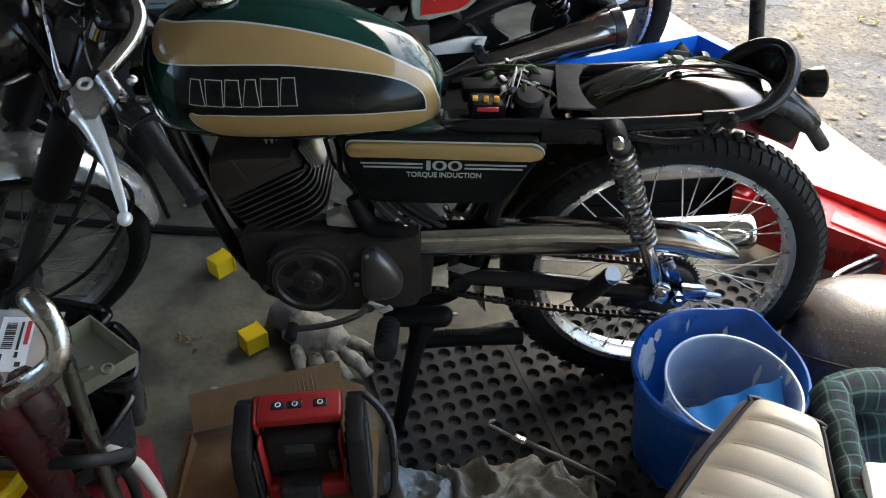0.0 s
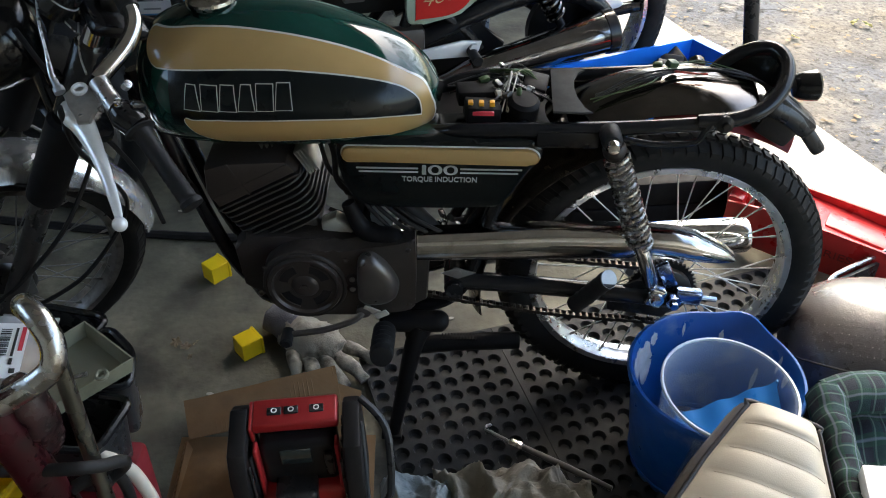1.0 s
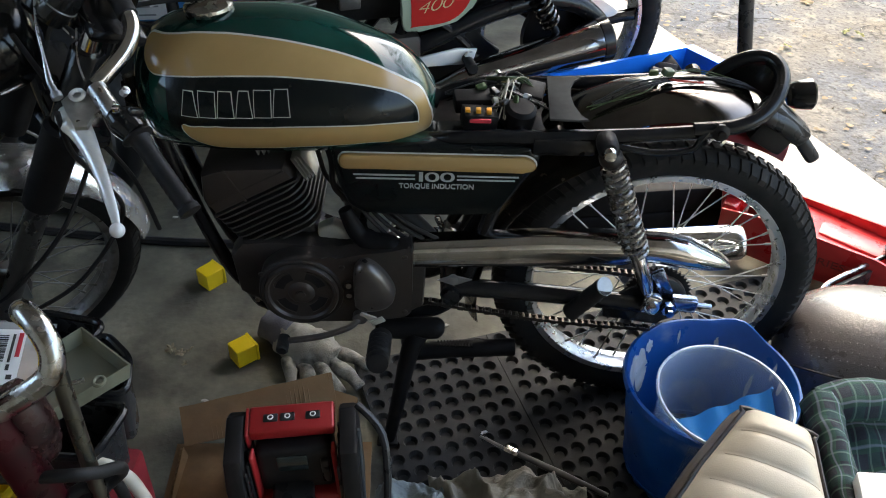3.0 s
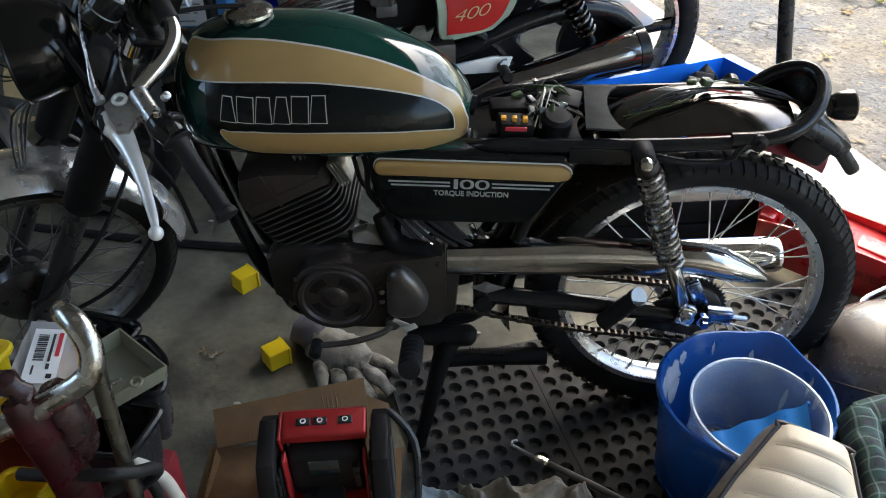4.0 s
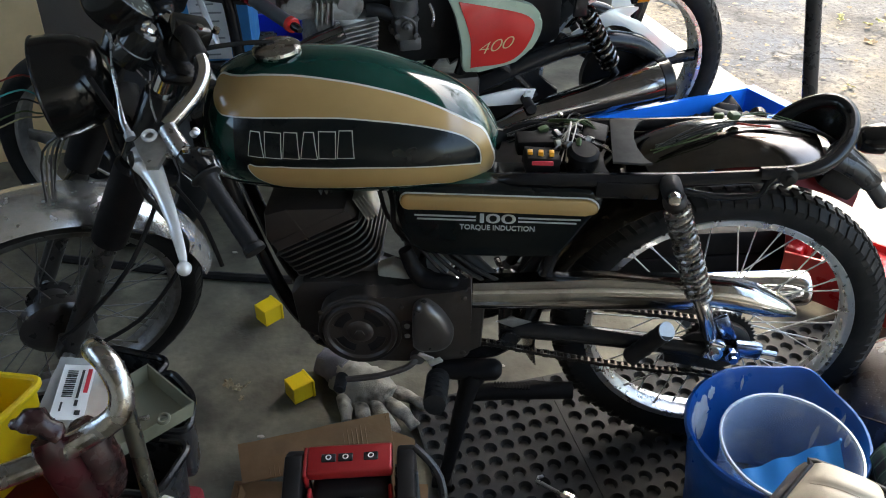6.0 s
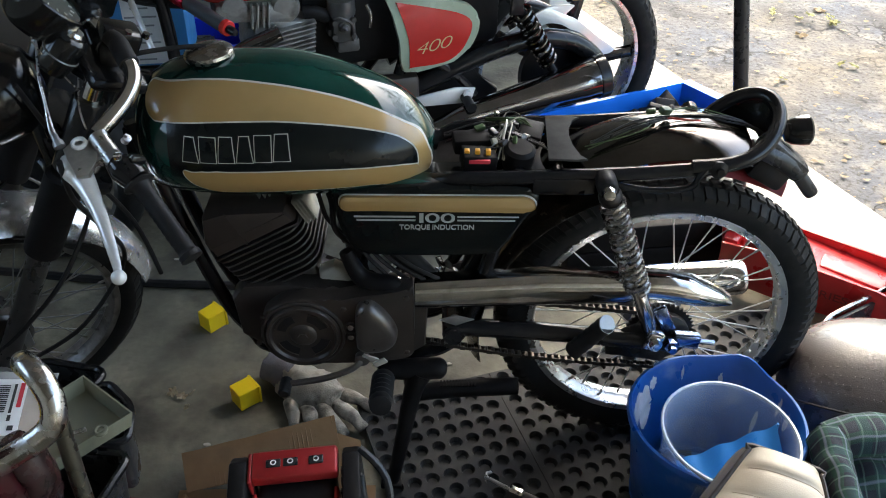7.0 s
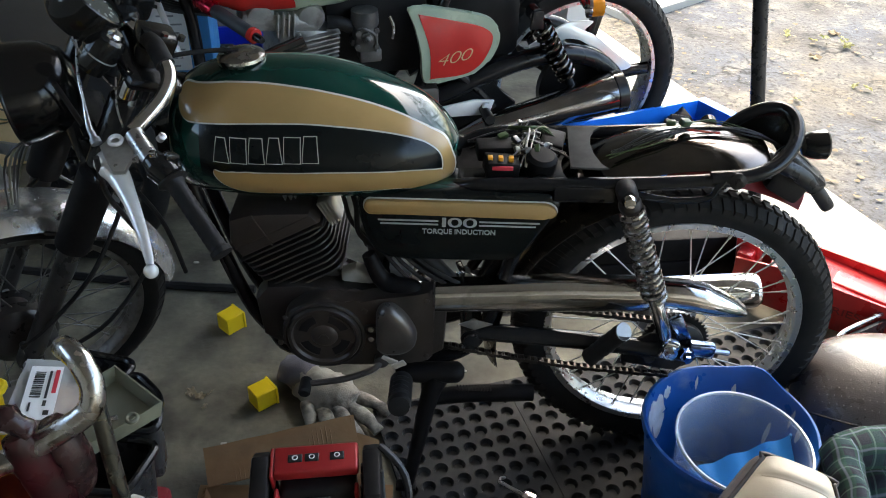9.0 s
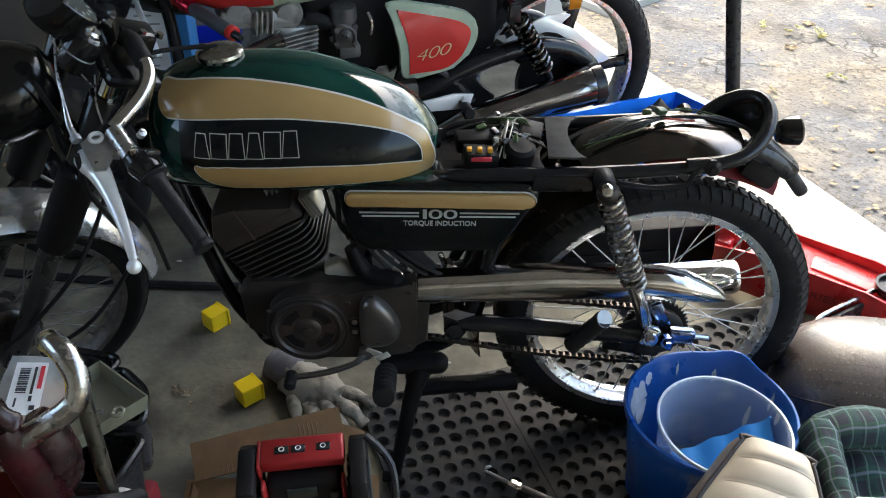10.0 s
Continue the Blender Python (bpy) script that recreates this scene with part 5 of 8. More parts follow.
lathe(bm, [(0.0, 0), (0.008, 0.002), (0.009, 0.012), (0.006, 0.013), (0.0, 0.013)], along(W(0.032, 0.10, 0.388), LEFT), 12)
slab(bm, [(-0.028, 0.0), (0.0, 0.012), (0.034, 0.002), (0.002, -0.012)], 0.003, Matrix.Translation(W(0.032, 0.108, 0.388)) @ FACE, 0.001)
part("pivot_plate", bm, ALLOY, swing)


def guard_fn(u, v):
    x = -0.038 + 0.560 * u
    top = float(np.interp(x, [-0.038, 0.186, 0.337, 0.407, 0.445, 0.477, 0.505, 0.522], [0.464, 0.481, 0.482, 0.477, 0.467, 0.450, 0.432, 0.416]))
    low = float(np.interp(x, [-0.038, 0.330, 0.350, 0.375, 0.445, 0.500, 0.522], [0.402, 0.415, 0.425, 0.425, 0.412, 0.405, 0.404]))
    end = max(0.0, (u - 0.85) / 0.15)
    a = math.pi * (0.03 + 0.94 * v)
    return W(x, 0.062 + 0.047 * math.sin(a) ** 0.55 * (1 - 0.45 * end ** 2), (top + low) / 2 + (top - low) / 2 * math.copysign(abs(math.cos(a)) ** 0.8, math.cos(a)))


part("chain_guard", sheet(bmesh.new(), guard_fn, 64, 20, 0.0015), GUARD, bike, "long chrome chain guard", smooth=60)
OILY = surf("oily_chain", (0.065, 0.058, 0.052), 0.36, 0.9, 0.3, 60)
for run, (xa, za, xb, zb) in enumerate(((-0.02, 0.306, 0.408, 0.246), (-0.02, 0.420, 0.408, 0.375))):
    n = 34
    bm = bmesh.new()
    for k in range(n):
        t = (k + 0.5) / n
        x, z = xa + (xb - xa) * t, za + (zb - za) * t - (0.010 * math.sin(math.pi * t) if run == 0 else 0)
        ang = math.degrees(math.atan2(zb - za, xb - xa))
        for s in (-1, 1):
            rbox(bm, (0.0115, 0.0018, 0.009), Matrix.Translation(W(x, 0.072 + s * (0.006 if k % 2 else 0.0042), z)) @ pose(0, 0, 0, 0, -ang, 0), 0.0015, 1)
        lathe(bm, [(0.0035, 0), (0.0035, 0.013)], along(W(x + 0.006, 0.0655, z), LEFT), 6)
    tagged(part("drive_chain", bm, OILY, bike, "oily drive chain"), "", "", "", "stuff")

# rear wheel
RC = W(0.415, 0.0, 0.316)
AXLE = along(RC, LEFT, (0, 0, 1))
rear = part("rear_wheel", rim_mesh(AXLE, 0.244, 0.050), RIM_ALLOY, bike, "dull alloy rim with wire spokes", smooth=40)
part("tyre", tyre_mesh(AXLE, 0.304, 0.244, 0.064), TYRE, rear, "black tyre with chunky tread", smooth=50)
part("tread", tread_mesh(AXLE, 0.3035, 0.068, 84, 0.0046), TREAD, rear, "dusty zig-zag tread blocks", smooth=20)
bm = lathe(bmesh.new(), [(0.0, -0.055), (0.05, -0.055), (0.062, -0.048), (0.062, -0.030), (0.035, -0.024), (0.032, 0.02), (0.05, 0.026), (0.052, 0.034), (0.03, 0.04), (0.0, 0.042)], AXLE, 30)
part("hub", bm, ALLOY, rear, "dull alloy hub")
bm = bmesh.new()
nt = 42
out = []
for k in range(nt * 2):
    r = 0.065 if k % 2 else 0.059
    a = math.pi * k / nt
    out.append((r * math.cos(a), r * math.sin(a)))
slab(bm, out, 0.005, along(RC + LEFT * 0.050, LEFT), 0.0)
part("sprocket", bm, NEARBLACK, rear, "dark rear sprocket")
part("brake_drum", lathe(bmesh.new(), [(0.0, 0), (0.048, 0.0), (0.052, 0.006), (0.052, 0.018), (0.046, 0.024), (0.030, 0.026), (0.0, 0.026)], along(RC + LEFT * 0.054, LEFT), 32), NEARBLACK, rear, "near-black sprocket carrier")
wire_spokes(rear, RC, AXLE, 0.050, 0.227, 36, 0.030)
bm = bmesh.new()
rbox(bm, (0.060, 0.012, 0.026), Matrix.Translation(W(0.408, 0.090, 0.376)) @ pose(0, 0, 0, 0, 62, 0), 0.006)
rbox(bm, (0.05, 0.02, 0.03), Matrix.Translation(W(0.452, 0.098, 0.334)) @ pose(0, 0, 0, 0, 8, 0), 0.005)
rod(bm, W(0.470, 0.098, 0.331), W(0.505, 0.098, 0.326), 0.005, 8)
lathe(bm, [(0.014, 0), (0.014, 0.012), (0.008, 0.013), (0.008, 0.022), (0.0, 0.022)], along(W(0.424, 0.104, 0.330), LEFT), 6)
part("chain_adjuster", bm, BLUE_TINTED, bike, "bright steel axle adjuster")
part("axle_plate", slab(bmesh.new(), [(-0.075, -0.022), (0.03, -0.040), (0.052, -0.010), (0.035, 0.045), (-0.03, 0.050), (-0.08, 0.018)], 0.006, Matrix.Translation(W(0.388, 0.080, 0.308)) @ FACE, 0.002), FRAME, bike, "black axle plate")
# passenger foot rest
bm = lathe(bmesh.new(), [(0.013, 0), (0.017, 0.004)] + [(0.017 - 0.002 * (k % 2), 0.008 + 0.009 * k) for k in range(11)] + [(0.016, 0.108)], along(W(0.246, 0.112, 0.318), (0.42, -0.30, 0.86)), 14)
pp = part("passenger_foot_rest", bm, RUBBER, bike, "folded black rubber passenger foot rest")
e = W(0.246, 0.112, 0.318) + Vector((0.42, -0.30, 0.86)).normalized() * 0.108
part("end_disc", lathe(bmesh.new(), [(0.0, 0), (0.0165, 0.0), (0.0165, 0.003), (0.0, 0.004)], along(e, (0.42, -0.55, 0.62)), 18), ALLOY, pp)

# shock absorbers
for s in (1, -1):
    top, low = W(0.264 + (0 if s > 0 else 0.018), 0.112 * s, 0.676 - (0 if s > 0 else 0.048)), W(0.388, 0.112 * s, 0.346)
    ax = (low - top).normalized()
    bm = bmesh.new()
    eye = lathe(bmesh.new(), [(0.0, -0.022), (0.012, -0.021), (0.017, -0.014), (0.017, 0.014), (0.012, 0.021), (0.0, 0.022)], along(top, (0, 1, 0)), 20)
    rod(bm, top + ax * 0.012, top + ax * 0.34, 0.008, 12)
    lathe(bm, [(0.011, 0.200), (0.0135, 0.205), (0.0135, 0.318), (0.010, 0.326)], along(top, ax), 20)
    rbox(bm, (0.030, 0.022, 0.040), Matrix.Translation(low) @ pose(0, 0, 0, 0, 20, 0), 0.006)
    lathe(bm, [(0.0, -0.016), (0.014, -0.015), (0.014, 0.015), (0.0, 0.016)], along(low, (0, 1, 0)), 16)
    sh = part("shock_absorber", bm, CHROME, bike, "chrome shock absorber with exposed rusty spring")
    part("shock_eye", eye, RUBBER, sh, "black rubber mounting eye")
    bm = lathe(bmesh.new(), [(0.008, 0.016), (0.017, 0.018), (0.019, 0.022), (0.019, 0.030), (0.017, 0.034), (0.010, 0.045)], along(top, ax), 20)
    part("spring_cap", bm, CASE, sh)
    part("spring", coil(bmesh.new(), top + ax * 0.036, top + ax * 0.228, 0.0185, 0.0046, 14.5), SPRING, sh)
    bm = lathe(bmesh.new(), [(0.006, 0), (0.011, 0.001), (0.012, 0.006), (0.009, 0.012), (0.0, 0.014)], along(top + LEFT * 0.026 * s, LEFT * s), 12)
    part("shock_nut", bm, CHROME, sh)
    bm = bmesh.new()
    lathe(bm, [(0.005, 0), (0.010, 0.001), (0.010, 0.008), (0.0, 0.010)], along(low + LEFT * 0.014 * s, LEFT * s), 6)
    part("shock_nut", bm, CHROME, sh)

# front end, turned to the left lock
A0, STEER = Vector((-0.555, MID, 0.75)), radians(35)
KX, F0 = Vector((0.454, 0, 0.891)), Vector((-0.891, 0, 0.454))
FWD = F0 * math.cos(STEER) + LEFT * math.sin(STEER)
LAT = LEFT * math.cos(STEER) - F0 * math.sin(STEER)


def K(h, fw, lt):
    """A place on the turned front end: up the steering axis, forwards, and to its left."""
    return A0 + KX * h + FWD * fw + LAT * lt


KM = Matrix.Identity(4)
KM.col[0], KM.col[1], KM.col[2] = (*FWD, 0), (*LAT, 0), (*KX, 0)


def kbox(bm, h, fw, lt, size, bev=0.004, turn=(0, 0, 0)):
    m = KM.copy()
    m.translation = K(h, fw, lt)
    return rbox(bm, size, m @ pose(0, 0, 0, *turn), bev)


HA = -0.524
DARKLEG = surf("tarnished_fork_alloy", (0.085, 0.080, 0.078), 0.32, 0.6, 0.3, 14, bump=0.12, bscale=200, dirt=(0.03, 0.027, 0.025), dirt_amount=0.35, dirt_scale=14)
DIRTY_RIM = surf("grimy_rim_alloy", (0.24, 0.23, 0.22), 0.36, 0.8, 0.25, 20, bump=0.06, bscale=200, dirt=(0.09, 0.08, 0.07), dirt_amount=0.4, dirt_scale=30)
DIRTY_SPOKE = surf("grimy_spoke_steel", (0.26, 0.25, 0.24), 0.4, 0.75, 0.2, 40)
for s in (1, -1):
    bm = bmesh.new()
    lathe(bm, [(0.017, 0), (0.018, 0.01), (0.0185, 0.02), (0.019, 0.30), (0.021, 0.305), (0.021, 0.33)], along(K(HA - 0.01, 0.055, 0.095 * s), KX), 20)
    rbox_m = KM.copy()
    rbox_m.translation = K(HA, 0.062, 0.090 * s)
    rbox(bm, (0.03, 0.03, 0.045), rbox_m, 0.008)
    leg = part("fork_leg", bm, DARKLEG, bike, "dark tarnished fork leg with a black rubber boot")
    bm = bmesh.new()
    prof = [(0.022, 0.0), (0.029, 0.002), (0.030, 0.010), (0.031, 0.10), (0.031, 0.165), (0.024, 0.172)]
    lathe(bm, prof, along(K(-0.235, 0.055, 0.095 * s), KX), 24)
    part("gaiter", bm, BOOT, leg, "smooth black rubber fork boot")
    rod(bm := bmesh.new(), K(-0.085, 0.055, 0.095 * s), K(0.13, 0.055, 0.095 * s), 0.016, 16)
    part("stanchion", bm, CHROME, leg, "chrome fork tube")
    bm = bmesh.new()
    lathe(bm, [(0.022, 0), (0.025, 0.003), (0.025, 0.13), (0.022, 0.134)], along(K(-0.055, 0.055, 0.095 * s), KX), 20)
    part("lamp_ear", bm, FRAME, leg, "black headlamp bracket tube")
bm = bmesh.new()
kbox(bm, -0.075, 0.03, 0, (0.085, 0.25, 0.030), 0.010)
kbox(bm, 0.120, 0.03, 0, (0.085, 0.25, 0.022), 0.009)
rod(bm, K(-0.10, 0, 0), K(0.13, 0, 0), 0.017, 14)
part("fork_yoke", bm, FRAME, bike, "black fork yokes")
# headlamp
LAMP = Vector((-0.92, -0.33, -0.12)).normalized()
hl_c = K(0.040, 0.075, 0.0) + Vector((-0.012, 0, -0.002))
hl_m = along(hl_c, LAMP, KX)
bm = lathe(bmesh.new(), [(0.0, 0.000), (0.030, 0.003), (0.055, 0.016), (0.071, 0.044), (0.078, 0.076), (0.080, 0.104), (0.077, 0.104), (0.072, 0.076), (0.064, 0.046), (0.048, 0.022), (0.026, 0.010), (0.0, 0.008)], hl_m, 44)
hl = part("headlamp", bm, GLOSSBLACK, bike, "glossy dark green headlamp shell without its lens", smooth=50)
# Near-black liner; the shade inside the hollow shell is in its colour.
part("lamp_bowl", lathe(bmesh.new(), [(0.0, 0.014), (0.026, 0.016), (0.047, 0.028), (0.062, 0.050), (0.070, 0.078), (0.0745, 0.100), (0.0735, 0.100), (0.068, 0.078), (0.059, 0.052), (0.045, 0.032), (0.024, 0.020), (0.0, 0.018)], hl_m, 36), NEARBLACK, hl, "black inside of the lamp shell")
part("lamp_rim", fat_ring(bmesh.new(), hl_c + LAMP * 0.104, LAMP, 0.079, 0.0030, 44, 8), FRAME, hl)
for s in (1, -1):
    bm = lathe(bmesh.new(), [(0.006, 0), (0.012, 0.001), (0.012, 0.020), (0.007, 0.022), (0.007, 0.012), (0.0, 0.012)], along(K(0.0, 0.085, 0.07 * s), LAT * s), 14)
    part("lamp_bolt", bm, FRAME, hl)
for k, (mat, sag) in enumerate(((WIRE_RED, 0.0), (WIRE_TEAL, 0.02), (WIRE_BLACK, 0.03), (WIRE_GREEN, 0.045), (WIRE_YELLOW, 0.05))):
    pts = [K(-0.01, 0.10, -0.03), K(-0.02 - sag, 0.16, -0.02), K(0.0 - sag, 0.21, -0.02 + 0.01 * k), K(-0.035 - sag, 0.25, -0.03 + 0.012 * k)]
    part("wire", sweep(bmesh.new(), pts, 0.0015, 6, 5), mat, hl)
for k in range(5):
    pts = [K(-0.05, 0.11, -0.02 + 0.01 * k), K(-0.12, 0.125 + 0.01 * k, -0.02 + 0.008 * k), K(-0.20 - 0.02 * k, 0.12, -0.03 + 0.012 * k)]
    part("wire", sweep(bmesh.new(), pts, 0.0022, 6, 5), (OLIVE, WIRE_BLACK, DARKSTEEL)[k % 3], hl)
# instrument and switch
SHIFT = Vector((-0.032, 0, 0.026))
sp_m = along(Vector((-0.032, 0, 0.012)) + K(0.190, 0.095, 0.045), KX - FWD * 0.45, LAT)
bm = lathe(bmesh.new(), [(0.0, -0.045), (0.034, -0.045), (0.045, -0.035), (0.053, -0.01), (0.056, 0.012), (0.053, 0.014), (0.050, 0.006), (0.0, 0.006)], sp_m, 34)
spd = part("speedometer", bm, GLOSSBLACK, bike, "black round speedometer with a dusty dial")
bm = lathe(bmesh.new(), [(0.0, 0.0), (0.049, 0.0), (0.049, 0.0015), (0.0, 0.0015)], sp_m @ Matrix.Translation((0, 0, 0.008)), 30)
part("dial_glass", bm, GLASSY, spd)
for k in range(11):
    a = radians(-120 + 24 * k)
    m = sp_m @ Matrix.Translation((0.035 * math.sin(a), 0.035 * math.cos(a), 0.0102)) @ pose(0, 0, 0, 0, 0, -math.degrees(a))
    part("dial_mark", rbox(bmesh.new(), (0.0016, 0.006, 0.0006), m, 0), PINSTRIPE, spd)
part("needle", rbox(bmesh.new(), (0.0022, 0.03, 0.0008), sp_m @ Matrix.Translation((0.006, -0.008, 0.0105)) @ pose(0, 0, 0, 0, 0, 35), 0), AMBER, spd)
ig_m = along(SHIFT + K(0.140, 0.060, 0.085), KX - FWD * 0.3, LAT)
bm = lathe(bmesh.new(), [(0.0, -0.05), (0.022, -0.05), (0.026, -0.03), (0.026, 0.0), (0.024, 0.008), (0.018, 0.012), (0.0, 0.012)], ig_m, 24)
ig = part("ignition_switch", bm, GLOSSBLACK, bike, "black ignition switch with a keyed chrome top")
bm = lathe(bmesh.new(), [(0.0, 0.012), (0.016, 0.012), (0.016, 0.016), (0.012, 0.020), (0.0, 0.021)], ig_m, 20)
part("lock_face", bm, CHROME, ig)
part("band", fat_ring(bmesh.new(), ig_m @ Vector((0, 0, -0.022)), ig_m.to_3x3() @ Vector((0, 0, 1)), 0.0265, 0.0012, 24, 6), ALLOY, ig)
part("key_wire", sweep(bmesh.new(), [ig_m @ Vector((0.006, 0, 0.02)), ig_m @ Vector((0.02, 0.01, 0.03)), ig_m @ Vector((0.045, 0.0, -0.02)), K(0.04, 0.01, 0.10)], 0.0012, 6), STEEL, ig)
# bar clamps
for lt in (0.055, -0.055):
    cl = part("bar_clamp", kbox(bmesh.new(), 0.150, -0.005, lt, (0.058, 0.046, 0.044), 0.008), GLOSSBLACK, bike, "black handlebar clamp")
    cl.location += Vector((-0.022, 0, 0.012))
    for fw in (-0.017, 0.010):
        part("clamp_bolt", lathe(bmesh.new(), [(0.006, 0), (0.006, 0.008), (0.0, 0.009)], along(K(0.167, fw, lt), KX), 6), CHROME, cl)
for off in (0.0, 0.05):
    a_ = Vector((-0.492 - off, 1.215 + 1.6 * off, 0.832 + 0.5 * off))
    rs_ = part("bar_riser", lathe(bmesh.new(), [(0.0, 0), (0.016, 0.0), (0.019, 0.004), (0.019, 0.050), (0.015, 0.056)], along(a_, (0.25, 0.0, 0.9)), 20), FRAME, bike, "black handlebar riser")
    part("riser_bolt", lathe(bmesh.new(), [(0.0, -0.010), (0.007, -0.010), (0.009, -0.006), (0.009, 0.0)], along(a_ + LEFT * 0.012, (0.25, -0.6, 0.5)), 12), STEEL, rs_)
# handlebar
BAR = [(-0.535, 1.300, 0.890), (-0.505, 1.262, 0.892), (-0.478, 1.225, 0.889), (-0.456, 1.196, 0.884), (-0.434, 1.160, 0.862), (-0.440, 1.125, 0.840), (-0.474, 1.088, 0.808), (-0.450, 1.050, 0.788), (-0.406, 1.030, 0.761), (-0.333, 0.960, 0.689)]
part("handlebar", sweep(bmesh.new(), BAR[:7], 0.0118, 14, 8), CHROME, bike, "bent chrome handlebar")
part("bar_sleeve", sweep(bmesh.new(), [Vector(BAR[2]), Vector(BAR[2]).lerp(Vector(BAR[3]), 0.5) + Vector((0.002, 0, 0.001)), Vector(BAR[3]), Vector(BAR[3]).lerp(Vector(BAR[4]), 0.55) + Vector((0.002, 0, 0))], 0.0145, 14, 4), RUBBER, bike, "black rubber sleeve on the handlebar")
other = [(-0.535, 1.300, 0.890), (-0.60, 1.36, 0.895), (-0.66, 1.42, 0.90), (-0.72, 1.47, 0.885), (-0.79, 1.52, 0.86), (-0.86, 1.56, 0.83)]
part("handlebar_end", sweep(bmesh.new(), other, 0.0115, 12, 6), CHROME, bike)
bm = bmesh.new()
g0, g1 = Vector((-0.412, 1.033, 0.765)), Vector((-0.333, 0.960, 0.689))
gd = g1 - g0
L = gd.length
prof = [(0.012, 0.0), (0.022, 0.002), (0.023, 0.005), (0.016, 0.008), (0.0135, 0.014)] + [(0.0135 - 0.0009 * (k % 2), 0.02 + (L - 0.03) * k / 20) for k in range(21)] + [(0.0155, L - 0.008), (0.016, L), (0.0, L + 0.001)]
lathe(bm, prof, along(g0, gd), 18)
part("grip", bm, RUBBER, bike, "worn grey-black rubber grip")
bm = bmesh.new()
rod(bm, (-0.472, 1.082, 0.808), (-0.440, 1.048, 0.782), 0.0135, 16)
part("lever_clamp", bm, STEEL, bike, "bright steel clamp sleeve")
bm = bmesh.new()
sweep(bm, [(-0.443, 1.052, 0.785), (-0.430, 1.044, 0.778), (-0.412, 1.034, 0.766)], [0.015, 0.022, 0.019], 16)
rbox(bm, (0.022, 0.016, 0.012), Matrix.Translation((-0.412, 1.048, 0.792)) @ pose(0, 0, 0, 0, 25, 45), 0.004)
sb = part("switch_housing", bm, GLOSSBLACK, bike, "glossy black switch housing")
part("switch_button", rbox(bmesh.new(), (0.010, 0.010, 0.010), Matrix.Translation((-0.432, 1.035, 0.803)), 0.002), CHROME, sb)
# clutch lever
o = [(-0.016, 0.012), (0.012, 0.030), (0.042, 0.012), (0.060, -0.016), (0.048, -0.030), (0.012, -0.022), (-0.010, -0.016)]
pm2 = Matrix.Identity(4)
ex = Vector((0.06, -0.055, -0.02)).normalized()
ez = Vector((0.10, -0.40, 0.90))
ez = (ez - ex * ez.dot(ex)).normalized()
ey = ez.cross(ex)
pm2.col[0], pm2.col[1], pm2.col[2] = (*ex, 0), (*ey, 0), (*ez, 0)
pm2.translation = Vector((-0.500, 1.070, 0.790))
perch = part("lever_perch", slab(bmesh.new(), [(x * 0.9, y * 0.9) for x, y in o], 0.009, pm2, 0.002), SILVER, bike, "grey alloy lever perch")
part("perch_washer", fat_ring(bmesh.new(), Vector((-0.494, 1.068, 0.804)), ez, 0.0085, 0.0032, 20, 8), LEVER_ALLOY, perch)
part("perch_bolt", lathe(bmesh.new(), [(0.007, 0), (0.007, 0.006), (0.0, 0.007)], along(Vector((-0.462, 1.050, 0.784)), ez), 6), STEEL, perch)
part("perch_screw", lathe(bmesh.new(), [(0.006, 0), (0.006, 0.01), (0.0, 0.011)], along(Vector((-0.432, 1.072, 0.806)), (0.5, -0.3, 0.6)), 12), STEEL, perch)
LV = [(-0.520, 1.062, 0.776), (-0.502, 1.048, 0.776), (-0.485, 1.033, 0.765), (-0.463, 1.002, 0.745), (-0.444, 0.970, 0.722), (-0.430, 0.943, 0.695), (-0.426, 0.932, 0.684)]
bm = sweep(bmesh.new(), LV, [0.014, 0.020, 0.017, 0.0115, 0.009, 0.007, 0.005], 12, 6, 0.6)
t = bmesh.new()
bmesh.ops.create_uvsphere(t, u_segments=18, v_segments=12, radius=0.0105, matrix=Matrix.Translation((-0.425, 0.929, 0.680)))
merge(bm, t)
part("clutch_lever", bm, LEVER_ALLOY, bike, "bright alloy clutch lever with ball end", smooth=60)
bm = bmesh.new()
sweep(bm, [(-0.524, 1.070, 0.800), (-0.534, 1.084, 0.816), (-0.545, 1.11, 0.842), (-0.560, 1.145, 0.868), (-0.575, 1.20, 0.90)], [0.0045, 0.0045, 0.002, 0.002, 0.002], 8)
part("clutch_cable", bm, STEEL, bike, "bare steel clutch cable")
part("cable_adjuster", lathe(bmesh.new(), [(0.004, 0), (0.008, 0.002), (0.008, 0.010), (0.005, 0.012), (0.005, 0.022)], along((-0.520, 1.066, 0.797), (-0.4, 0.5, 0.5)), 12), ALLOY, bike)
part("brake_wire", sweep(bmesh.new(), [(-0.482, 1.075, 0.822), (-0.495, 1.10, 0.842), (-0.508, 1.15, 0.862)], 0.0014, 6), STEEL, bike)
for pts in ([K(0.0, 0.02, 0.03), K(-0.10, -0.01, 0.07), K(-0.25, 0.02, 0.13), K(-0.40, 0.055, 0.12), K(-0.50, 0.075, 0.09)],
            [(-0.512, 1.035, 0.795), (-0.52, 1.06, 0.72), (-0.545, 1.17, 0.60), (-0.555, 1.26, 0.46), (-0.64, 1.22, 0.34), (-0.74, 1.19, 0.28)],
            [(-0.60, 1.15, 0.85), (-0.57, 1.20, 0.70), (-0.52, 1.25, 0.55), (-0.50, 1.27, 0.42)]):
    part("control_cable", sweep(bmesh.new(), pts, 0.0042, 8, 6), RUBBER, bike)
# front wheel
FC = K(HA, 0.062, 0.0)
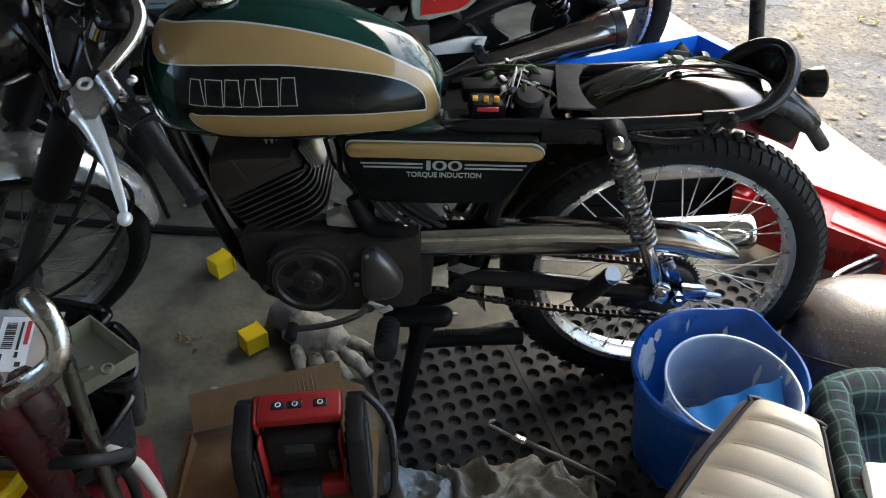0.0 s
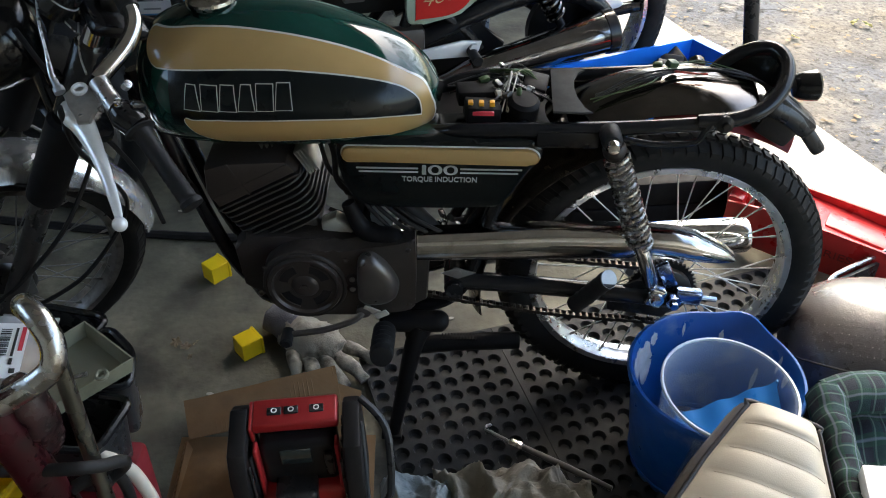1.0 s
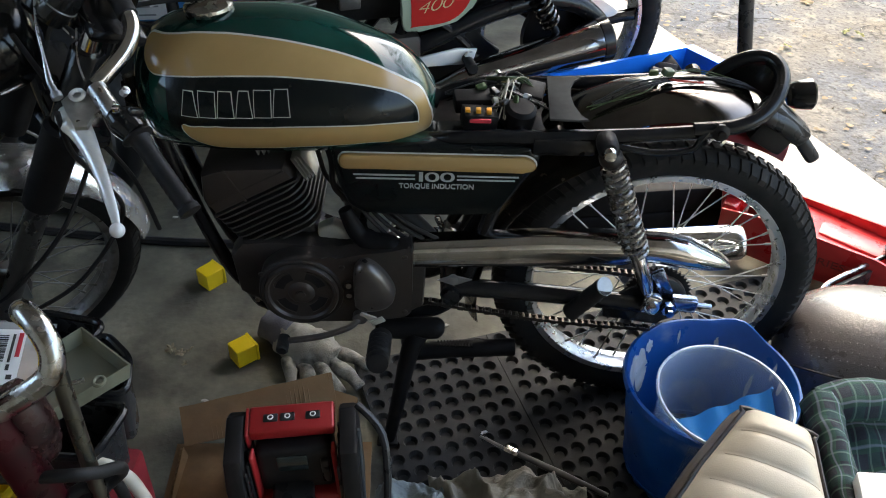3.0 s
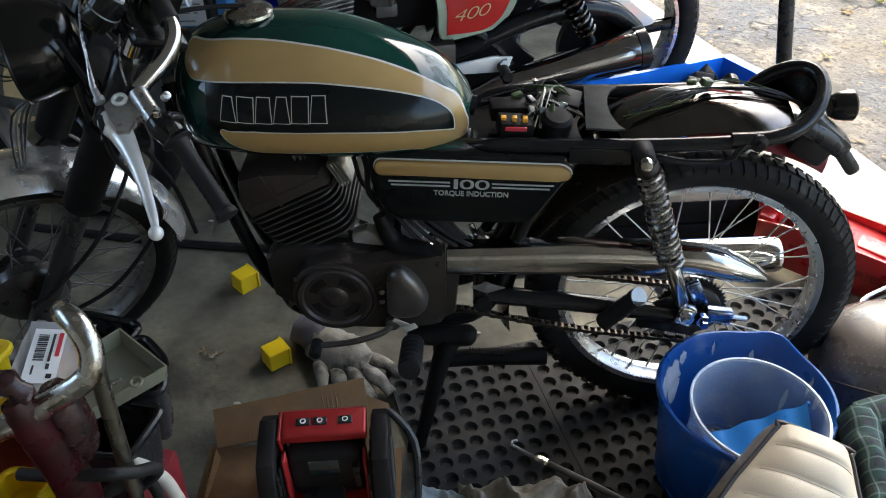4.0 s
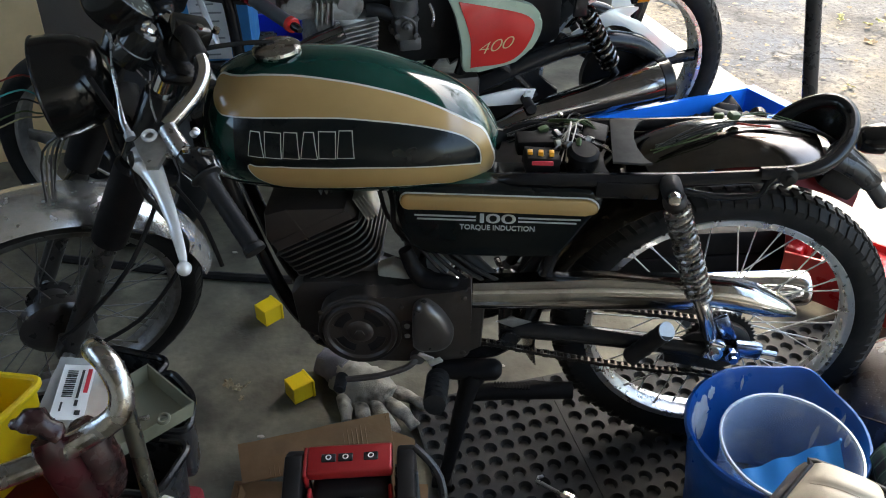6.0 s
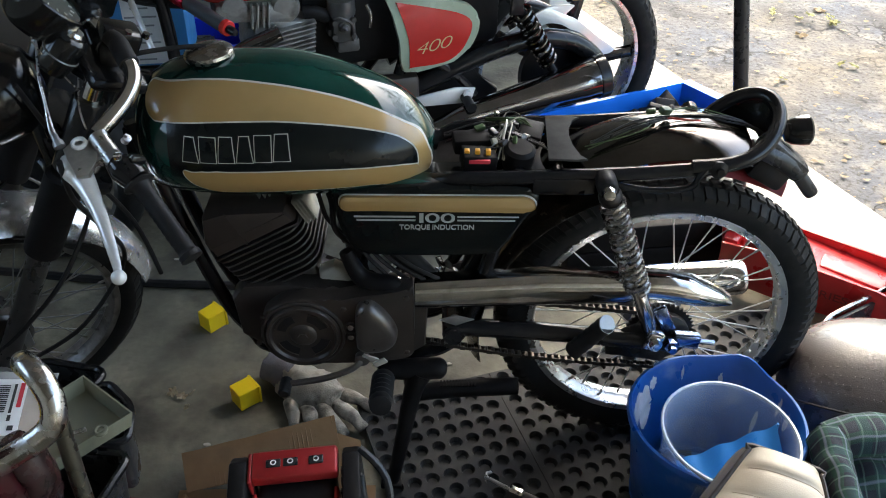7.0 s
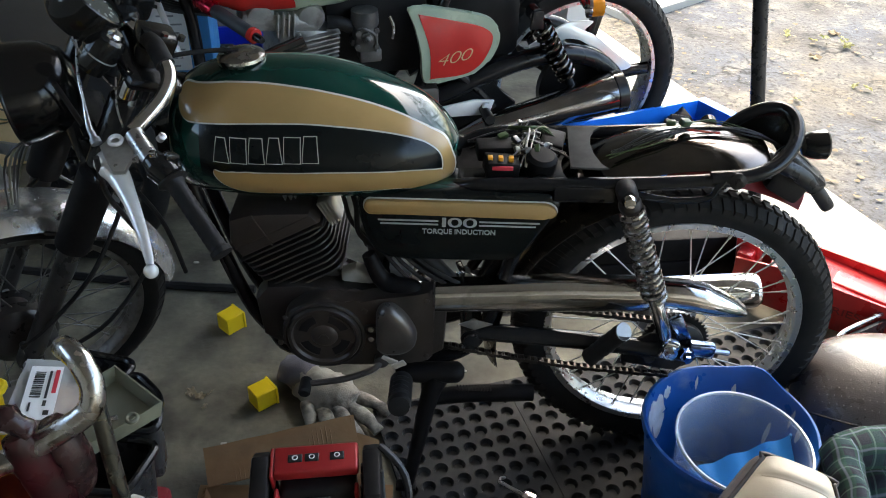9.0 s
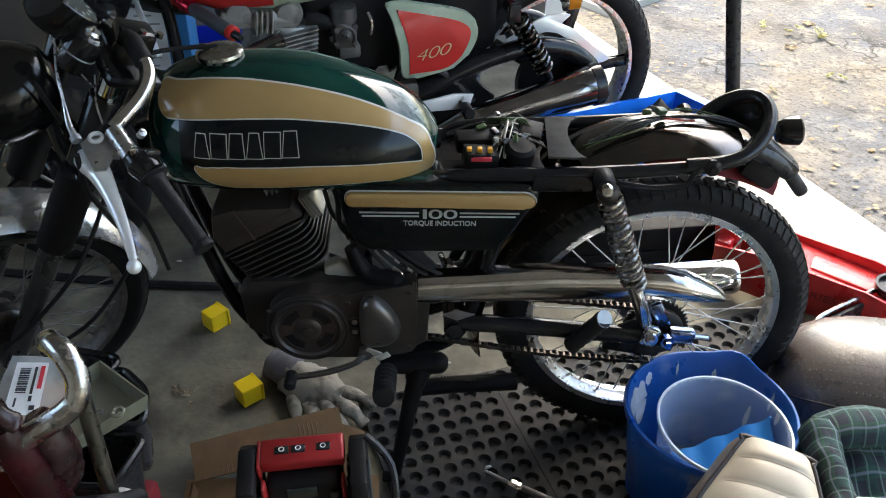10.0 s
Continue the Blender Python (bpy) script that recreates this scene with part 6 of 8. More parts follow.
FAX = along(FC, LAT, KX)
fw = part("front_wheel", rim_mesh(FAX, 0.236, 0.050), DIRTY_RIM, bike, "dull alloy front rim with wire spokes", smooth=40)
part("tyre", tyre_mesh(FAX, 0.286, 0.236, 0.066), TYRE, fw, "black front tyre", smooth=50)
part("tread", tread_mesh(FAX, 0.286, 0.066, 52, 0.003), TYRE, fw, smooth=20)
bm = lathe(bmesh.new(), [(0.0, 0.060), (0.025, 0.060), (0.060, 0.052), (0.070, 0.040), (0.070, 0.018), (0.035, 0.010), (0.032, -0.030), (0.045, -0.036), (0.03, -0.045), (0.0, -0.05)], FAX, 32)
part("hub", bm, DARKLEG, fw, "dull alloy drum brake hub")
wire_spokes(fw, FC, FAX, 0.046, 0.218, 36, 0.028, DIRTY_SPOKE)
bm = bmesh.new()
rod(bm, K(HA, 0.062, -0.12), K(HA, 0.062, 0.125), 0.007, 10)
lathe(bm, [(0.012, 0), (0.012, 0.010), (0, 0.011)], along(K(HA, 0.062, 0.108), LAT), 6)
rbox_m = KM.copy()
rbox_m.translation = K(HA + 0.06, 0.03, 0.075)
rbox(bm, (0.016, 0.006, 0.09), rbox_m @ pose(0, 0, 0, 0, 25, 0), 0.003)
part("brake_arm", bm, ALLOY, fw)
M3 = Matrix((FWD * -1, LAT, KX)).transposed()
ob = part("front_mudguard", guard(FC, M3, 32, 152, 0.312, 0.058, 28, 0.0018, 0.026), FENDER, bike, "pitted chrome front mudguard", smooth=60)
for a in (70, 95):
    for s in (1, -1):
        bm = bmesh.new()
        c = FC + M3 @ Vector((0.30 * math.cos(radians(a)), s * 0.058, 0.285 * math.sin(radians(a))))
        rod(bm, c, K(-0.22, 0.055, 0.085 * s), 0.004, 8)
        part("mudguard_stay", bm, FRAME, bike)


# ---- green and red motorcycle behind ----
YAW2 = radians(17)
O2 = Vector((0.345, 2.40, 0.0))
F2, L2 = Vector((-math.cos(YAW2), -math.sin(YAW2), 0)), Vector((math.sin(YAW2), -math.cos(YAW2), 0))
bike2 = thing("motorcycle", "sage green and red café style motorcycle with black shocks and muffler", "motorcycle", (-0.1, 2.24, 0.0))


def B(f, l, z):
    """A place on the second motorcycle: forwards from its rear axle, to its left, and up."""
    return O2 + F2 * f + L2 * l + Vector((0, 0, z))


B_FACE = Matrix.Identity(4)
B_FACE.col[0], B_FACE.col[1], B_FACE.col[2] = (*(-F2), 0), (0, 0, 1, 0), (*L2, 0)


def bbox(bm, f, l, z, size, bev=0.004, turn=(0, 0, 0)):
    m = Matrix.Identity(4)
    m.col[0], m.col[1], m.col[2] = (*F2, 0), (*L2, 0), (0, 0, 1, 0)
    m.translation = B(f, l, z)
    return rbox(bm, size, m @ pose(0, 0, 0, *turn), bev)


# rear wheel, cast spokes
ax2 = along(B(0, 0, 0.318), L2, (0, 0, 1))
rw2 = part("rear_wheel", rim_mesh(ax2, 0.250, 0.075), RIM_ALLOY, bike2, "alloy rim with broad pressed spokes", smooth=40)
part("tyre", tyre_mesh(ax2, 0.318, 0.250, 0.11), TYRE, rw2, "black rear tyre", smooth=50)
part("tread", tread_mesh(ax2, 0.318, 0.11, 60, 0.005), TYRE, rw2, smooth=20)
part("hub", lathe(bmesh.new(), [(0.0, 0.05), (0.06, 0.05), (0.075, 0.04), (0.075, -0.04), (0.06, -0.05), (0.0, -0.05)], ax2, 28), FRAME, rw2)
for k in range(5):
    m = ax2 @ pose(0, 0, 0, 0, 0, 72 * k + 5) @ Matrix.Translation((0.152, 0, 0.010))
    sp = part("wheel_spoke", slab(bmesh.new(), [(-0.085, -0.020), (0.080, -0.011), (0.090, -0.020), (0.090, 0.020), (0.080, 0.011), (-0.085, 0.020)], 0.016, m, 0.004), FRAME, rw2)
    # Raised dark strip; the slot's shade is put into its colour.
    part("spoke_slot", slab(bmesh.new(), [(-0.050, -0.006), (0.055, -0.003), (0.055, 0.003), (-0.050, 0.006)], 0.0015, m @ Matrix.Translation((0, 0, 0.0155)), 0.0004), NEARBLACK, sp)
# front wheel
FC2 = B(1.42, 0.10, 0.282)
ST2 = radians(-28)
lat2 = (L2 * math.cos(ST2) - F2 * math.sin(ST2)).normalized()
ax2f = along(FC2, lat2, (0, 0, 1))
fw2 = part("front_wheel", rim_mesh(ax2f, 0.225, 0.060), ALLOY, bike2, "pale front rim", smooth=40)
part("tyre", tyre_mesh(ax2f, 0.282, 0.225, 0.09), TYRE, fw2, "black front tyre", smooth=50)
part("hub", lathe(bmesh.new(), [(0.0, 0.05), (0.05, 0.05), (0.06, 0.03), (0.06, -0.03), (0.05, -0.05), (0.0, -0.05)], ax2f, 24), FRAME, fw2)
for k in range(5):
    m = ax2f @ pose(0, 0, 0, 0, 0, 72 * k + 30) @ Matrix.Translation((0.14, 0, -0.01))
    part("wheel_spoke", slab(bmesh.new(), [(-0.085, -0.026), (0.09, -0.012), (0.09, 0.012), (-0.085, 0.026)], 0.012, m, 0.003), ALLOY, fw2)
for s in (1, -1):
    bm = rod(bmesh.new(), B(1.365, 0.085 * s, 0.30), B(1.265, 0.085 * s, 0.50), 0.026, 16)
    rod(bm, B(1.265, 0.085 * s, 0.50), B(1.09, 0.085 * s, 0.90), 0.0175, 16)
    part("fork_leg", bm, FRAME, bike2, "black fork leg")
bm = bmesh.new()
bbox(bm, 1.145, 0, 0.80, (0.07, 0.23, 0.03), 0.01, (0, 24, 0))
bbox(bm, 1.10, 0, 0.90, (0.07, 0.23, 0.025), 0.01, (0, 24, 0))
part("fork_yoke", bm, FRAME, bike2)
# frame, swing arm
bm = bmesh.new()
for s in (1, -1):
    sweep(bm, [B(0.52, 0.12 * s, 0.34), B(0.47, 0.125 * s, 0.50), B(0.40, 0.12 * s, 0.68), B(0.15, 0.12 * s, 0.74), B(-0.15, 0.11 * s, 0.77)], 0.016, 10, 4)
    sweep(bm, [B(0.50, 0.12 * s, 0.36), B(0.62, 0.12 * s, 0.27), B(1.0, 0.09 * s, 0.25), B(1.06, 0.04 * s, 0.60), B(1.09, 0.03 * s, 0.78)], 0.015, 10, 4)
    sweep(bm, [B(0.48, 0.11 * s, 0.35), B(0.357, 0.12 * s, 0.400), B(0.252, 0.12 * s, 0.436), B(0.121, 0.12 * s, 0.458), B(0.01, 0.12 * s, 0.436), B(-0.063, 0.12 * s, 0.380), B(-0.085, 0.12 * s, 0.335)], 0.027, 14, 4)
    sweep(bm, [B(0.46, 0.13 * s, 0.48), B(0.34, 0.135 * s, 0.38), B(0.30, 0.15 * s, 0.33)], 0.012, 8, 4)
sweep(bm, [B(1.09, 0, 0.80), B(0.7, 0, 0.80), B(0.4, 0, 0.70)], 0.02, 10, 3)
part("frame", bm, FRAME, bike2, "black tubular frame")
# Black plate and disc added to darken the gaps around the wheel.
bm = slab(bmesh.new(), [(-0.46, 0.22), (-0.21, 0.24), (-0.20, 0.30), (-0.27, 0.35), (-0.30, 0.42), (-0.46, 0.40)], 0.02, Matrix.Translation(B(0, 0.05, 0)) @ B_FACE, 0.006)
part("gap_plate", bm, NEARBLACK, bike2, "black plate filling the dark gap ahead of the wheel")
bm = lathe(bmesh.new(), [(0.0, 0.0), (0.105, 0.0), (0.120, 0.008), (0.120, 0.030), (0.105, 0.036), (0.060, 0.040), (0.0, 0.042)], along(B(0.02, 0.055, 0.330), L2), 36)
part("gap_disc", bm, NEARBLACK, bike2, "black disc filling the dark gap at the rear hub")
# Bright plate added to give the glaring white shape inside the wheel.
o, _ = smooth_path([(x, z, 0) for x, z in ((-0.170, 0.455), (-0.150, 0.436), (-0.080, 0.462), (-0.030, 0.466), (0.030, 0.430), (0.112, 0.358), (0.160, 0.366), (0.110, 0.405), (0.030, 0.470), (-0.006, 0.488), (0.020, 0.512), (-0.060, 0.514), (-0.120, 0.482), (-0.170, 0.455))], 4)
part("chain_guard", slab(bmesh.new(), [(p.x, p.y) for p in o[:-1]], 0.006, Matrix.Translation(B(0, 0.048, 0)) @ B_FACE, 0.0015), LEVER_ALLOY, bike2, "bright bare metal plate beside the rear wheel")
for s in (1, -1):
    top, low = B(0.200, 0.15 * s, 0.588), B(0.064, 0.15 * s, 0.360)
    axd = (low - top).normalized()
    bm = bmesh.new()
    rod(bm, top, low, 0.013, 12)
    lathe(bm, [(0.0, -0.02), (0.02, -0.018), (0.02, 0.018), (0.0, 0.02)], along(top, L2), 16)
    slab(bm, [(-0.018, -0.03), (0.018, -0.03), (0.014, 0.02), (-0.014, 0.02)], 0.014, Matrix.Translation(top - Vector((0, 0, 0.005)) + L2 * 0.012) @ B_FACE, 0.003)
    sh = part("shock_absorber", bm, FRAME, bike2, "black rear shock absorber")
    part("spring", coil(bmesh.new(), top + axd * 0.040, low - axd * 0.045, 0.0230, 0.0060, 9, 8), DARKENED, sh, "dark plated coil spring")
# tank
def tank2_ring(f, hw, zt, zb, n=30):
    out = []
    for k in range(n):
        a = 2 * math.pi * k / n
        c, s = math.cos(a), math.sin(a)
        zc = zb + (zt - zb) * 0.42
        out.append(B(f, hw * math.copysign(abs(c) ** 0.85, c), zc + (zt - zc if s > 0 else zc - zb) * math.copysign(abs(s) ** 0.85, s)))
    return out


T2 = [(0.53, 0.05, 0.73, 0.68), (0.54, 0.09, 0.76, 0.66), (0.60, 0.125, 0.80, 0.640), (0.70, 0.150, 0.83, 0.620), (0.82, 0.155, 0.84, 0.608), (0.94, 0.145, 0.84, 0.615), (1.04, 0.11, 0.82, 0.65), (1.07, 0.06, 0.79, 0.68)]
path, par = smooth_path([(f, w, 0) for f, w, t, b in T2], 4)
rings = [tank2_ring(float(np.interp(p, range(8), [r[0] for r in T2])), float(np.interp(p, range(8), [r[1] for r in T2])), float(np.interp(p, range(8), [r[2] for r in T2])), float(np.interp(p, range(8), [r[3] for r in T2]))) for p in par]
tank2 = part("fuel_tank", loft(bmesh.new(), rings), SAGE, bike2, "sage green fuel tank with a red side panel", smooth=60)


def skin2(f, z, lift):
    q = float(np.interp(f, [r[0] for r in T2], range(8)))
    hw, zt, zb = (float(np.interp(q, range(8), [r[i] for r in T2])) for i in (1, 2, 3))
    zc = zb + (zt - zb) * 0.42
    h = (zt - zc) if z > zc else (zc - zb)
    s = min(0.98, abs(z - zc) / h) ** (1 / 0.85)
    return B(f, hw * max(0.0, math.cos(math.asin(s))) ** 0.85 + lift, z)


part("red_panel", sheet(bmesh.new(), lambda u, v: skin2(0.815 + 0.215 * u + 0.05 * (1 - u) * v * v, 0.634 + 0.012 * (1 - u) ** 2 + (0.115 - 0.03 * (1 - u)) * v, 0.003), 24, 10), RED2, tank2, "red side panel")
# side cover with its number
o, _ = smooth_path([(x, z, 0) for x, z in ((-0.145, 0.186), (-0.119, 0.195), (-0.031, 0.178), (0.045, 0.159), (0.084, 0.140), (0.102, 0.106), (0.094, 0.060), (0.053, 0.008), (-0.025, -0.011), (-0.094, -0.017), (-0.106, 0.016), (-0.108, 0.063), (-0.126, 0.140), (-0.145, 0.186))], 4)
sc_m = Matrix.Translation(B(0.397, 0.135, 0.438)) @ B_FACE
sc = part("side_cover", slab(bmesh.new(), [(p.x, p.y) for p in o[:-1]], 0.022, sc_m, 0.009), SAGE, bike2, "sage green side cover with a red panel")
o, _ = smooth_path([(x, z, 0) for x, z in ((-0.117, 0.174), (-0.112, 0.1735), (-0.031, 0.153), (0.045, 0.131), (0.080, 0.106), (0.077, 0.070), (0.051, 0.026), (0.005, 0.002), (-0.079, -0.001), (-0.084, 0.003), (-0.087, 0.078), (-0.117, 0.174))], 4)
part("red_panel", slab(bmesh.new(), [(p.x, p.y) for p in o[:-1]], 0.003, sc_m @ Matrix.Translation((0, 0, 0.021)), 0.0008), RED2, sc)
for k, ch in enumerate("400"):
    words("digit", ch, CREAM_LINE, sc_m @ Matrix.Translation((-0.056 + 0.031 * k, 0.047 + 0.0045 * k, 0.0245)), 0.048, sc, shear=0.35, bold=-0.0010, width=0.031)
# engine block
bm = bmesh.new()
bbox(bm, 0.76, 0, 0.33, (0.36, 0.34, 0.20), 0.05)
bbox(bm, 0.52, 0.13, 0.34, (0.14, 0.05, 0.14), 0.02)
part("crankcase", bm, COVER, bike2, "grey twin cylinder engine case")
bm = bmesh.new()
bbox(bm, 0.800, 0.0, 0.515, (0.13, 0.25, 0.14), 0.01, (0, -8, 0))
cy2 = part("cylinder", bm, HEAD2, bike2, "dull grey finned twin cylinder")
for k in range(10):
    part("fin", bbox(bmesh.new(), 0.800 - 0.0012 * k, 0.0, 0.458 + 0.0118 * k, (0.160, 0.29, 0.0050), 0.0018, (0, 9, 0)), HEAD2, cy2)
bm = bbox(bmesh.new(), 0.850, 0.0, 0.606, (0.20, 0.26, 0.050), 0.020, (0, -6, 0))
lathe(bm, [(0.0, -0.26), (0.030, -0.258), (0.036, -0.250), (0.036, -0.012), (0.030, 0.0), (0.0, 0.004)], along(B(0.778, 0.128, 0.612), L2), 26)
lathe(bm, [(0.0, -0.26), (0.030, -0.258), (0.036, -0.250), (0.036, -0.012), (0.030, 0.0), (0.0, 0.004)], along(B(0.900, 0.128, 0.622), L2), 26)
head2 = part("cylinder_head", bm, HEAD2, bike2, "grey alloy cylinder head with rounded cam covers", smooth=40)
for k in range(4):
    part("head_rib", bbox(bmesh.new(), 0.822 + 0.013 * k, 0.132, 0.605, (0.0045, 0.02, 0.058), 0.002, (0, -6, 0)), HEAD2, head2)
part("head_bolt", lathe(bmesh.new(), [(0.0, 0), (0.007, 0), (0.007, 0.008), (0.0, 0.010)], along(B(0.812, 0.134, 0.575), L2), 6), STEEL, head2)
part("manifold", sweep(bmesh.new(), [B(0.735, 0.10, 0.590), B(0.705, 0.105, 0.588), B(0.675, 0.10, 0.572)], 0.017, 14, 4), RUBBER, head2, "rubber inlet manifold")
for s in (0.10, -0.10):
    bm = bmesh.new()
    bbox(bm, 0.640, s, 0.545, (0.060, 0.060, 0.07), 0.012)
    lathe(bm, [(0.0, 0), (0.034, 0), (0.036, 0.01), (0.034, 0.04), (0, 0.044)], along(B(0.640, s, 0.575), (0, 0, 1)), 20)
    bbox(bm, 0.630, s, 0.500, (0.056, 0.05, 0.036), 0.006)
    bbox(bm, 0.668, s, 0.535, (0.022, 0.03, 0.018), 0.004)
    sweep(bm, [B(0.662, s + 0.030, 0.575), B(0.650, s + 0.040, 0.580), B(0.622, s + 0.038, 0.560), B(0.618, s + 0.030, 0.515)], 0.0035, 8, 4)
    lathe(bm, [(0.0, 0), (0.016, 0), (0.016, 0.008), (0.011, 0.009), (0.011, 0.016), (0.005, 0.018), (0, 0.026)], along(B(0.640, s + 0.028, 0.552), L2), 14)
    for df, dz in ((0.024, 0.018), (-0.022, -0.02), (0.026, -0.018), (-0.024, 0.022)):
        lathe(bm, [(0.0, 0), (0.007, 0), (0.007, 0.008), (0, 0.009)], along(B(0.640 + df, s + 0.028, 0.548 + dz), L2), 8)
    part("carburettor", bm, DARKSTEEL, bike2, "grey carburettor")
bm = bmesh.new()
# Air box drawn larger, to fill the dark area between engine parts.
bbox(bm, 0.60, 0, 0.54, (0.27, 0.14, 0.24), 0.02)
part("air_box", bm, NEARBLACK, bike2, "black air box behind the carburettors")
bm = sweep(bmesh.new(), [B(0.58, 0.12, 0.60), B(0.572, 0.13, 0.575), B(0.575, 0.13, 0.545)], 0.0045, 8)
part("breather_pipe", bm, CHROME, bike2)
# exhaust
bm = bmesh.new()
sweep(bm, [B(0.80, 0.14, 0.56), B(0.93, 0.15, 0.50), B(0.94, 0.16, 0.34), B(0.80, 0.17, 0.24), B(0.55, 0.18, 0.245), B(0.42, 0.175, 0.255), B(0.30, 0.18, 0.290), B(0.00, 0.18, 0.345), B(-0.045, 0.18, 0.352)], [0.02, 0.02, 0.02, 0.021, 0.022, 0.026, 0.036, 0.056, 0.057], 22, 6)
mf = part("muffler", bm, surf("dark_chrome", (0.25, 0.25, 0.26), 0.08, 1.0, 0.2, 20, bump=0.05), bike2, "smoky chrome upswept muffler")
e0 = B(-0.045, 0.18, 0.352)
ed = (B(-0.045, 0.18, 0.352) - B(0.0, 0.18, 0.345)).normalized()
bm = lathe(bmesh.new(), [(0.057, -0.006), (0.0605, -0.005), (0.0605, 0.022), (0.057, 0.026), (0.035, 0.028), (0.030, 0.0)], along(e0, ed), 28)
part("end_cap", bm, FRAME, mf, "black muffler end cap")
bm = bmesh.new()
slab(bm, [(-0.10, -0.012), (0.06, -0.02), (0.075, 0.02), (0.02, 0.028), (-0.10, 0.012)], 0.012, Matrix.Translation(B(0.375, 0.15, 0.335)) @ B_FACE, 0.003)
lathe(bm, [(0.0, 0), (0.013, 0), (0.013, 0.012), (0, 0.014)], along(B(0.325, 0.165, 0.345), L2), 6)
part("foot_rest_hanger", bm, LEVER_ALLOY, bike2, "pale alloy foot rest hanger")
bm = sweep(bmesh.new(), [B(0.33, 0.15, 0.335), B(0.33, 0.22, 0.33)], 0.014, 10, 1)
part("foot_rest", bm, RUBBER, bike2)
# Black block added to darken the gap between the frame bars.
part("inner_guard", bbox(bmesh.new(), 0.33, 0, 0.565, (0.26, 0.14, 0.26), 0.03), NEARBLACK, bike2, "black block filling the dark gap under the seat")
# seat and tail
bm = bmesh.new()
bbox(bm, 0.26, 0, 0.755, (0.54, 0.22, 0.07), 0.03)
part("seat", bm, PLASTIC, bike2, "black flat seat")
bm = bmesh.new()
bbox(bm, 0.10, 0, 0.665, (0.30, 0.20, 0.035), 0.012, (0, 4, 0))
part("tail_piece", bm, RED2, bike2, "red tail piece")
bm = bmesh.new()
lathe(bm, [(0.0, 0), (0.022, 0.0), (0.026, 0.012), (0.024, 0.04), (0.0, 0.046)], along(B(0.045, 0.14, 0.590), -F2 + L2 * 0.2), 18)
part("turn_signal", bm, AMBER, bike2, "amber turn signal lens")
bm = lathe(bmesh.new(), [(0.0, 0.0), (0.030, 0.0), (0.031, 0.008), (0.027, 0.011), (0.0, 0.0)], along(B(0.047, 0.14, 0.590), -F2 + L2 * 0.2), 18)
rod(bm, B(0.06, 0.05, 0.62), B(0.05, 0.14, 0.590), 0.008, 10)
part("signal_stem", bm, CHROME, bike2)
# headlamp, instruments and cables at the bars
lm2 = along(B(1.20, 0.0, 0.77), F2 + Vector((0, 0, -0.05)), (0, 0, 1))
hl2 = part("headlamp", lathe(bmesh.new(), [(0.0, -0.02), (0.050, -0.015), (0.080, 0.020), (0.092, 0.070), (0.095, 0.100), (0.088, 0.104), (0.0, 0.108)], lm2, 36), GLOSSBLACK, bike2, "black headlamp shell", smooth=50)
part("lamp_rim", fat_ring(bmesh.new(), lm2 @ Vector((0, 0, 0.100)), F2, 0.095, 0.004, 36, 8), FRAME, hl2)
for l_ in (0.055, -0.055):
    part("instrument", lathe(bmesh.new(), [(0.0, -0.05), (0.030, -0.05), (0.044, -0.03), (0.046, 0.02), (0.042, 0.024), (0.0, 0.020)], along(B(1.13, l_, 0.93), Vector((0, 0, 1)) - F2 * 0.5), 28), GLOSSBLACK, bike2, "black round instrument")
for k in range(5):
    a_ = 0.16 - 0.05 * k
    part("control_cable", sweep(bmesh.new(), [B(1.07, a_, 0.90), B(1.20 + 0.02 * k, a_ * 1.2, 0.96 - 0.02 * k), B(1.27, a_ * 0.8, 0.84 - 0.02 * k), B(1.16, a_ * 0.4, 0.66), B(0.98, 0.03, 0.60)], 0.0045, 8, 6), RUBBER, bike2)
# handlebar end, grip and lever
bm = sweep(bmesh.new(), [B(1.08, -0.30, 0.86), B(1.09, -0.15, 0.90), B(1.09, 0.0, 0.92), B(1.09, 0.15, 0.90), B(1.03, 0.28, 0.85)], 0.011, 12)
part("handlebar", bm, FRAME, bike2, "low black handlebar")
ga, gb = Vector((-0.612, 2.02, 0.655)), Vector((-0.452, 1.86, 0.635))
gdir = gb - ga
bm = sweep(bmesh.new(), [B(1.05, 0.22, 0.87), ga + Vector((-0.05, 0.05, 0.04)), ga], 0.011, 10)
part("bar_riser", bm, FRAME, bike2)
gr = part("grip", lathe(bmesh.new(), [(0.015, 0.05), (0.0165, 0.055), (0.0165, gdir.length - 0.03), (0.015, gdir.length - 0.028)], along(ga, gdir), 18), RADIO_GREY, bike2, "grey foam grip with red collars")
part("collar", lathe(bmesh.new(), [(0.013, -0.02), (0.019, -0.018), (0.019, 0.045), (0.016, 0.05)], along(ga, gdir), 18), surf("red_anodised", (0.42, 0.01, 0.03), 0.25, 0.7, 0.1, 20), gr)
part("collar", lathe(bmesh.new(), [(0.016, gdir.length - 0.030), (0.018, gdir.length - 0.028), (0.018, gdir.length - 0.016), (0.016, gdir.length - 0.014)], along(ga, gdir), 18), RED2, gr)
part("bar_end", lathe(bmesh.new(), [(0.010, gdir.length - 0.014), (0.010, gdir.length), (0.007, gdir.length + 0.012), (0.0, gdir.length + 0.013)], along(ga, gdir), 14), FRAME, gr)
bm = sweep(bmesh.new(), [(-0.78, 2.10, 0.70), (-0.735, 2.04, 0.665), (-0.685, 1.965, 0.60), (-0.655, 1.92, 0.56)], [0.012, 0.010, 0.008, 0.008], 10, 6, 0.6)
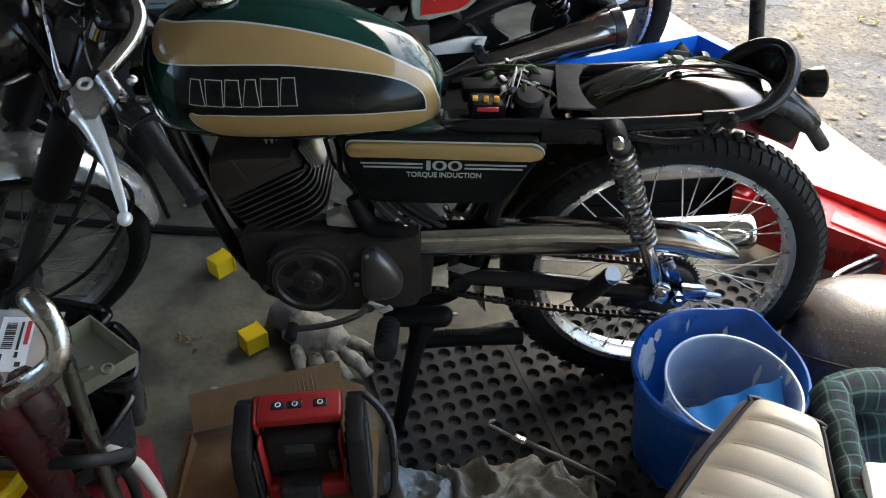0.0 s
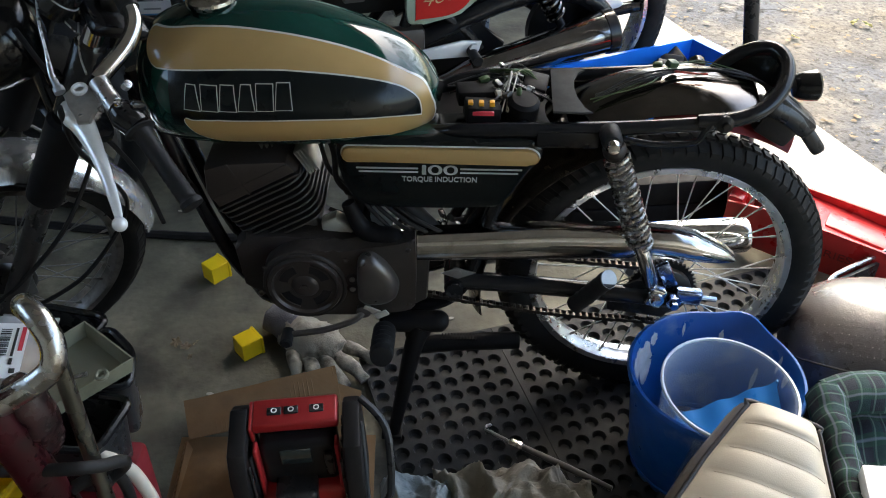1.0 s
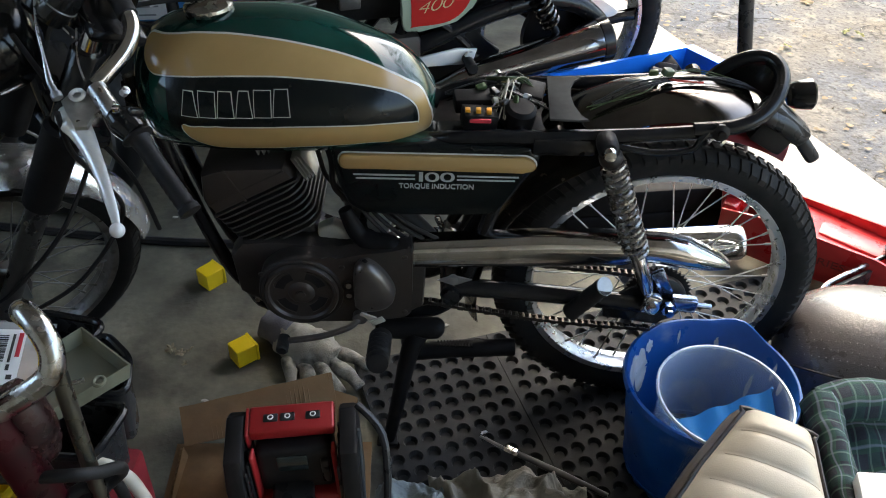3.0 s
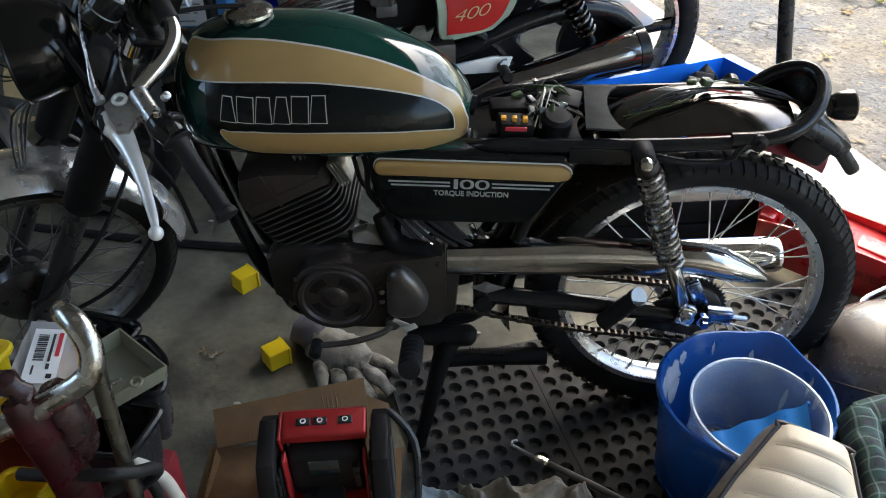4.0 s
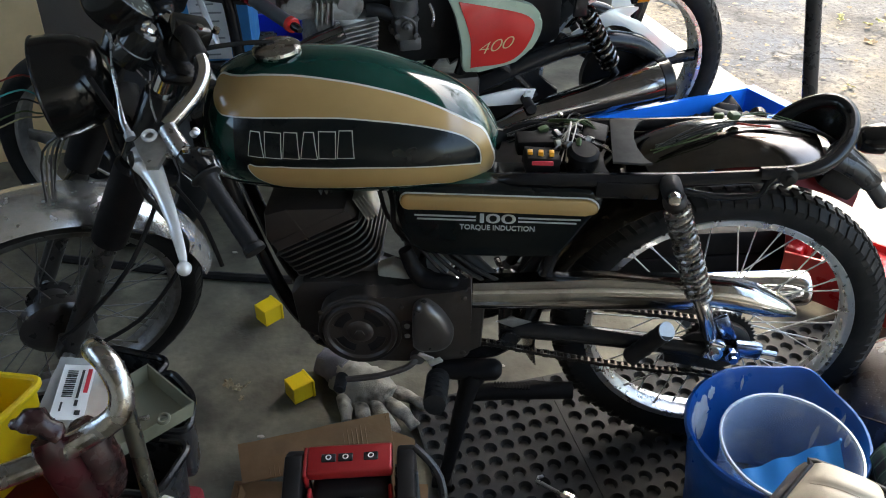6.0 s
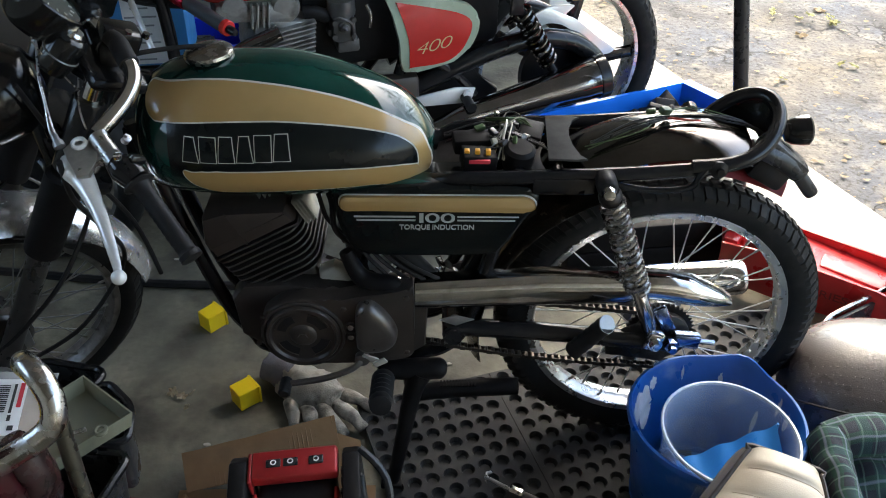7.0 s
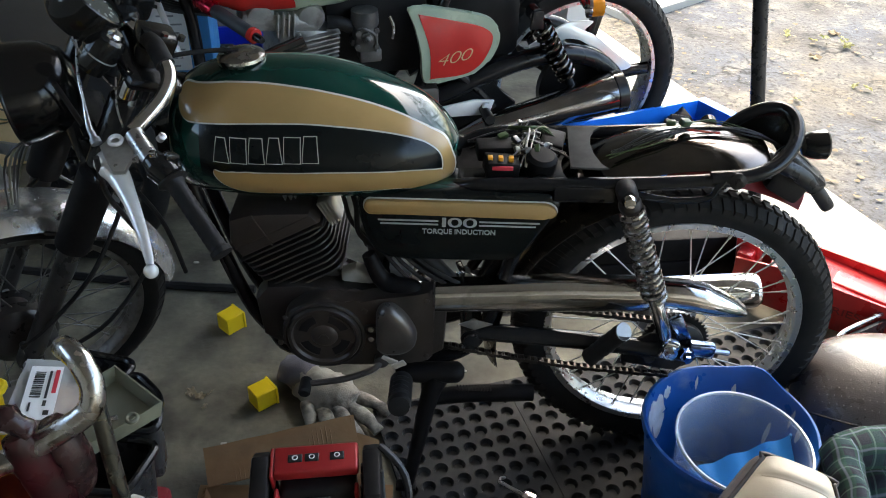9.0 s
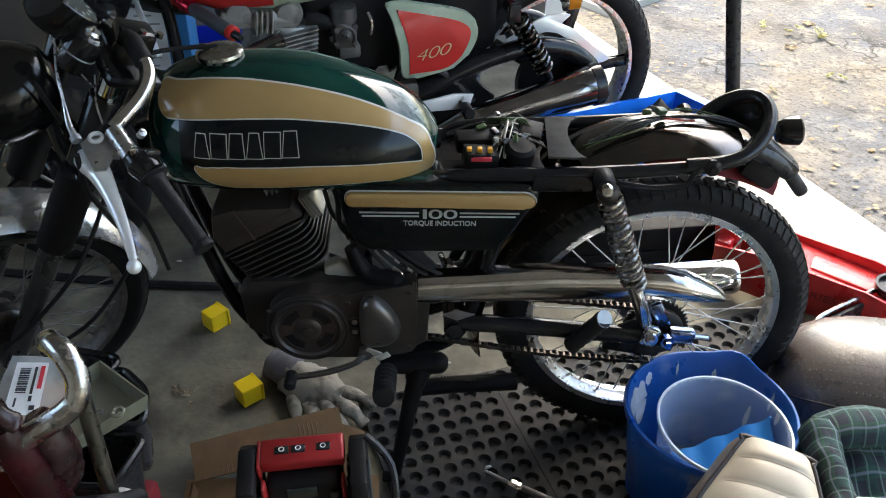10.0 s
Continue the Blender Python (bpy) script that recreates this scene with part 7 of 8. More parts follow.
part("brake_lever", bm, LEVER_ALLOY, bike2, "bright alloy hand lever")


# ---- floor jack, blue bin, things by the door ----
jack = thing("floor_jack", "red steel floor jack with a tall black handle", "floor jack", (1.0, 1.7, 0.0))
JD = Vector((1.0, -0.60, 0)).normalized()
JN = Vector((-JD.y, JD.x, 0))
J0 = Vector((0.80, 1.80, 0.0))


def J(a, n, z):
    return J0 + JD * a + JN * n + Vector((0, 0, z))


JF = Matrix.Identity(4)
JF.col[0], JF.col[1], JF.col[2] = (*JD, 0), (0, 0, 1, 0), (*(-JN), 0)
for n in (-0.075, 0.075):
    o = [(-0.06, 0.05), (-0.06, 0.14), (0.05, 0.15), (0.30, 0.135), (0.52, 0.085), (0.55, 0.05), (0.50, 0.03), (0.10, 0.025), (0.0, 0.03)]
    part("side_plate", slab(bmesh.new(), o, 0.007, Matrix.Translation(J(0, n, 0)) @ JF, 0.002), JACK_RED, jack)
words("lettering", "SERIES", surf("faded_lettering", (0.20, 0.012, 0.014), 0.4, 0, 0.1, 40), Matrix.Translation(J(0.20, -0.0832, 0.083)) @ JF, 0.028, jack, width=0.10)
bm = bmesh.new()
sheet(bm, lambda u, v: J(0.02 + 0.40 * u, -0.065 + 0.13 * v, 0.142 - 0.05 * u), 6, 2, 0.004)
part("top_plate", bm, JACK_RED, jack)
bm = bmesh.new()
m = Matrix.Identity(4)
m.col[0], m.col[1], m.col[2] = (*JD, 0), (*JN, 0), (0, 0, 1, 0)
m.translation = J(0.36, 0, 0.085)
rbox(bm, (0.40, 0.07, 0.05), m @ pose(0, 0, 0, 0, 6, 0), 0.01)
part("lift_arm", bm, JACK_RED, jack)
part("lift_pad", lathe(bmesh.new(), [(0.0, 0), (0.04, 0), (0.048, 0.012), (0.048, 0.026), (0.040, 0.026), (0.036, 0.016), (0, 0.016)], Matrix.Translation(J(0.36, -0.01, 0.110)), 24), FRAME, jack, "black round lift pad")
bm = bmesh.new()
m2 = m.copy()
m2.translation = J(-0.045, 0, 0.12)
rbox(bm, (0.06, 0.06, 0.16), m2 @ pose(0, 0, 0, 0, -8, 0), 0.012)
rbox(bm, (0.04, 0.13, 0.05), m2, 0.01)
part("handle_socket", bm, JACK_RED, jack, "red handle socket")
for a, n in ((-0.035, -0.105), (-0.035, 0.105), (0.50, -0.10), (0.50, 0.10)):
    part("wheel", lathe(bmesh.new(), [(0.0, -0.014), (0.030, -0.014), (0.033, -0.010), (0.033, 0.010), (0.030, 0.014), (0.0, 0.014)], along(J(a, n, 0.033), JN), 20), CASE, jack)
hb, ht = Vector((0.762, 1.82, 0.15)), Vector((0.575, 1.80, 1.05))
part("handle", sweep(bmesh.new(), [hb, hb.lerp(ht, 0.5), ht], 0.0165, 14, 2), PLASTIC, jack, "black foam covered handle")

bin_ = thing("parts_bin", "bright blue open plastic parts bin beside the threshold", "storage bin", (0.62, 2.50, 0.0))


def open_box(bm, cs, h, t, lean=0.02, floor_t=0.004):
    """An open container on four floor corners, walls leaning out a little."""
    c = sum((Vector(p) for p in cs), Vector()) / 4
    up = Vector((0, 0, h))

    def ring(g, z):
        return [c + (Vector(p) - c) * g + Vector((0, 0, z)) for p in cs]
    r = (Vector(cs[0]) - c).length
    return loft(bm, [ring(1 - lean, 0), ring(1.0, h - 0.012), ring(1.0 + 2.2 * t / r, h - 0.010), ring(1.0 + 2.2 * t / r, h), ring(1.0 - 1.0 * t / r, h), ring(1 - lean - t / r, floor_t)])


BINC = [(0.385, 2.128, 0), (0.868, 2.348, 0), (0.766, 2.490, 0), (0.283, 2.270, 0)]
part("body", open_box(bmesh.new(), BINC, 0.22, 0.011), BIN_BLUE, bin_)
# Dark lumps added because the bin's inside came out too bright.
oily = thing("bin_fill", "dark lumps added to darken the inside of the blue bin", "scrap parts", (0.57, 2.31, 0.004), "", "stuff")
bm = bmesh.new()
rs = random.Random(21)
for k in range(90):
    u_, v_ = rs.uniform(0.06, 0.94), rs.uniform(0.08, 0.92)
    p = Vector(BINC[0]).lerp(Vector(BINC[1]), u_).lerp(Vector(BINC[3]).lerp(Vector(BINC[2]), u_), v_)
    rbox(bm, (rs.uniform(0.03, 0.11), rs.uniform(0.02, 0.06), rs.uniform(0.02, 0.07)), Matrix.Translation((p.x, p.y, rs.uniform(0.08, 0.185))) @ pose(0, 0, 0, rs.uniform(-40, 40), rs.uniform(-40, 40), rs.uniform(0, 180)), 0.006)
part("heap", bm, RUBBER, oily)
# Black box added over the lit floor, for the darkness behind the wheel.
case = thing("dark_box", "black box added to fill the dark area behind the wheel", "tool case", (0.62, 1.98, 0.0))
cm_ = Matrix.Translation((0.545, 1.95, 0.055)) @ pose(0, 0, 0, 0, 0, 8)
part("lower_shell", rbox(bmesh.new(), (0.46, 0.25, 0.07), cm_ @ Matrix.Translation((0, 0, -0.02)), 0.008), BOOT, case)
part("lid", rbox(bmesh.new(), (0.46, 0.25, 0.07), cm_ @ Matrix.Translation((0, 0, 0.052)), 0.008), BOOT, case)
blk = thing("metal_tray", "black tray with a bright metal edge holding a metal cup", "tray", (1.03, 1.42, 0.0))
part("body", open_box(bmesh.new(), [(0.890, 1.475, 0), (1.13, 1.42, 0), (1.12, 1.63, 0), (0.915, 1.515, 0)], 0.105, 0.006), PLASTIC, blk)
bm = sweep(bmesh.new(), [(0.872, 1.486, 0.112), (0.880, 1.500, 0.114), (0.92, 1.530, 0.115), (1.09, 1.630, 0.115)], 0.006, 8, 3)
part("edge_bar", bm, OLDCHROME, blk)
cup = thing("metal_cup", "bright metal cup in the black tray", "cup", (1.03, 1.44, 0.004))
part("body", lathe(bmesh.new(), [(0.0, 0), (0.03, 0.0), (0.036, 0.10), (0.038, 0.10), (0.034, 0.098), (0.028, 0.004), (0.0, 0.004)], Matrix.Translation((1.03, 1.44, 0.006)), 24), CHROME, cup)

# ---- bucket with a cloudy pail ----
BX, BY = 0.502, 1.093
bucket = thing("bucket", "blue plastic bucket with a pouring lip and paint smears", "bucket", (BX, BY, 0.0))


def bucket_mesh():
    bm = bmesh.new()
    prof = [(0.118, 0.0), (0.122, 0.004), (0.150, 0.225), (0.157, 0.228), (0.159, 0.236), (0.156, 0.243), (0.151, 0.244), (0.146, 0.236), (0.118, 0.010), (0.0, 0.008)]
    seg = 64
    rings = []
    for r, h in prof:
        ring = []
        for k in range(seg):
            a = 2 * math.pi * k / seg
            d = (a - radians(58) + math.pi) % (2 * math.pi) - math.pi
            lip = math.exp(-(d / 0.24) ** 2) * max(0.0, (h - 0.10) / 0.14) ** 1.5 if r > 0 else 0
            rr = r + 0.018 * lip
            ring.append(bm.verts.new((BX + rr * math.cos(a), BY + rr * math.sin(a), h + 0.006 * lip)) if r > 0 else None)
        rings.append(ring)
    mid = bm.verts.new((BX, BY, prof[-1][1]))
    for a, b in zip(rings[:-2], rings[1:-1]):
        for k in range(seg):
            bm.faces.new((a[k], a[(k + 1) % seg], b[(k + 1) % seg], b[k]))
    for k in range(seg):
        bm.faces.new((rings[-2][k], rings[-2][(k + 1) % seg], mid))
    bm.faces.new(rings[0])
    return bm


part("body", bucket_mesh(), BUCKET_BLUE, bucket, smooth=50)
part("base_ring", fat_ring(bmesh.new(), Vector((BX, BY, 0.020)), (0, 0, 1), 0.122, 0.004, 48, 8), BUCKET_BLUE, bucket)
for ang, zz, ww, hh in ((70, 0.20, 0.10, 0.03), (20, 0.21, 0.09, 0.045), (150, 0.19, 0.45, 0.07), (138, 0.165, 0.50, 0.11), (160, 0.14, 0.60, 0.16), (172, 0.15, 0.55, 0.15), (198, 0.13, 0.45, 0.13), (215, 0.19, 0.12, 0.07), (128, 0.21, 0.20, 0.03), (8, 0.20, 0.16, 0.04), (100, 0.21, 0.06, 0.03), (35, 0.14, 0.12, 0.06)):
    def smear(u, v, a0=radians(ang), zz=zz, ww=ww, hh=hh):
        edge = 1 - abs(2 * u - 1) ** 2
        z = zz + hh * (v - 0.5) * (0.25 + 0.75 * edge) + 0.012 * noise.noise(Vector((u * 6, v * 3, ang)))
        r = 0.118 + 0.0285 * (min(z, 0.226) - 0.010) / 0.226 - 0.0012
        a = a0 + ww * (u - 0.5) * (0.6 + 0.4 * noise.noise(Vector((v * 5, ang, 1.0))))
        return Vector((BX + r * math.cos(a), BY + r * math.sin(a), z))
    part("paint_smear", sheet(bmesh.new(), smear, 16, 8), surf("dried_white_paint", (0.55, 0.57, 0.60), 0.7, 0, 0.2, 40), bucket)
pail = thing("pail", "cloudy translucent plastic pail inside the blue bucket", "pail", (0.507, 1.045, 0.06))
pm_ = Matrix.Translation((0.501, 1.047, 0.075)) @ pose(0, 0, 0, 2, 3, 0)
part("body", lathe(bmesh.new(), [(0.0, 0.0), (0.092, 0.0), (0.095, 0.004), (0.112, 0.165), (0.118, 0.168), (0.120, 0.176), (0.116, 0.180), (0.111, 0.178), (0.109, 0.165), (0.092, 0.006), (0.0, 0.006)], pm_, 56), PAIL, pail, smooth=50)
part("rim", lathe(bmesh.new(), [(0.1165, 0.1765), (0.1205, 0.1770), (0.1212, 0.180), (0.1195, 0.1825), (0.1160, 0.1820)], pm_, 56, True), surf("frosted_rim", (0.62, 0.72, 0.82), 0.3, 0, 0.05, 20), pail)
sh_ = thing("plastic_scrap", "torn light blue plastic sheet in the pail", "plastic scrap", (0.50, 1.02, 0.09))
p0, p1 = Vector((0.432, 1.050, 0.168)), Vector((0.604, 1.076, 0.238))
part("body", sheet(bmesh.new(), lambda u, v: p0.lerp(p1, u) + Vector((0.012 * v, -0.075 * v, -0.060 * v * (0.35 + 0.65 * u))) + Vector((0, 0, 0.004 * math.sin(19 * u) * (1 - v))), 24, 6, 0.002), SHARD, sh_)
part("hook", rbox(bmesh.new(), (0.004, 0.006, 0.022), Matrix.Translation((0.606, 1.075, 0.230)), 0.001), SHARD, sh_)
cl_ = thing("bolt", "small dark bolts lying in the cloudy pail", "bolt", (0.45, 1.06, 0.082))
bm = bmesh.new()
rod(bm, (0.43, 1.05, 0.092), (0.47, 1.065, 0.094), 0.005, 8)
rod(bm, (0.44, 1.075, 0.092), (0.475, 1.085, 0.092), 0.004, 8)
part("shaft", bm, CASE, cl_)

# ---- cream seat ----
seat = thing("saddle", "cream ribbed vinyl motorcycle seat with dark piping", "seat", (0.50, 0.80, 0.0))
S_TIP = Vector((0.560, 0.942, 0.308))
S_V = Vector((-0.33, -0.80, -0.34)).normalized()      # down the length
S_U = Vector((1.0, -0.22, -0.14)).normalized()
S_U = (S_U - S_V * S_U.dot(S_V)).normalized()
S_N = S_U.cross(-S_V).normalized()
S_LEN = 0.42


def seat_half(v):
    """Left and right half widths along the seat, v metres from the tip."""
    l = float(np.interp(v, [0, 0.02, 0.06, 0.12, 0.20, 0.30, 0.45], [0.050, 0.060, 0.076, 0.100, 0.125, 0.140, 0.140]))
    r = float(np.interp(v, [0, 0.02, 0.06, 0.12, 0.20, 0.30, 0.45], [0.052, 0.062, 0.078, 0.104, 0.132, 0.145, 0.145]))
    return l, r


def seat_top(u, v, g=1.0):
    d = S_LEN * v
    l, r = seat_half(d)
    s = -l + (l + r) * u
    k = (2 * u - 1)
    ph = (d % 0.047) / 0.047
    rib = 0.0055 * (math.sin(math.pi * ph) ** 0.6) * (1 - abs(k) ** 6)
    z = 0.040 * (1 - abs(k) ** 3.0) + rib
    return S_TIP + S_V * d + S_U * s * g + S_N * (z * min(1.0, 0.3 + d / 0.05))


bm = bmesh.new()
sheet(bm, lambda u, v: seat_top(u, v), 24, 90)
part("cushion", bm, VINYL, seat, smooth=80)


def seat_edge(d, side, off, drop):
    l, r = seat_half(d)
    s = -l - off if side < 0 else r + off
    return S_TIP + S_V * d + S_U * s + S_N * drop


ds = [0.0, 0.01, 0.02, 0.04, 0.06, 0.09, 0.12, 0.16, 0.20, 0.26, 0.32, 0.42]
edge = [seat_edge(d, -1, 0.003, 0.0) for d in reversed(ds)] + [seat_edge(d, 1, 0.003, 0.0) for d in ds]
part("piping", sweep(bmesh.new(), edge, 0.0042, 8, 3), PIPING, seat, "dark piping")
bm = bmesh.new()
rows_ = []
for drop, off in ((0.0, 0.001), (-0.02, 0.012), (-0.05, 0.014), (-0.07, 0.0)):
    rows_.append([seat_edge(d, -1, off, drop) for d in reversed(ds)] + [seat_edge(d, 1, off, drop) for d in ds])
loft(bm, rows_, False, False)
part("skirt", bm, surf("brown_vinyl", (0.16, 0.13, 0.10), 0.5, 0, 0.15, 8, bump=0.2), seat, "dull brown side skirt", smooth=60)
for k in range(1, 9):
    pts = [seat_top(u / 12, k * 0.047 / S_LEN) + S_N * 0.0012 for u in range(1, 12)]
    bm = bmesh.new()
    for i in range(44):
        q = 10 * (i + 0.2) / 44
        q2 = 10 * (i + 0.75) / 44
        a_, b_ = pts[int(q)].lerp(pts[int(q) + 1], q % 1), pts[int(min(q2, 9.99))].lerp(pts[int(min(q2, 9.99)) + 1], q2 % 1)
        rod(bm, a_, b_, 0.0007, 4)
    part("stitching", bm, surf("tan_thread", (0.22, 0.17, 0.12), 0.8), seat)

# ---- grey seat behind the bucket ----
gseat = thing("saddle", "grey-brown perforated vinyl motorcycle seat lying on its side", "seat", (1.03, 1.165, 0.0))
GC = Vector((0.972, 1.195, 0.118))


def gs(u, v, lift=0.0):
    a = math.pi * (1.12 * v - 0.06)
    x = -0.30 + 0.60 * u
    taper = math.sqrt(max(0.0, 1 - (abs(2 * u - 1)) ** 3.2))
    r1, r2 = (0.185 + lift) * (0.25 + 0.75 * taper), (0.185 + lift) * (0.25 + 0.75 * taper)
    ax_ = Vector((0.955, -0.295, 0))
    n_ = Vector((-0.295, -0.955, 0))
    return GC + ax_ * x + n_ * r1 * math.cos(a) + Vector((0, 0, r2 * math.sin(a)))


part("cushion", sheet(bmesh.new(), gs, 40, 28), GREYVINYL, gseat, smooth=80)
part("seam", sweep(bmesh.new(), [gs(0.03 + 0.94 * k / 30, 0.235, 0.0015) for k in range(31)], 0.0022, 6, 1), STITCH, gseat)
bm = bmesh.new()
for k in range(46):
    for q in range(4):
        c = gs(0.06 + 0.88 * (k + 0.5 * (q % 2)) / 46, 0.290 + 0.030 * q, 0.0006)
        lathe(bm, [(0.0, 0.0), (0.0015, 0.0), (0.0012, 0.0007), (0.0, 0.0009)], along(c, c - GC), 6)
part("perforation", bm, surf("pale_dots", (0.20, 0.18, 0.17), 0.5), gseat)

# ---- plaid jacket ----
def plaid():
    m = surf("plaid_flannel", (0.014, 0.017, 0.026), 0.95, 0, 0.2, 30, bump=0.5, bscale=600)
    nt = m.node_tree
    b = nt.nodes["Principled BSDF"]
    old = b.inputs["Base Color"].links[0].from_socket
    uv = nt.nodes.new("ShaderNodeUVMap")
    sep = nt.nodes.new("ShaderNodeSeparateXYZ")
    nt.links.new(uv.outputs["UV"], sep.inputs[0])
    for axis, per, col, lo in (("X", 20.0, (0.012, 0.050, 0.045), 0.1), ("Y", 20.0, (0.014, 0.060, 0.036), 0.1), ("X", 40.0, (0.10, 0.16, 0.13), 0.86), ("Y", 20.0, (0.16, 0.18, 0.24), 0.90)):
        mu = nt.nodes.new("ShaderNodeMath")
        mu.operation, mu.inputs[1].default_value = "MULTIPLY", per * 2 * math.pi / 2
        si = nt.nodes.new("ShaderNodeMath")
        si.operation = "SINE"
        gt = nt.nodes.new("ShaderNodeMapRange")
        gt.inputs["From Min"].default_value, gt.inputs["From Max"].default_value, gt.inputs["To Max"].default_value = lo, lo + 0.10, 0.55
        mx = nt.nodes.new("ShaderNodeMix")
        mx.data_type = "RGBA"
        mx.inputs[7].default_value = (*col, 1)
        nt.links.new(sep.outputs[axis], mu.inputs[0])
        nt.links.new(mu.outputs[0], si.inputs[0])
        nt.links.new(si.outputs[0], gt.inputs["Value"])
        nt.links.new(gt.outputs["Result"], mx.inputs[0])
        nt.links.new(old, mx.inputs[6])
        old = mx.outputs[2]
    nt.links.new(old, b.inputs["Base Color"])
    return m


PLAID = plaid()


def cloth(name, fn, nu, nv, material, parent, label="", su=1.0, sv=1.0):
    bm = bmesh.new()
    uvl = bm.loops.layers.uv.new("UVMap")
    g = [[bm.verts.new(fn(i / nu, j / nv)) for j in range(nv + 1)] for i in range(nu + 1)]
    for i in range(nu):
        for j in range(nv):
            f = bm.faces.new((g[i][j], g[i + 1][j], g[i + 1][j + 1], g[i][j + 1]))
            for l, (a, b) in zip(f.loops, ((i, j), (i + 1, j), (i + 1, j + 1), (i, j + 1))):
                l[uvl].uv = (su * a / nu, sv * b / nv)
    return part(name, bm, material, parent, label, smooth=180)


jacket = thing("jacket", "dark navy and green plaid flannel jacket heaped beside the seat", "jacket", (0.75, 0.90, 0.0))


def jk1(u, v):
    a = math.pi * (-0.10 + 1.15 * v)
    c = Vector((0.668 + 0.50 * u, 1.030 - 0.02 * u + 0.012 * math.sin(5 * u), 0.245 + 0.012 * math.sin(9 * u)))
    r = 0.030 + 0.006 * math.sin(11 * u)
    p = c + Vector((0, r * math.cos(a) * 1.1, r * math.sin(a)))
    return p + Vector((0.006 * noise.noise(p * 20), 0.004 * noise.noise(p * 33), 0.010 * noise.noise(p * 18)))


def jk2(u, v):
    a = math.pi * (-0.15 + 1.2 * v)
    c = Vector((0.672 - 0.030 * u + 0.008 * math.sin(4 * u), 1.035 - 0.42 * u, 0.245 - 0.05 * u))
    r = 0.027 + 0.005 * math.sin(7 * u + 1)
    p = c + Vector((-r * math.cos(a), 0, r * math.sin(a) * 1.15))
    return p + Vector((0.006 * noise.noise(p * 26), 0, 0.012 * noise.noise(p * 22) + 0.004 * noise.noise(p * 55)))


def jk3(u, v):
    p = Vector((0.67 + 0.50 * u, 1.03 - 0.48 * v, 0.185 - 0.02 * v))
    return p + Vector((0, 0, 0.05 * noise.noise(p * 7) + 0.015 * noise.noise(p * 22) - 0.04 * math.sin(math.pi * min(1, 1.4 * u)) * math.sin(math.pi * min(1.0, 1.5 * v))))


cloth("collar", jk1, 44, 16, PLAID, jacket, su=1.1, sv=0.32)
cloth("sleeve", jk2, 60, 16, PLAID, jacket, su=1.1, sv=0.32)
cloth("back_panel", jk3, 40, 40, PLAID, jacket, su=1.2, sv=1.2)
bx = thing("storage_crate", "black plastic crate under the jacket", "crate", (0.85, 0.80, 0.0))
part("body", open_box(bmesh.new(), [(0.63, 0.55, 0), (1.15, 0.55, 0), (1.15, 1.02, 0), (0.66, 1.0, 0)], 0.17, 0.006), PLASTIC, bx)
pk = thing("white_carton", "white paper carton among the cloth", "carton", (0.70, 0.80, 0.24))
part("body", rbox(bmesh.new(), (0.14, 0.09, 0.035), Matrix.Translation((0.735, 0.815, 0.262)) @ pose(0, 0, 0, 8, -6, -8), 0.003), PAPER, pk)

# ---- radio on a cardboard box ----
box = thing("cardboard_box", "brown corrugated cardboard box with a loose flap", "cardboard box", (-0.28, 0.86, 0.0))
bm = bmesh.new()
open_box(bm, [(-0.400, 0.70, 0), (-0.10, 0.72, 0), (-0.12, 0.93, 0), (-0.405, 0.915, 0)], 0.235, 0.004, 0.01)
part("carton", bm, CARD, box)
part("lid", rbox(bmesh.new(), (0.318, 0.232, 0.004), Matrix.Translation((-0.254, 0.818, 0.2375)) @ pose(0, 0, 0, 0, 0, 2), 0), CARD, box)


def flap(name, a, b, c, d, n=34):
    """A corrugated flap: two papers with a wavy core seen at its cut edge."""
    a, b, c, d = (Vector(p) for p in (a, b, c, d))
    nr = (b - a).cross(d - a).normalized() * 0.0042
    bm = bmesh.new()

    def at(u, v):
        return a.lerp(b, u).lerp(d.lerp(c, u), v)
    for off in (nr * 0, nr):
        sheet(bm, lambda u, v: at(u, v) + off + Vector((0, 0, 0.003 * noise.noise(at(u, v) * 18))), 10, 6, 0.0007)
    sheet(bm, lambda u, v: at(u, v * 0.98) + nr * (0.5 + 0.45 * math.sin(u * n * 2 * math.pi)), n * 6, 1, 0.0004)
    return part(name, bm, CARD, box, smooth=40)


flap("flap", (-0.395, 0.905, 0.262), (-0.155, 0.962, 0.290), (-0.170, 1.020, 0.318), (-0.412, 0.960, 0.290))
flap("flap", (-0.165, 0.925, 0.245), (-0.115, 0.925, 0.250), (-0.125, 0.99, 0.290), (-0.170, 1.0, 0.300), 8)
flap("flap", (-0.398, 0.74, 0.235), (-0.399, 0.905, 0.262), (-0.375, 0.900, 0.150), (-0.372, 0.75, 0.140), 16)

radio = thing("work_light", "red and black cordless work light with three buttons and end bumpers", "work light", (-0.21, 0.80, 0.235))
RM = Matrix.Translation((-0.196, 0.826, 0.240)) @ pose(0, 0, 0, 0, -3, 5) @ Matrix.Diagonal((0.88, 0.92, 0.92, 1))


def rpart(name, size, at, mat, bev=0.006, turn=(0, 0, 0), label="", par=None):
    return part(name, rbox(bmesh.new(), size, RM @ Matrix.Translation(at) @ pose(0, 0, 0, *turn), bev, 3), mat, par or radio, label)


top = rpart("top_housing", (0.142, 0.050, 0.024), (0.0, 0.030, 0.166), RADIO_RED, 0.005, (8, 0, 0), "red control panel")
rpart("lower_housing", (0.142, 0.085, 0.040), (0, 0.010, 0.028), RADIO_RED, 0.01)
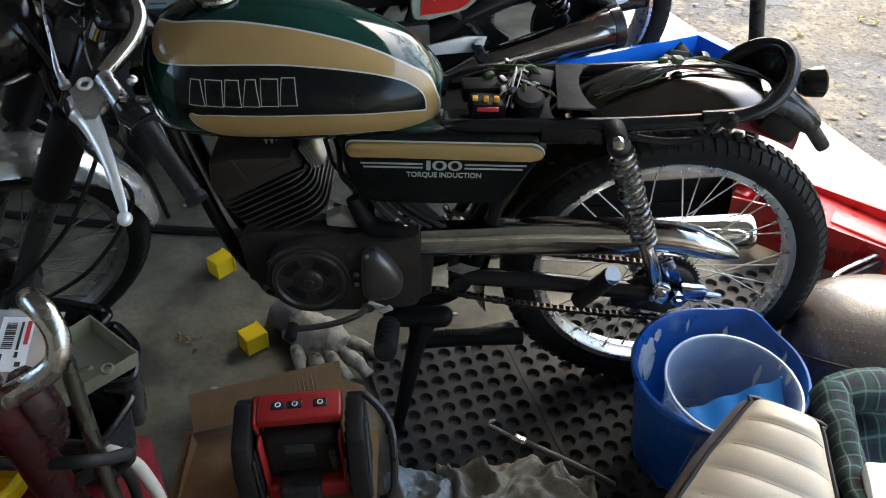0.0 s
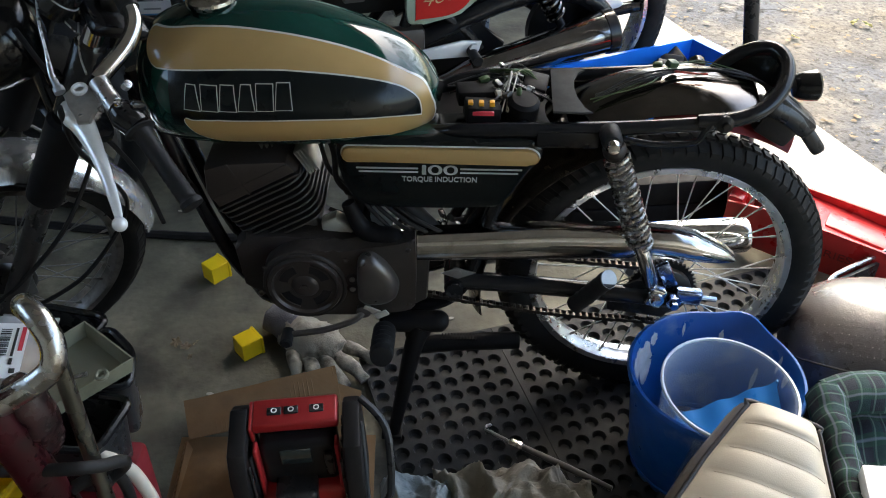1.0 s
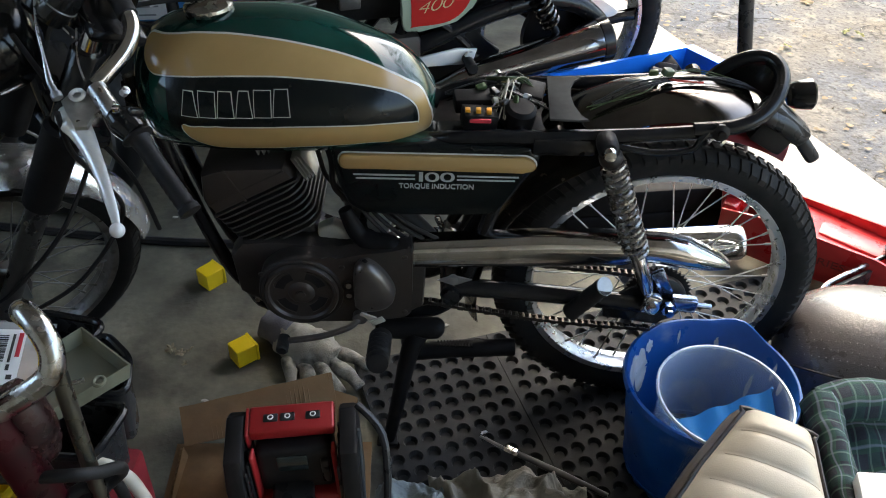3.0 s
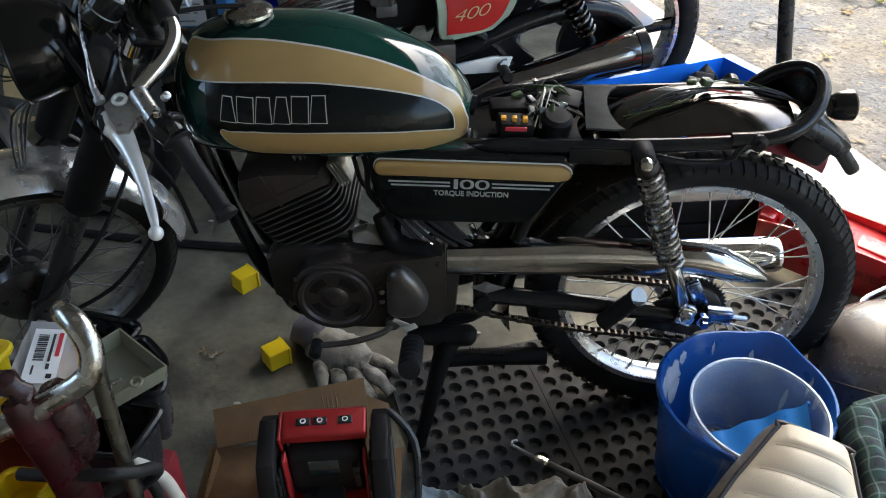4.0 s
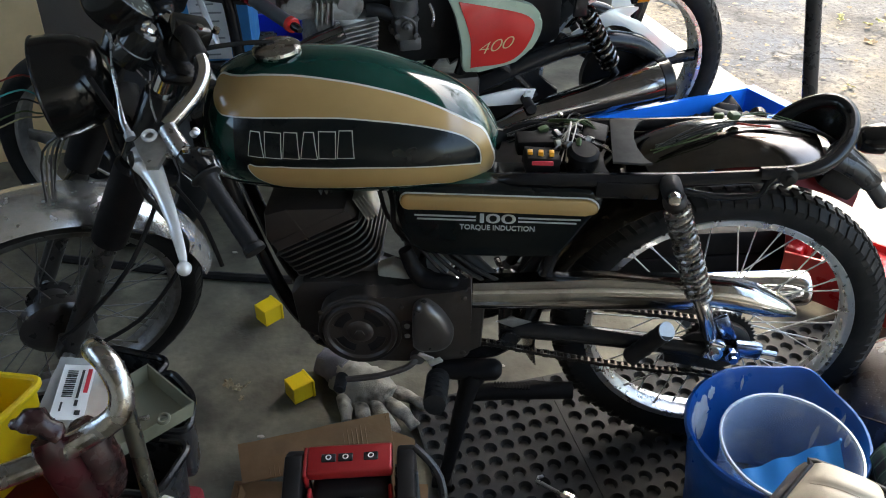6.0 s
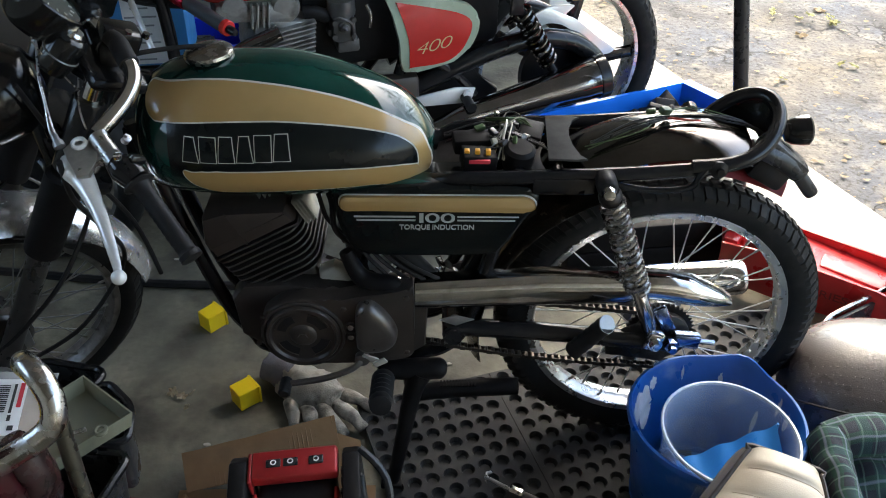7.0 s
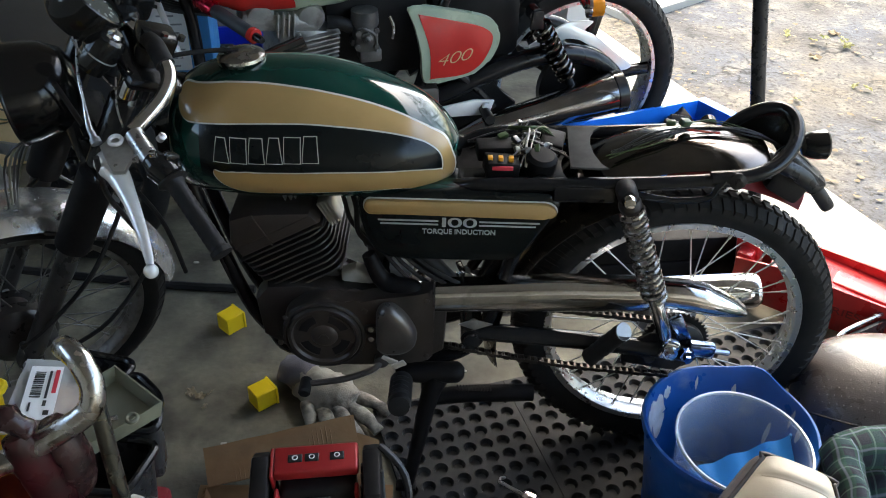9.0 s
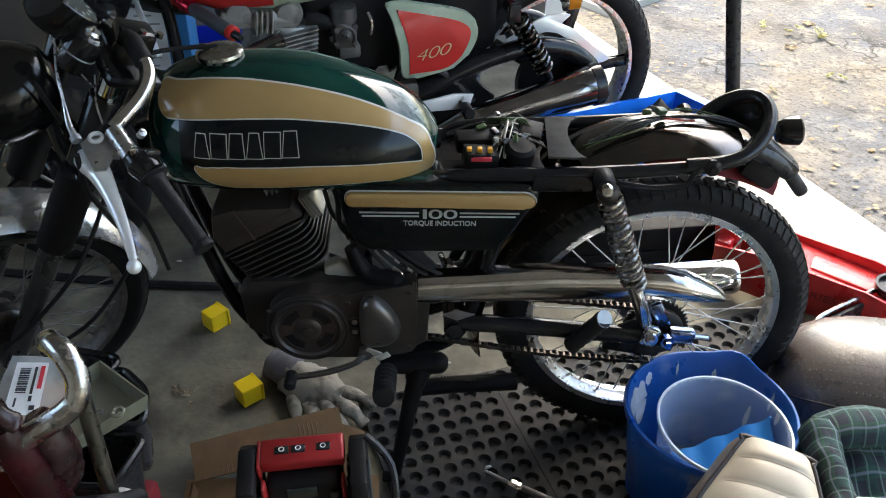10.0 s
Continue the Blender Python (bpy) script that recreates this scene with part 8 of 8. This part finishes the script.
for x in (-0.0665, 0.0665):
    rpart("side_column", (0.007, 0.024, 0.125), (x, -0.018, 0.090), RADIO_RED, 0.003, (0, 0, 0), "red side column")
rpart("lamp_face", (0.128, 0.066, 0.10), (0, 0.018, 0.096), NEARBLACK, 0.012, (0, 0, 0), "black recessed front with a dark window")
rpart("window", (0.052, 0.004, 0.034), (-0.004, -0.0165, 0.118), GLASSY, 0.002)
rpart("latch", (0.014, 0.012, 0.050), (0.050, -0.020, 0.100), PLASTIC, 0.003)
rpart("battery_pack", (0.070, 0.050, 0.045), (-0.01, -0.030, 0.045), PLASTIC, 0.008)
for x in (-0.034, -0.006, 0.036):
    bt = rpart("button", (0.024, 0.014, 0.004), (x, 0.028, 0.1785), PLASTIC, 0.0015, (8, 0, 0))
    mm = RM @ Matrix.Translation((x, 0.0278, 0.1808)) @ pose(0, 0, 0, 8, 0, 0)
    part("symbol", fat_ring(bmesh.new(), mm.translation, mm.to_3x3() @ Vector((0, 0, 1)), 0.0036, 0.0009, 16, 5), PAPER, bt)
rpart("panel_edge", (0.006, 0.054, 0.036), (-0.0735, 0.028, 0.158), RADIO_RED, 0.002, (8, 0, 0))
for s in (-1, 1):
    o = [(-0.060, 0.0), (-0.066, 0.02), (-0.066, 0.12), (-0.045, 0.165), (0.035, 0.180), (0.058, 0.165), (0.066, 0.12), (0.066, 0.02), (0.058, 0.0)]
    mm = RM @ Matrix.Translation((0.078 * s - (0.0 if s > 0 else 0.030), 0, 0))
    fm = Matrix.Identity(4)
    fm.col[0], fm.col[1], fm.col[2] = (0, 1, 0, 0), (0, 0, 1, 0), (1, 0, 0, 0)
    bp = part("bumper", slab(bmesh.new(), o, 0.030, mm @ fm, 0.005), NEARBLACK, radio, "thick black end bumper")
    hx = 0.112 * s
    pts = [RM @ Vector((hx - 0.004 * s, -0.058, 0.012)), RM @ Vector((hx + 0.020 * s, -0.056, 0.028)), RM @ Vector((hx + 0.036 * s, -0.050, 0.050)), RM @ Vector((hx + 0.040 * s, -0.02, 0.110)), RM @ Vector((hx + 0.036 * s, 0.006, 0.142)), RM @ Vector((hx + 0.018 * s, 0.024, 0.166)), RM @ Vector((hx - 0.004 * s, 0.040, 0.180))]
    if s > 0:
        part("side_handle", sweep(bmesh.new(), pts, 0.0060, 8, 2), PLASTIC, radio, "black loop side handle")
        rpart("grey_edge", (0.006, 0.012, 0.14), (hx - 0.002, -0.030, 0.105), RADIO_GREY, 0.002, (-24, 0, 0), "", bp)
    for k in range(5):
        rpart("bumper_rib", (0.004, 0.008, 0.10), (0.076 * s - 0.002 * s, -0.05 + 0.022 * k, 0.09), PLASTIC, 0.001, (0, 0, 0), "", bp)

# ---- yellow boxes, leaf, glove, tool, rags ----
def yellow_box(c, turn, label, tip=(0, 0, 0)):
    """A small open-ended plastic box with thin walls and a lip."""
    bm = bmesh.new()
    w, d, h, t = 0.047, 0.042, 0.045, 0.0022
    m = Matrix.Translation(c) @ pose(0, 0, 0, 0, 0, turn) @ pose(0, 0, 0, *tip)
    rbox(bm, (w, d, t), m @ Matrix.Translation((0, 0, h - t / 2)), 0.0008, 1)
    rbox(bm, (w, d, t), m @ Matrix.Translation((0, 0, t / 2)), 0.0008, 1)
    for s in (-1, 1):
        rbox(bm, (w, t, h - 2 * t), m @ Matrix.Translation((0, s * (d / 2 - t / 2), h / 2)), 0.0, 1)
    rbox(bm, (t, d - 2 * t, h - 2 * t), m @ Matrix.Translation((-w / 2 + t / 2, 0, h / 2)), 0.0, 1)
    yb = thing("plastic_box", label, "plastic box", c, "yellow boxes on the floor")
    part("body", bm, YELLOW, yb)
    bm = bmesh.new()
    for z in (0.001, h - 0.001):
        rbox(bm, (0.006, d + 0.006, 0.003), m @ Matrix.Translation((w / 2, 0, z)), 0.001, 1)
    for s in (-1, 1):
        rbox(bm, (0.006, 0.003, h), m @ Matrix.Translation((w / 2, s * (d / 2 + 0.0015), h / 2)), 0.001, 1)
    part("lip", bm, YELLOW, yb)


yellow_box((-0.532, 1.604, 0.0), 48, "small open yellow plastic box standing on the concrete floor")
yellow_box((-0.411, 1.356, 0.0), 40, "small yellow plastic box lying near a glove")
lf = thing("dry_leaf", "crumpled dry beige leaf on the concrete floor", "leaf", (-0.55, 1.37, 0.0))
rl = random.Random(3)
for k in range(4):
    bm = leaf_mesh(40 + k, 0.016 - 0.002 * k)
    bmesh.ops.transform(bm, matrix=Matrix.Translation((-0.545 + 0.022 * (k - 1.3) * (1 if k < 3 else 0.3), 1.375 - 0.012 * (k % 2) - (0.03 if k == 3 else 0), 0.004)) @ pose(0, 0, 0, rl.uniform(-35, 35), rl.uniform(-35, 35), rl.uniform(0, 360)), verts=bm.verts)
    part("leaf_piece", bm, surf("beige_leaf", (0.50, 0.42, 0.28), 0.8, 0, 0.2, 40), lf)
for k, (x, y) in enumerate(((-0.46, 1.11), (-0.68, 1.86), (0.03, 1.47), (-0.47, 1.23), (-0.63, 1.98))):
    bm = bmesh.new()
    bmesh.ops.create_icosphere(bm, subdivisions=1, radius=0.006)
    bmesh.ops.transform(bm, matrix=Matrix.Translation((x, y, 0.003)) @ Matrix.Diagonal((1.6, 0.8, 0.4, 1)), verts=bm.verts)
    tagged(part("crumb", bm, surf("pale_crumb", (0.5, 0.46, 0.38), 0.9), None), "small pale crumb on the concrete floor", "crumb", "crumbs on the floor")

glove = thing("work_glove", "grimy grey knitted work glove lying on the floor", "glove", (-0.28, 1.36, 0.0))


def blob_tube(pts, radii, mat, name, flat=0.7, amp=0.004):
    bm = sweep(bmesh.new(), pts, radii, 16, 6, flat)
    for v in bm.verts:
        v.co += Vector((noise.noise(v.co * 45), noise.noise(v.co * 45 + Vector((9, 0, 0))), noise.noise(v.co * 38 + Vector((0, 7, 0))))) * amp * 1.6
        v.co.z = max(v.co.z, 0.002)
    return part(name, bm, mat, glove, smooth=180)


blob_tube([(-0.375, 1.43, 0.035), (-0.345, 1.415, 0.035), (-0.315, 1.40, 0.032)], [0.030, 0.038, 0.040], CUFF, "cuff", 0.8)
blob_tube([(-0.335, 1.395, 0.030), (-0.295, 1.370, 0.030), (-0.25, 1.345, 0.026), (-0.215, 1.325, 0.020)], [0.030, 0.052, 0.054, 0.038], GLOVE, "palm", 0.62, 0.007)
for k, (a, b) in enumerate((((-0.215, 1.36, 0.020), (-0.13, 1.32, 0.014)), ((-0.225, 1.33, 0.026), (-0.150, 1.265, 0.016)), ((-0.245, 1.315, 0.022), (-0.188, 1.245, 0.014)), ((-0.275, 1.315, 0.020), (-0.245, 1.250, 0.012)), ((-0.31, 1.33, 0.020), (-0.295, 1.275, 0.012)))):
    a, b = Vector(a), Vector(b)
    blob_tube([a, a.lerp(b, 0.5) + Vector((0, 0, 0.008)), b], [0.016, 0.015, 0.011], GLOVE, "finger", 0.9, 0.003)

tool = thing("hex_driver", "bent steel hook tool lying on the rubber mat", "hand tool", (0.2, 1.08, 0.012))
part("shaft", sweep(bmesh.new(), [(0.112, 1.142, 0.026), (0.098, 1.128, 0.030), (0.155, 1.095, 0.026), (0.165, 1.09, 0.025)], [0.0035] * 4, 8, 2), STEEL, tool)
part("socket", lathe(bmesh.new(), [(0.0, 0), (0.008, 0.0), (0.008, 0.024), (0.006, 0.028)], along((0.145, 1.102, 0.027), (0.22, -0.125, 0.0)), 6), CHROME, tool)
part("handle", sweep(bmesh.new(), [(0.170, 1.088, 0.026), (0.25, 1.042, 0.026), (0.33, 0.995, 0.026)], [0.006, 0.007, 0.005], 10, 2), DARKSTEEL, tool)


def rag(name, label, mat, x0, x1, y0, y1, base, amp, seed):
    th_ = thing(name, label, "rag", ((x0 + x1) / 2, (y0 + y1) / 2, 0.012))

    def fn(u, v):
        p = Vector((x0 + (x1 - x0) * u, y0 + (y1 - y0) * v, 0))
        q = p * 13 + Vector((seed, 0, 0))
        edge = min(1.0, 6 * min(u, 1 - u, v, 1 - v) + 0.12)
        h = base * edge + amp * edge * (0.9 - 2.2 * abs(noise.noise(q))) + 0.45 * amp * (0.5 - abs(noise.noise(q * 2.3 + Vector((2, 5, 0))))) + 0.012 * abs(noise.noise(q * 6))
        return Vector((p.x + 0.03 * noise.noise(q * 0.8), p.y + 0.04 * noise.noise(q * 0.7 + Vector((0, 4, 0))), 0.014 + max(0.0, h)))
    return cloth("cloth", fn, 70, 60, mat, th_)


rag("rag", "stained beige rag crumpled on the rubber mat", RAG, 0.00, 0.30, 0.80, 1.02, 0.030, 0.07, 3.0)
rag("rag", "pale blue-grey shop rag crumpled on the floor", RAG_BLUE, -0.09, 0.06, 0.82, 1.00, 0.030, 0.06, 8.0)

# ---- red tool stand with bins ----
cart = thing("tool_stand", "dark red steel tool stand with a bent chrome handle", "tool stand", (-0.55, 0.62, 0.0))
part("cabinet", rbox(bmesh.new(), (0.60, 0.34, 0.47), Matrix.Translation((-0.690, 0.59, 0.235)) @ pose(0, 0, 0, 0, 0, -4), 0.008), CART_RED, cart)
tube = [(-0.428, 0.668, 0.775), (-0.414, 0.650, 0.788), (-0.396, 0.634, 0.786), (-0.384, 0.621, 0.765), (-0.388, 0.610, 0.743), (-0.407, 0.601, 0.728), (-0.439, 0.592, 0.710), (-0.473, 0.573, 0.70), (-0.53, 0.55, 0.69)]
part("bent_handle", sweep(bmesh.new(), tube, 0.0130, 16, 6), WORN_TUBE, cart, "worn chrome bent handle tube")
part("upright_tube", sweep(bmesh.new(), [(-0.388, 0.628, 0.748), (-0.383, 0.616, 0.64), (-0.375, 0.602, 0.529), (-0.368, 0.594, 0.40), (-0.360, 0.585, 0.0)], 0.0092, 14, 3), surf("rusty_tube", (0.17, 0.165, 0.135), 0.28, 0.9, 0.25, 14, dirt=(0.08, 0.05, 0.03), dirt_amount=0.4, dirt_scale=20), cart, "tarnished steel upright tube")
bm = bmesh.new()
sweep(bm, [(-0.456, 0.584, 0.730), (-0.450, 0.582, 0.70), (-0.436, 0.588, 0.62), (-0.414, 0.590, 0.47)], [0.015, 0.019, 0.022, 0.025], 14, 4, 0.7)
part("red_post", bm, POST_RED, cart, "chipped dark red post")
bm = sweep(bmesh.new(), [(-0.440, 0.612, 0.715), (-0.428, 0.614, 0.690), (-0.424, 0.614, 0.655), (-0.432, 0.62, 0.61)], [0.016, 0.021, 0.022, 0.018], 16, 5)
for v in bm.verts:
    v.co += Vector((0.004 * noise.noise(v.co * 60), 0.004 * noise.noise(v.co * 60 + Vector((3, 0, 0))), 0))
part("wrapped_grip", bm, WRAP, cart, "crumpled maroon plastic wrapped grip", smooth=80)
bm = sweep(bmesh.new(), [(-0.485, 0.590, 0.742), (-0.462, 0.590, 0.748), (-0.444, 0.588, 0.728)], [0.009, 0.013, 0.009], 12, 5)
for v in bm.verts:
    v.co += Vector((0.006 * noise.noise(v.co * 80), 0.006 * noise.noise(v.co * 80 + Vector((3, 0, 0))), 0.004 * noise.noise(v.co * 90)))
part("torn_wrap", bm, WRAP, cart, smooth=80)


def bin_box(name, label, cs, z, h, mat, group=""):
    th_ = thing(name, label, "parts bin", (cs[0][0], cs[0][1], z), group)
    c = Vector((sum(p[0] for p in cs) / 4, sum(p[1] for p in cs) / 4, 0))

    def ring(g, zz, n=6):
        out = []
        for i in range(4):
            p, a, b = Vector((*cs[i], 0)), Vector((*cs[i - 1], 0)), Vector((*cs[(i + 1) % 4], 0))
            da, db = (a - p).normalized() * 0.018, (b - p).normalized() * 0.018
            for k in range(n):
                t = k / (n - 1)
                q = (p + da) * (1 - t) ** 2 + p * 2 * t * (1 - t) + (p + db) * t * t
                out.append(c + (q - c) * g + Vector((0, 0, zz)))
        return out
    bm = loft(bmesh.new(), [ring(0.90, z), ring(1.0, z + h - 0.010), ring(1.07, z + h - 0.008), ring(1.07, z + h), ring(0.98, z + h), ring(0.96, z + h - 0.004), ring(0.86, z + 0.005)])
    part("body", bm, mat, th_, smooth=40)
    edge_ = [p + Vector((0, 0, -0.001)) for p in ring(1.05, z + h)]
    part("rim", sweep(bmesh.new(), edge_ + edge_[:1], 0.0052, 8, 1), FRAME if mat is PLASTIC else mat, th_)


bin_box("parts_bin", "black plastic parts bin with rounded corners on the red stand", [(-0.560, 0.80), (-0.470, 0.790), (-0.448, 0.865), (-0.54, 0.885)], 0.473, 0.097, PLASTIC, "bins on the red stand")
bin_box("parts_bin", "black plastic parts bin with rounded corners on the red stand", [(-0.50, 0.655), (-0.398, 0.650), (-0.380, 0.726), (-0.50, 0.742)], 0.473, 0.090, PLASTIC, "bins on the red stand")
bin_box("parts_bin", "black plastic parts bin behind the olive tray", [(-0.50, 0.752), (-0.385, 0.742), (-0.395, 0.80), (-0.44, 0.845)], 0.473, 0.097, PLASTIC, "bins on the red stand")
bin_box("parts_bin", "yellow plastic parts bin half hidden by a bag", [(-0.74, 0.68), (-0.630, 0.68), (-0.590, 0.795), (-0.72, 0.805)], 0.473, 0.12, YELLOW, "bins on the red stand")
bin_box("parts_bin", "low yellow plastic parts bin behind the red post", [(-0.565, 0.615), (-0.515, 0.61), (-0.500, 0.66), (-0.565, 0.665)], 0.473, 0.035, YELLOW, "bins on the red stand")
tr_ = thing("tray", "olive plastic tray lying crooked on black bins", "tray", (-0.43, 0.76, 0.575))
OT = [Vector(p) for p in ((-0.451, 0.815, 0.612), (-0.376, 0.761, 0.602), (-0.470, 0.680, 0.588), (-0.530, 0.740, 0.598))]
bm = bmesh.new()
cO = sum(OT, Vector()) / 4
dn = Vector((0, 0, -0.024))
loft(bm, [[cO + (p - cO) * 0.93 + dn for p in OT], [p for p in OT], [cO + (p - cO) * 0.965 for p in OT], [cO + (p - cO) * 0.90 + dn * 0.88 for p in OT]])
part("body", bm, OLIVE, tr_, smooth=25)
part("lug", fat_ring(bmesh.new(), Vector((-0.402, 0.724, 0.610)), (0, -0.2, 1), 0.0065, 0.0024, 18, 8), OLIVE, tr_)
part("rod", sweep(bmesh.new(), [(-0.475, 0.715, 0.600), (-0.425, 0.735, 0.600)], 0.003, 8, 1), STEEL, tr_, "small pale rod")

bag = thing("parts_bag", "clear parts bag with a white printed label and orange gasket", "parts bag", (-0.51, 0.73, 0.62))
q0 = [Vector(p) for p in ((-0.545, 0.786, 0.648), (-0.464, 0.786, 0.646), (-0.448, 0.680, 0.644), (-0.532, 0.658, 0.648))]
part("film", sheet(bmesh.new(), lambda u, v: q0[0].lerp(q0[1], u).lerp(q0[3].lerp(q0[2], u), v) + Vector((0, 0, 0.003 * noise.noise(Vector((u * 5, v * 5, 2))) - 0.002)), 16, 14), BAG, bag, smooth=180)
part("gasket", sheet(bmesh.new(), lambda u, v: q0[0].lerp(q0[1], 0.15 + 0.8 * u).lerp(q0[3].lerp(q0[2], 0.15 + 0.8 * u), 0.35 + 0.55 * v) + Vector((0, 0, -0.008)), 6, 6, 0.003), ORANGE_PART, bag)
lb = [Vector(p) for p in ((-0.529, 0.766, 0.653), (-0.491, 0.768, 0.651), (-0.474, 0.680, 0.651), (-0.513, 0.677, 0.653))]


def lab(u0, u1, v0, v1, lift):
    return sheet(bmesh.new(), lambda u, v: lb[0].lerp(lb[1], u0 + (u1 - u0) * u).lerp(lb[3].lerp(lb[2], u0 + (u1 - u0) * u), v0 + (v1 - v0) * v) + Vector((0, -0.0005, lift)), 2, 2, 0.0004)


label_ = part("label", lab(0, 1, 0, 1, 0.0), PAPER, bag, "white paper label with bars")
for k in range(14):
    v0 = 0.12 + 0.036 * k
    part("code_bar", lab(0.18, 0.50, v0, v0 + 0.012 + 0.012 * ((k * 7) % 3) / 2, 0.0009), INK, label_)
part("maker_bar", lab(0.80, 0.93, 0.08, 0.52, 0.0009), INK_RED, label_)
for u0, u1, v0, v1 in ((0.62, 0.70, 0.10, 0.62), (0.62, 0.72, 0.66, 0.76), (0.22, 0.28, 0.70, 0.86), (0.70, 0.86, 0.84, 0.92)):
    part("print_bar", lab(u0, u1, v0, v1, 0.0009), INK, label_)

hose = thing("hose", "dirty white hose looped over the red stand", "hose", (-0.42, 0.60, 0.45))
part("tube", sweep(bmesh.new(), [(-0.50, 0.655, 0.492), (-0.426, 0.660, 0.527), (-0.395, 0.660, 0.535), (-0.370, 0.660, 0.512), (-0.359, 0.660, 0.478), (-0.353, 0.660, 0.442), (-0.354, 0.660, 0.399), (-0.360, 0.660, 0.34)], 0.0085, 12, 6), WHITE_HOSE, hose)
cab = thing("cable", "black rubber cable hooked round the steel tube", "cable", (-0.40, 0.60, 0.45))
part("tube", sweep(bmesh.new(), [(-0.50, 0.602, 0.585), (-0.457, 0.594, 0.596), (-0.419, 0.586, 0.609), (-0.386, 0.586, 0.613), (-0.366, 0.600, 0.600), (-0.352, 0.616, 0.588), (-0.358, 0.630, 0.562), (-0.377, 0.626, 0.543), (-0.393, 0.610, 0.560), (-0.413, 0.600, 0.552), (-0.436, 0.600, 0.518), (-0.449, 0.600, 0.489)], 0.0075, 12, 6), RUBBER, cab)
part("tube", sweep(bmesh.new(), [(-0.378, 0.632, 0.556), (-0.367, 0.632, 0.529), (-0.365, 0.632, 0.485), (-0.373, 0.63, 0.40)], 0.0070, 10, 6), RUBBER, cab)

# ---- against the plywood wall ----
chg = thing("shop_box", "blue box with a pale printed sheet behind the motorcycles", "box", (-0.855, 2.56, 0.27))
# Dark support added below the box, where there is only darkness.
chest = thing("storage_crate", "dark plastic support added under the blue box", "crate", (-0.855, 2.58, 0.0))
part("body", open_box(bmesh.new(), [(-1.02, 2.46, 0), (-0.70, 2.50, 0), (-0.73, 2.70, 0), (-1.05, 2.66, 0)], 0.262, 0.008), PLASTIC, chest)
part("lid", rbox(bmesh.new(), (0.33, 0.21, 0.006), Matrix.Translation((-0.875, 2.58, 0.267)) @ pose(0, 0, 0, 0, 0, 7), 0.002), PLASTIC, chest)
cm = Matrix.Translation((-0.855, 2.56, 0.40)) @ pose(0, 0, 0, 0, 0, 8)
part("body", rbox(bmesh.new(), (0.22, 0.20, 0.26), cm, 0.01), SKYBLUE, chg)
part("sheet", rbox(bmesh.new(), (0.108, 0.003, 0.24), cm @ Matrix.Translation((-0.010, -0.104, 0.002)), 0.0), PALE_SHEET, chg, "pale printed sheet")
for k in range(9):
    part("print_bar", rbox(bmesh.new(), (0.09 - 0.02 * (k % 3), 0.001, 0.005), cm @ Matrix.Translation((-0.014, -0.1065, 0.105 - 0.026 * k)), 0.0), surf("grey_print", (0.30, 0.31, 0.32), 0.6), chg)
crate = thing("crate", "deep blue plastic crate on the floor", "crate", (-0.80, 2.75, 0.0))
part("body", open_box(bmesh.new(), [(-0.98, 2.62, 0), (-0.62, 2.70, 0), (-0.68, 2.95, 0), (-1.02, 2.86, 0)], 0.24, 0.008), surf("deep_blue_plastic", (0.01, 0.04, 0.62), 0.4), crate)
sc_ = thing("folded_paper", "small yellowed paper scrap on the headlamp", "paper scrap", (-0.61, 1.3, 0.7))
part("body", rbox(bmesh.new(), (0.012, 0.002, 0.026), Matrix.Translation((-0.600, 1.30, 0.62)) @ pose(0, 0, 0, 20, 10, 0), 0), surf("yellow_paper", (0.62, 0.57, 0.32), 0.7), sc_)
pl_ = thing("plywood_sheet", "pale bare plywood sheet leaning behind the motorcycles", "plywood", (-1.757, 2.181, 0.0))
part("board", rbox(bmesh.new(), (0.95, 0.018, 1.20), Matrix.Translation((-1.757, 2.181, 0.0)) @ pose(0, 0, 0, -14, 0, 22.8) @ Matrix.Translation((0, 0, 0.60)), 0.001), surf("pale_plywood", (0.76, 0.55, 0.29), 0.6, 0, 0.16, 5, bump=0.1, bscale=30), pl_)
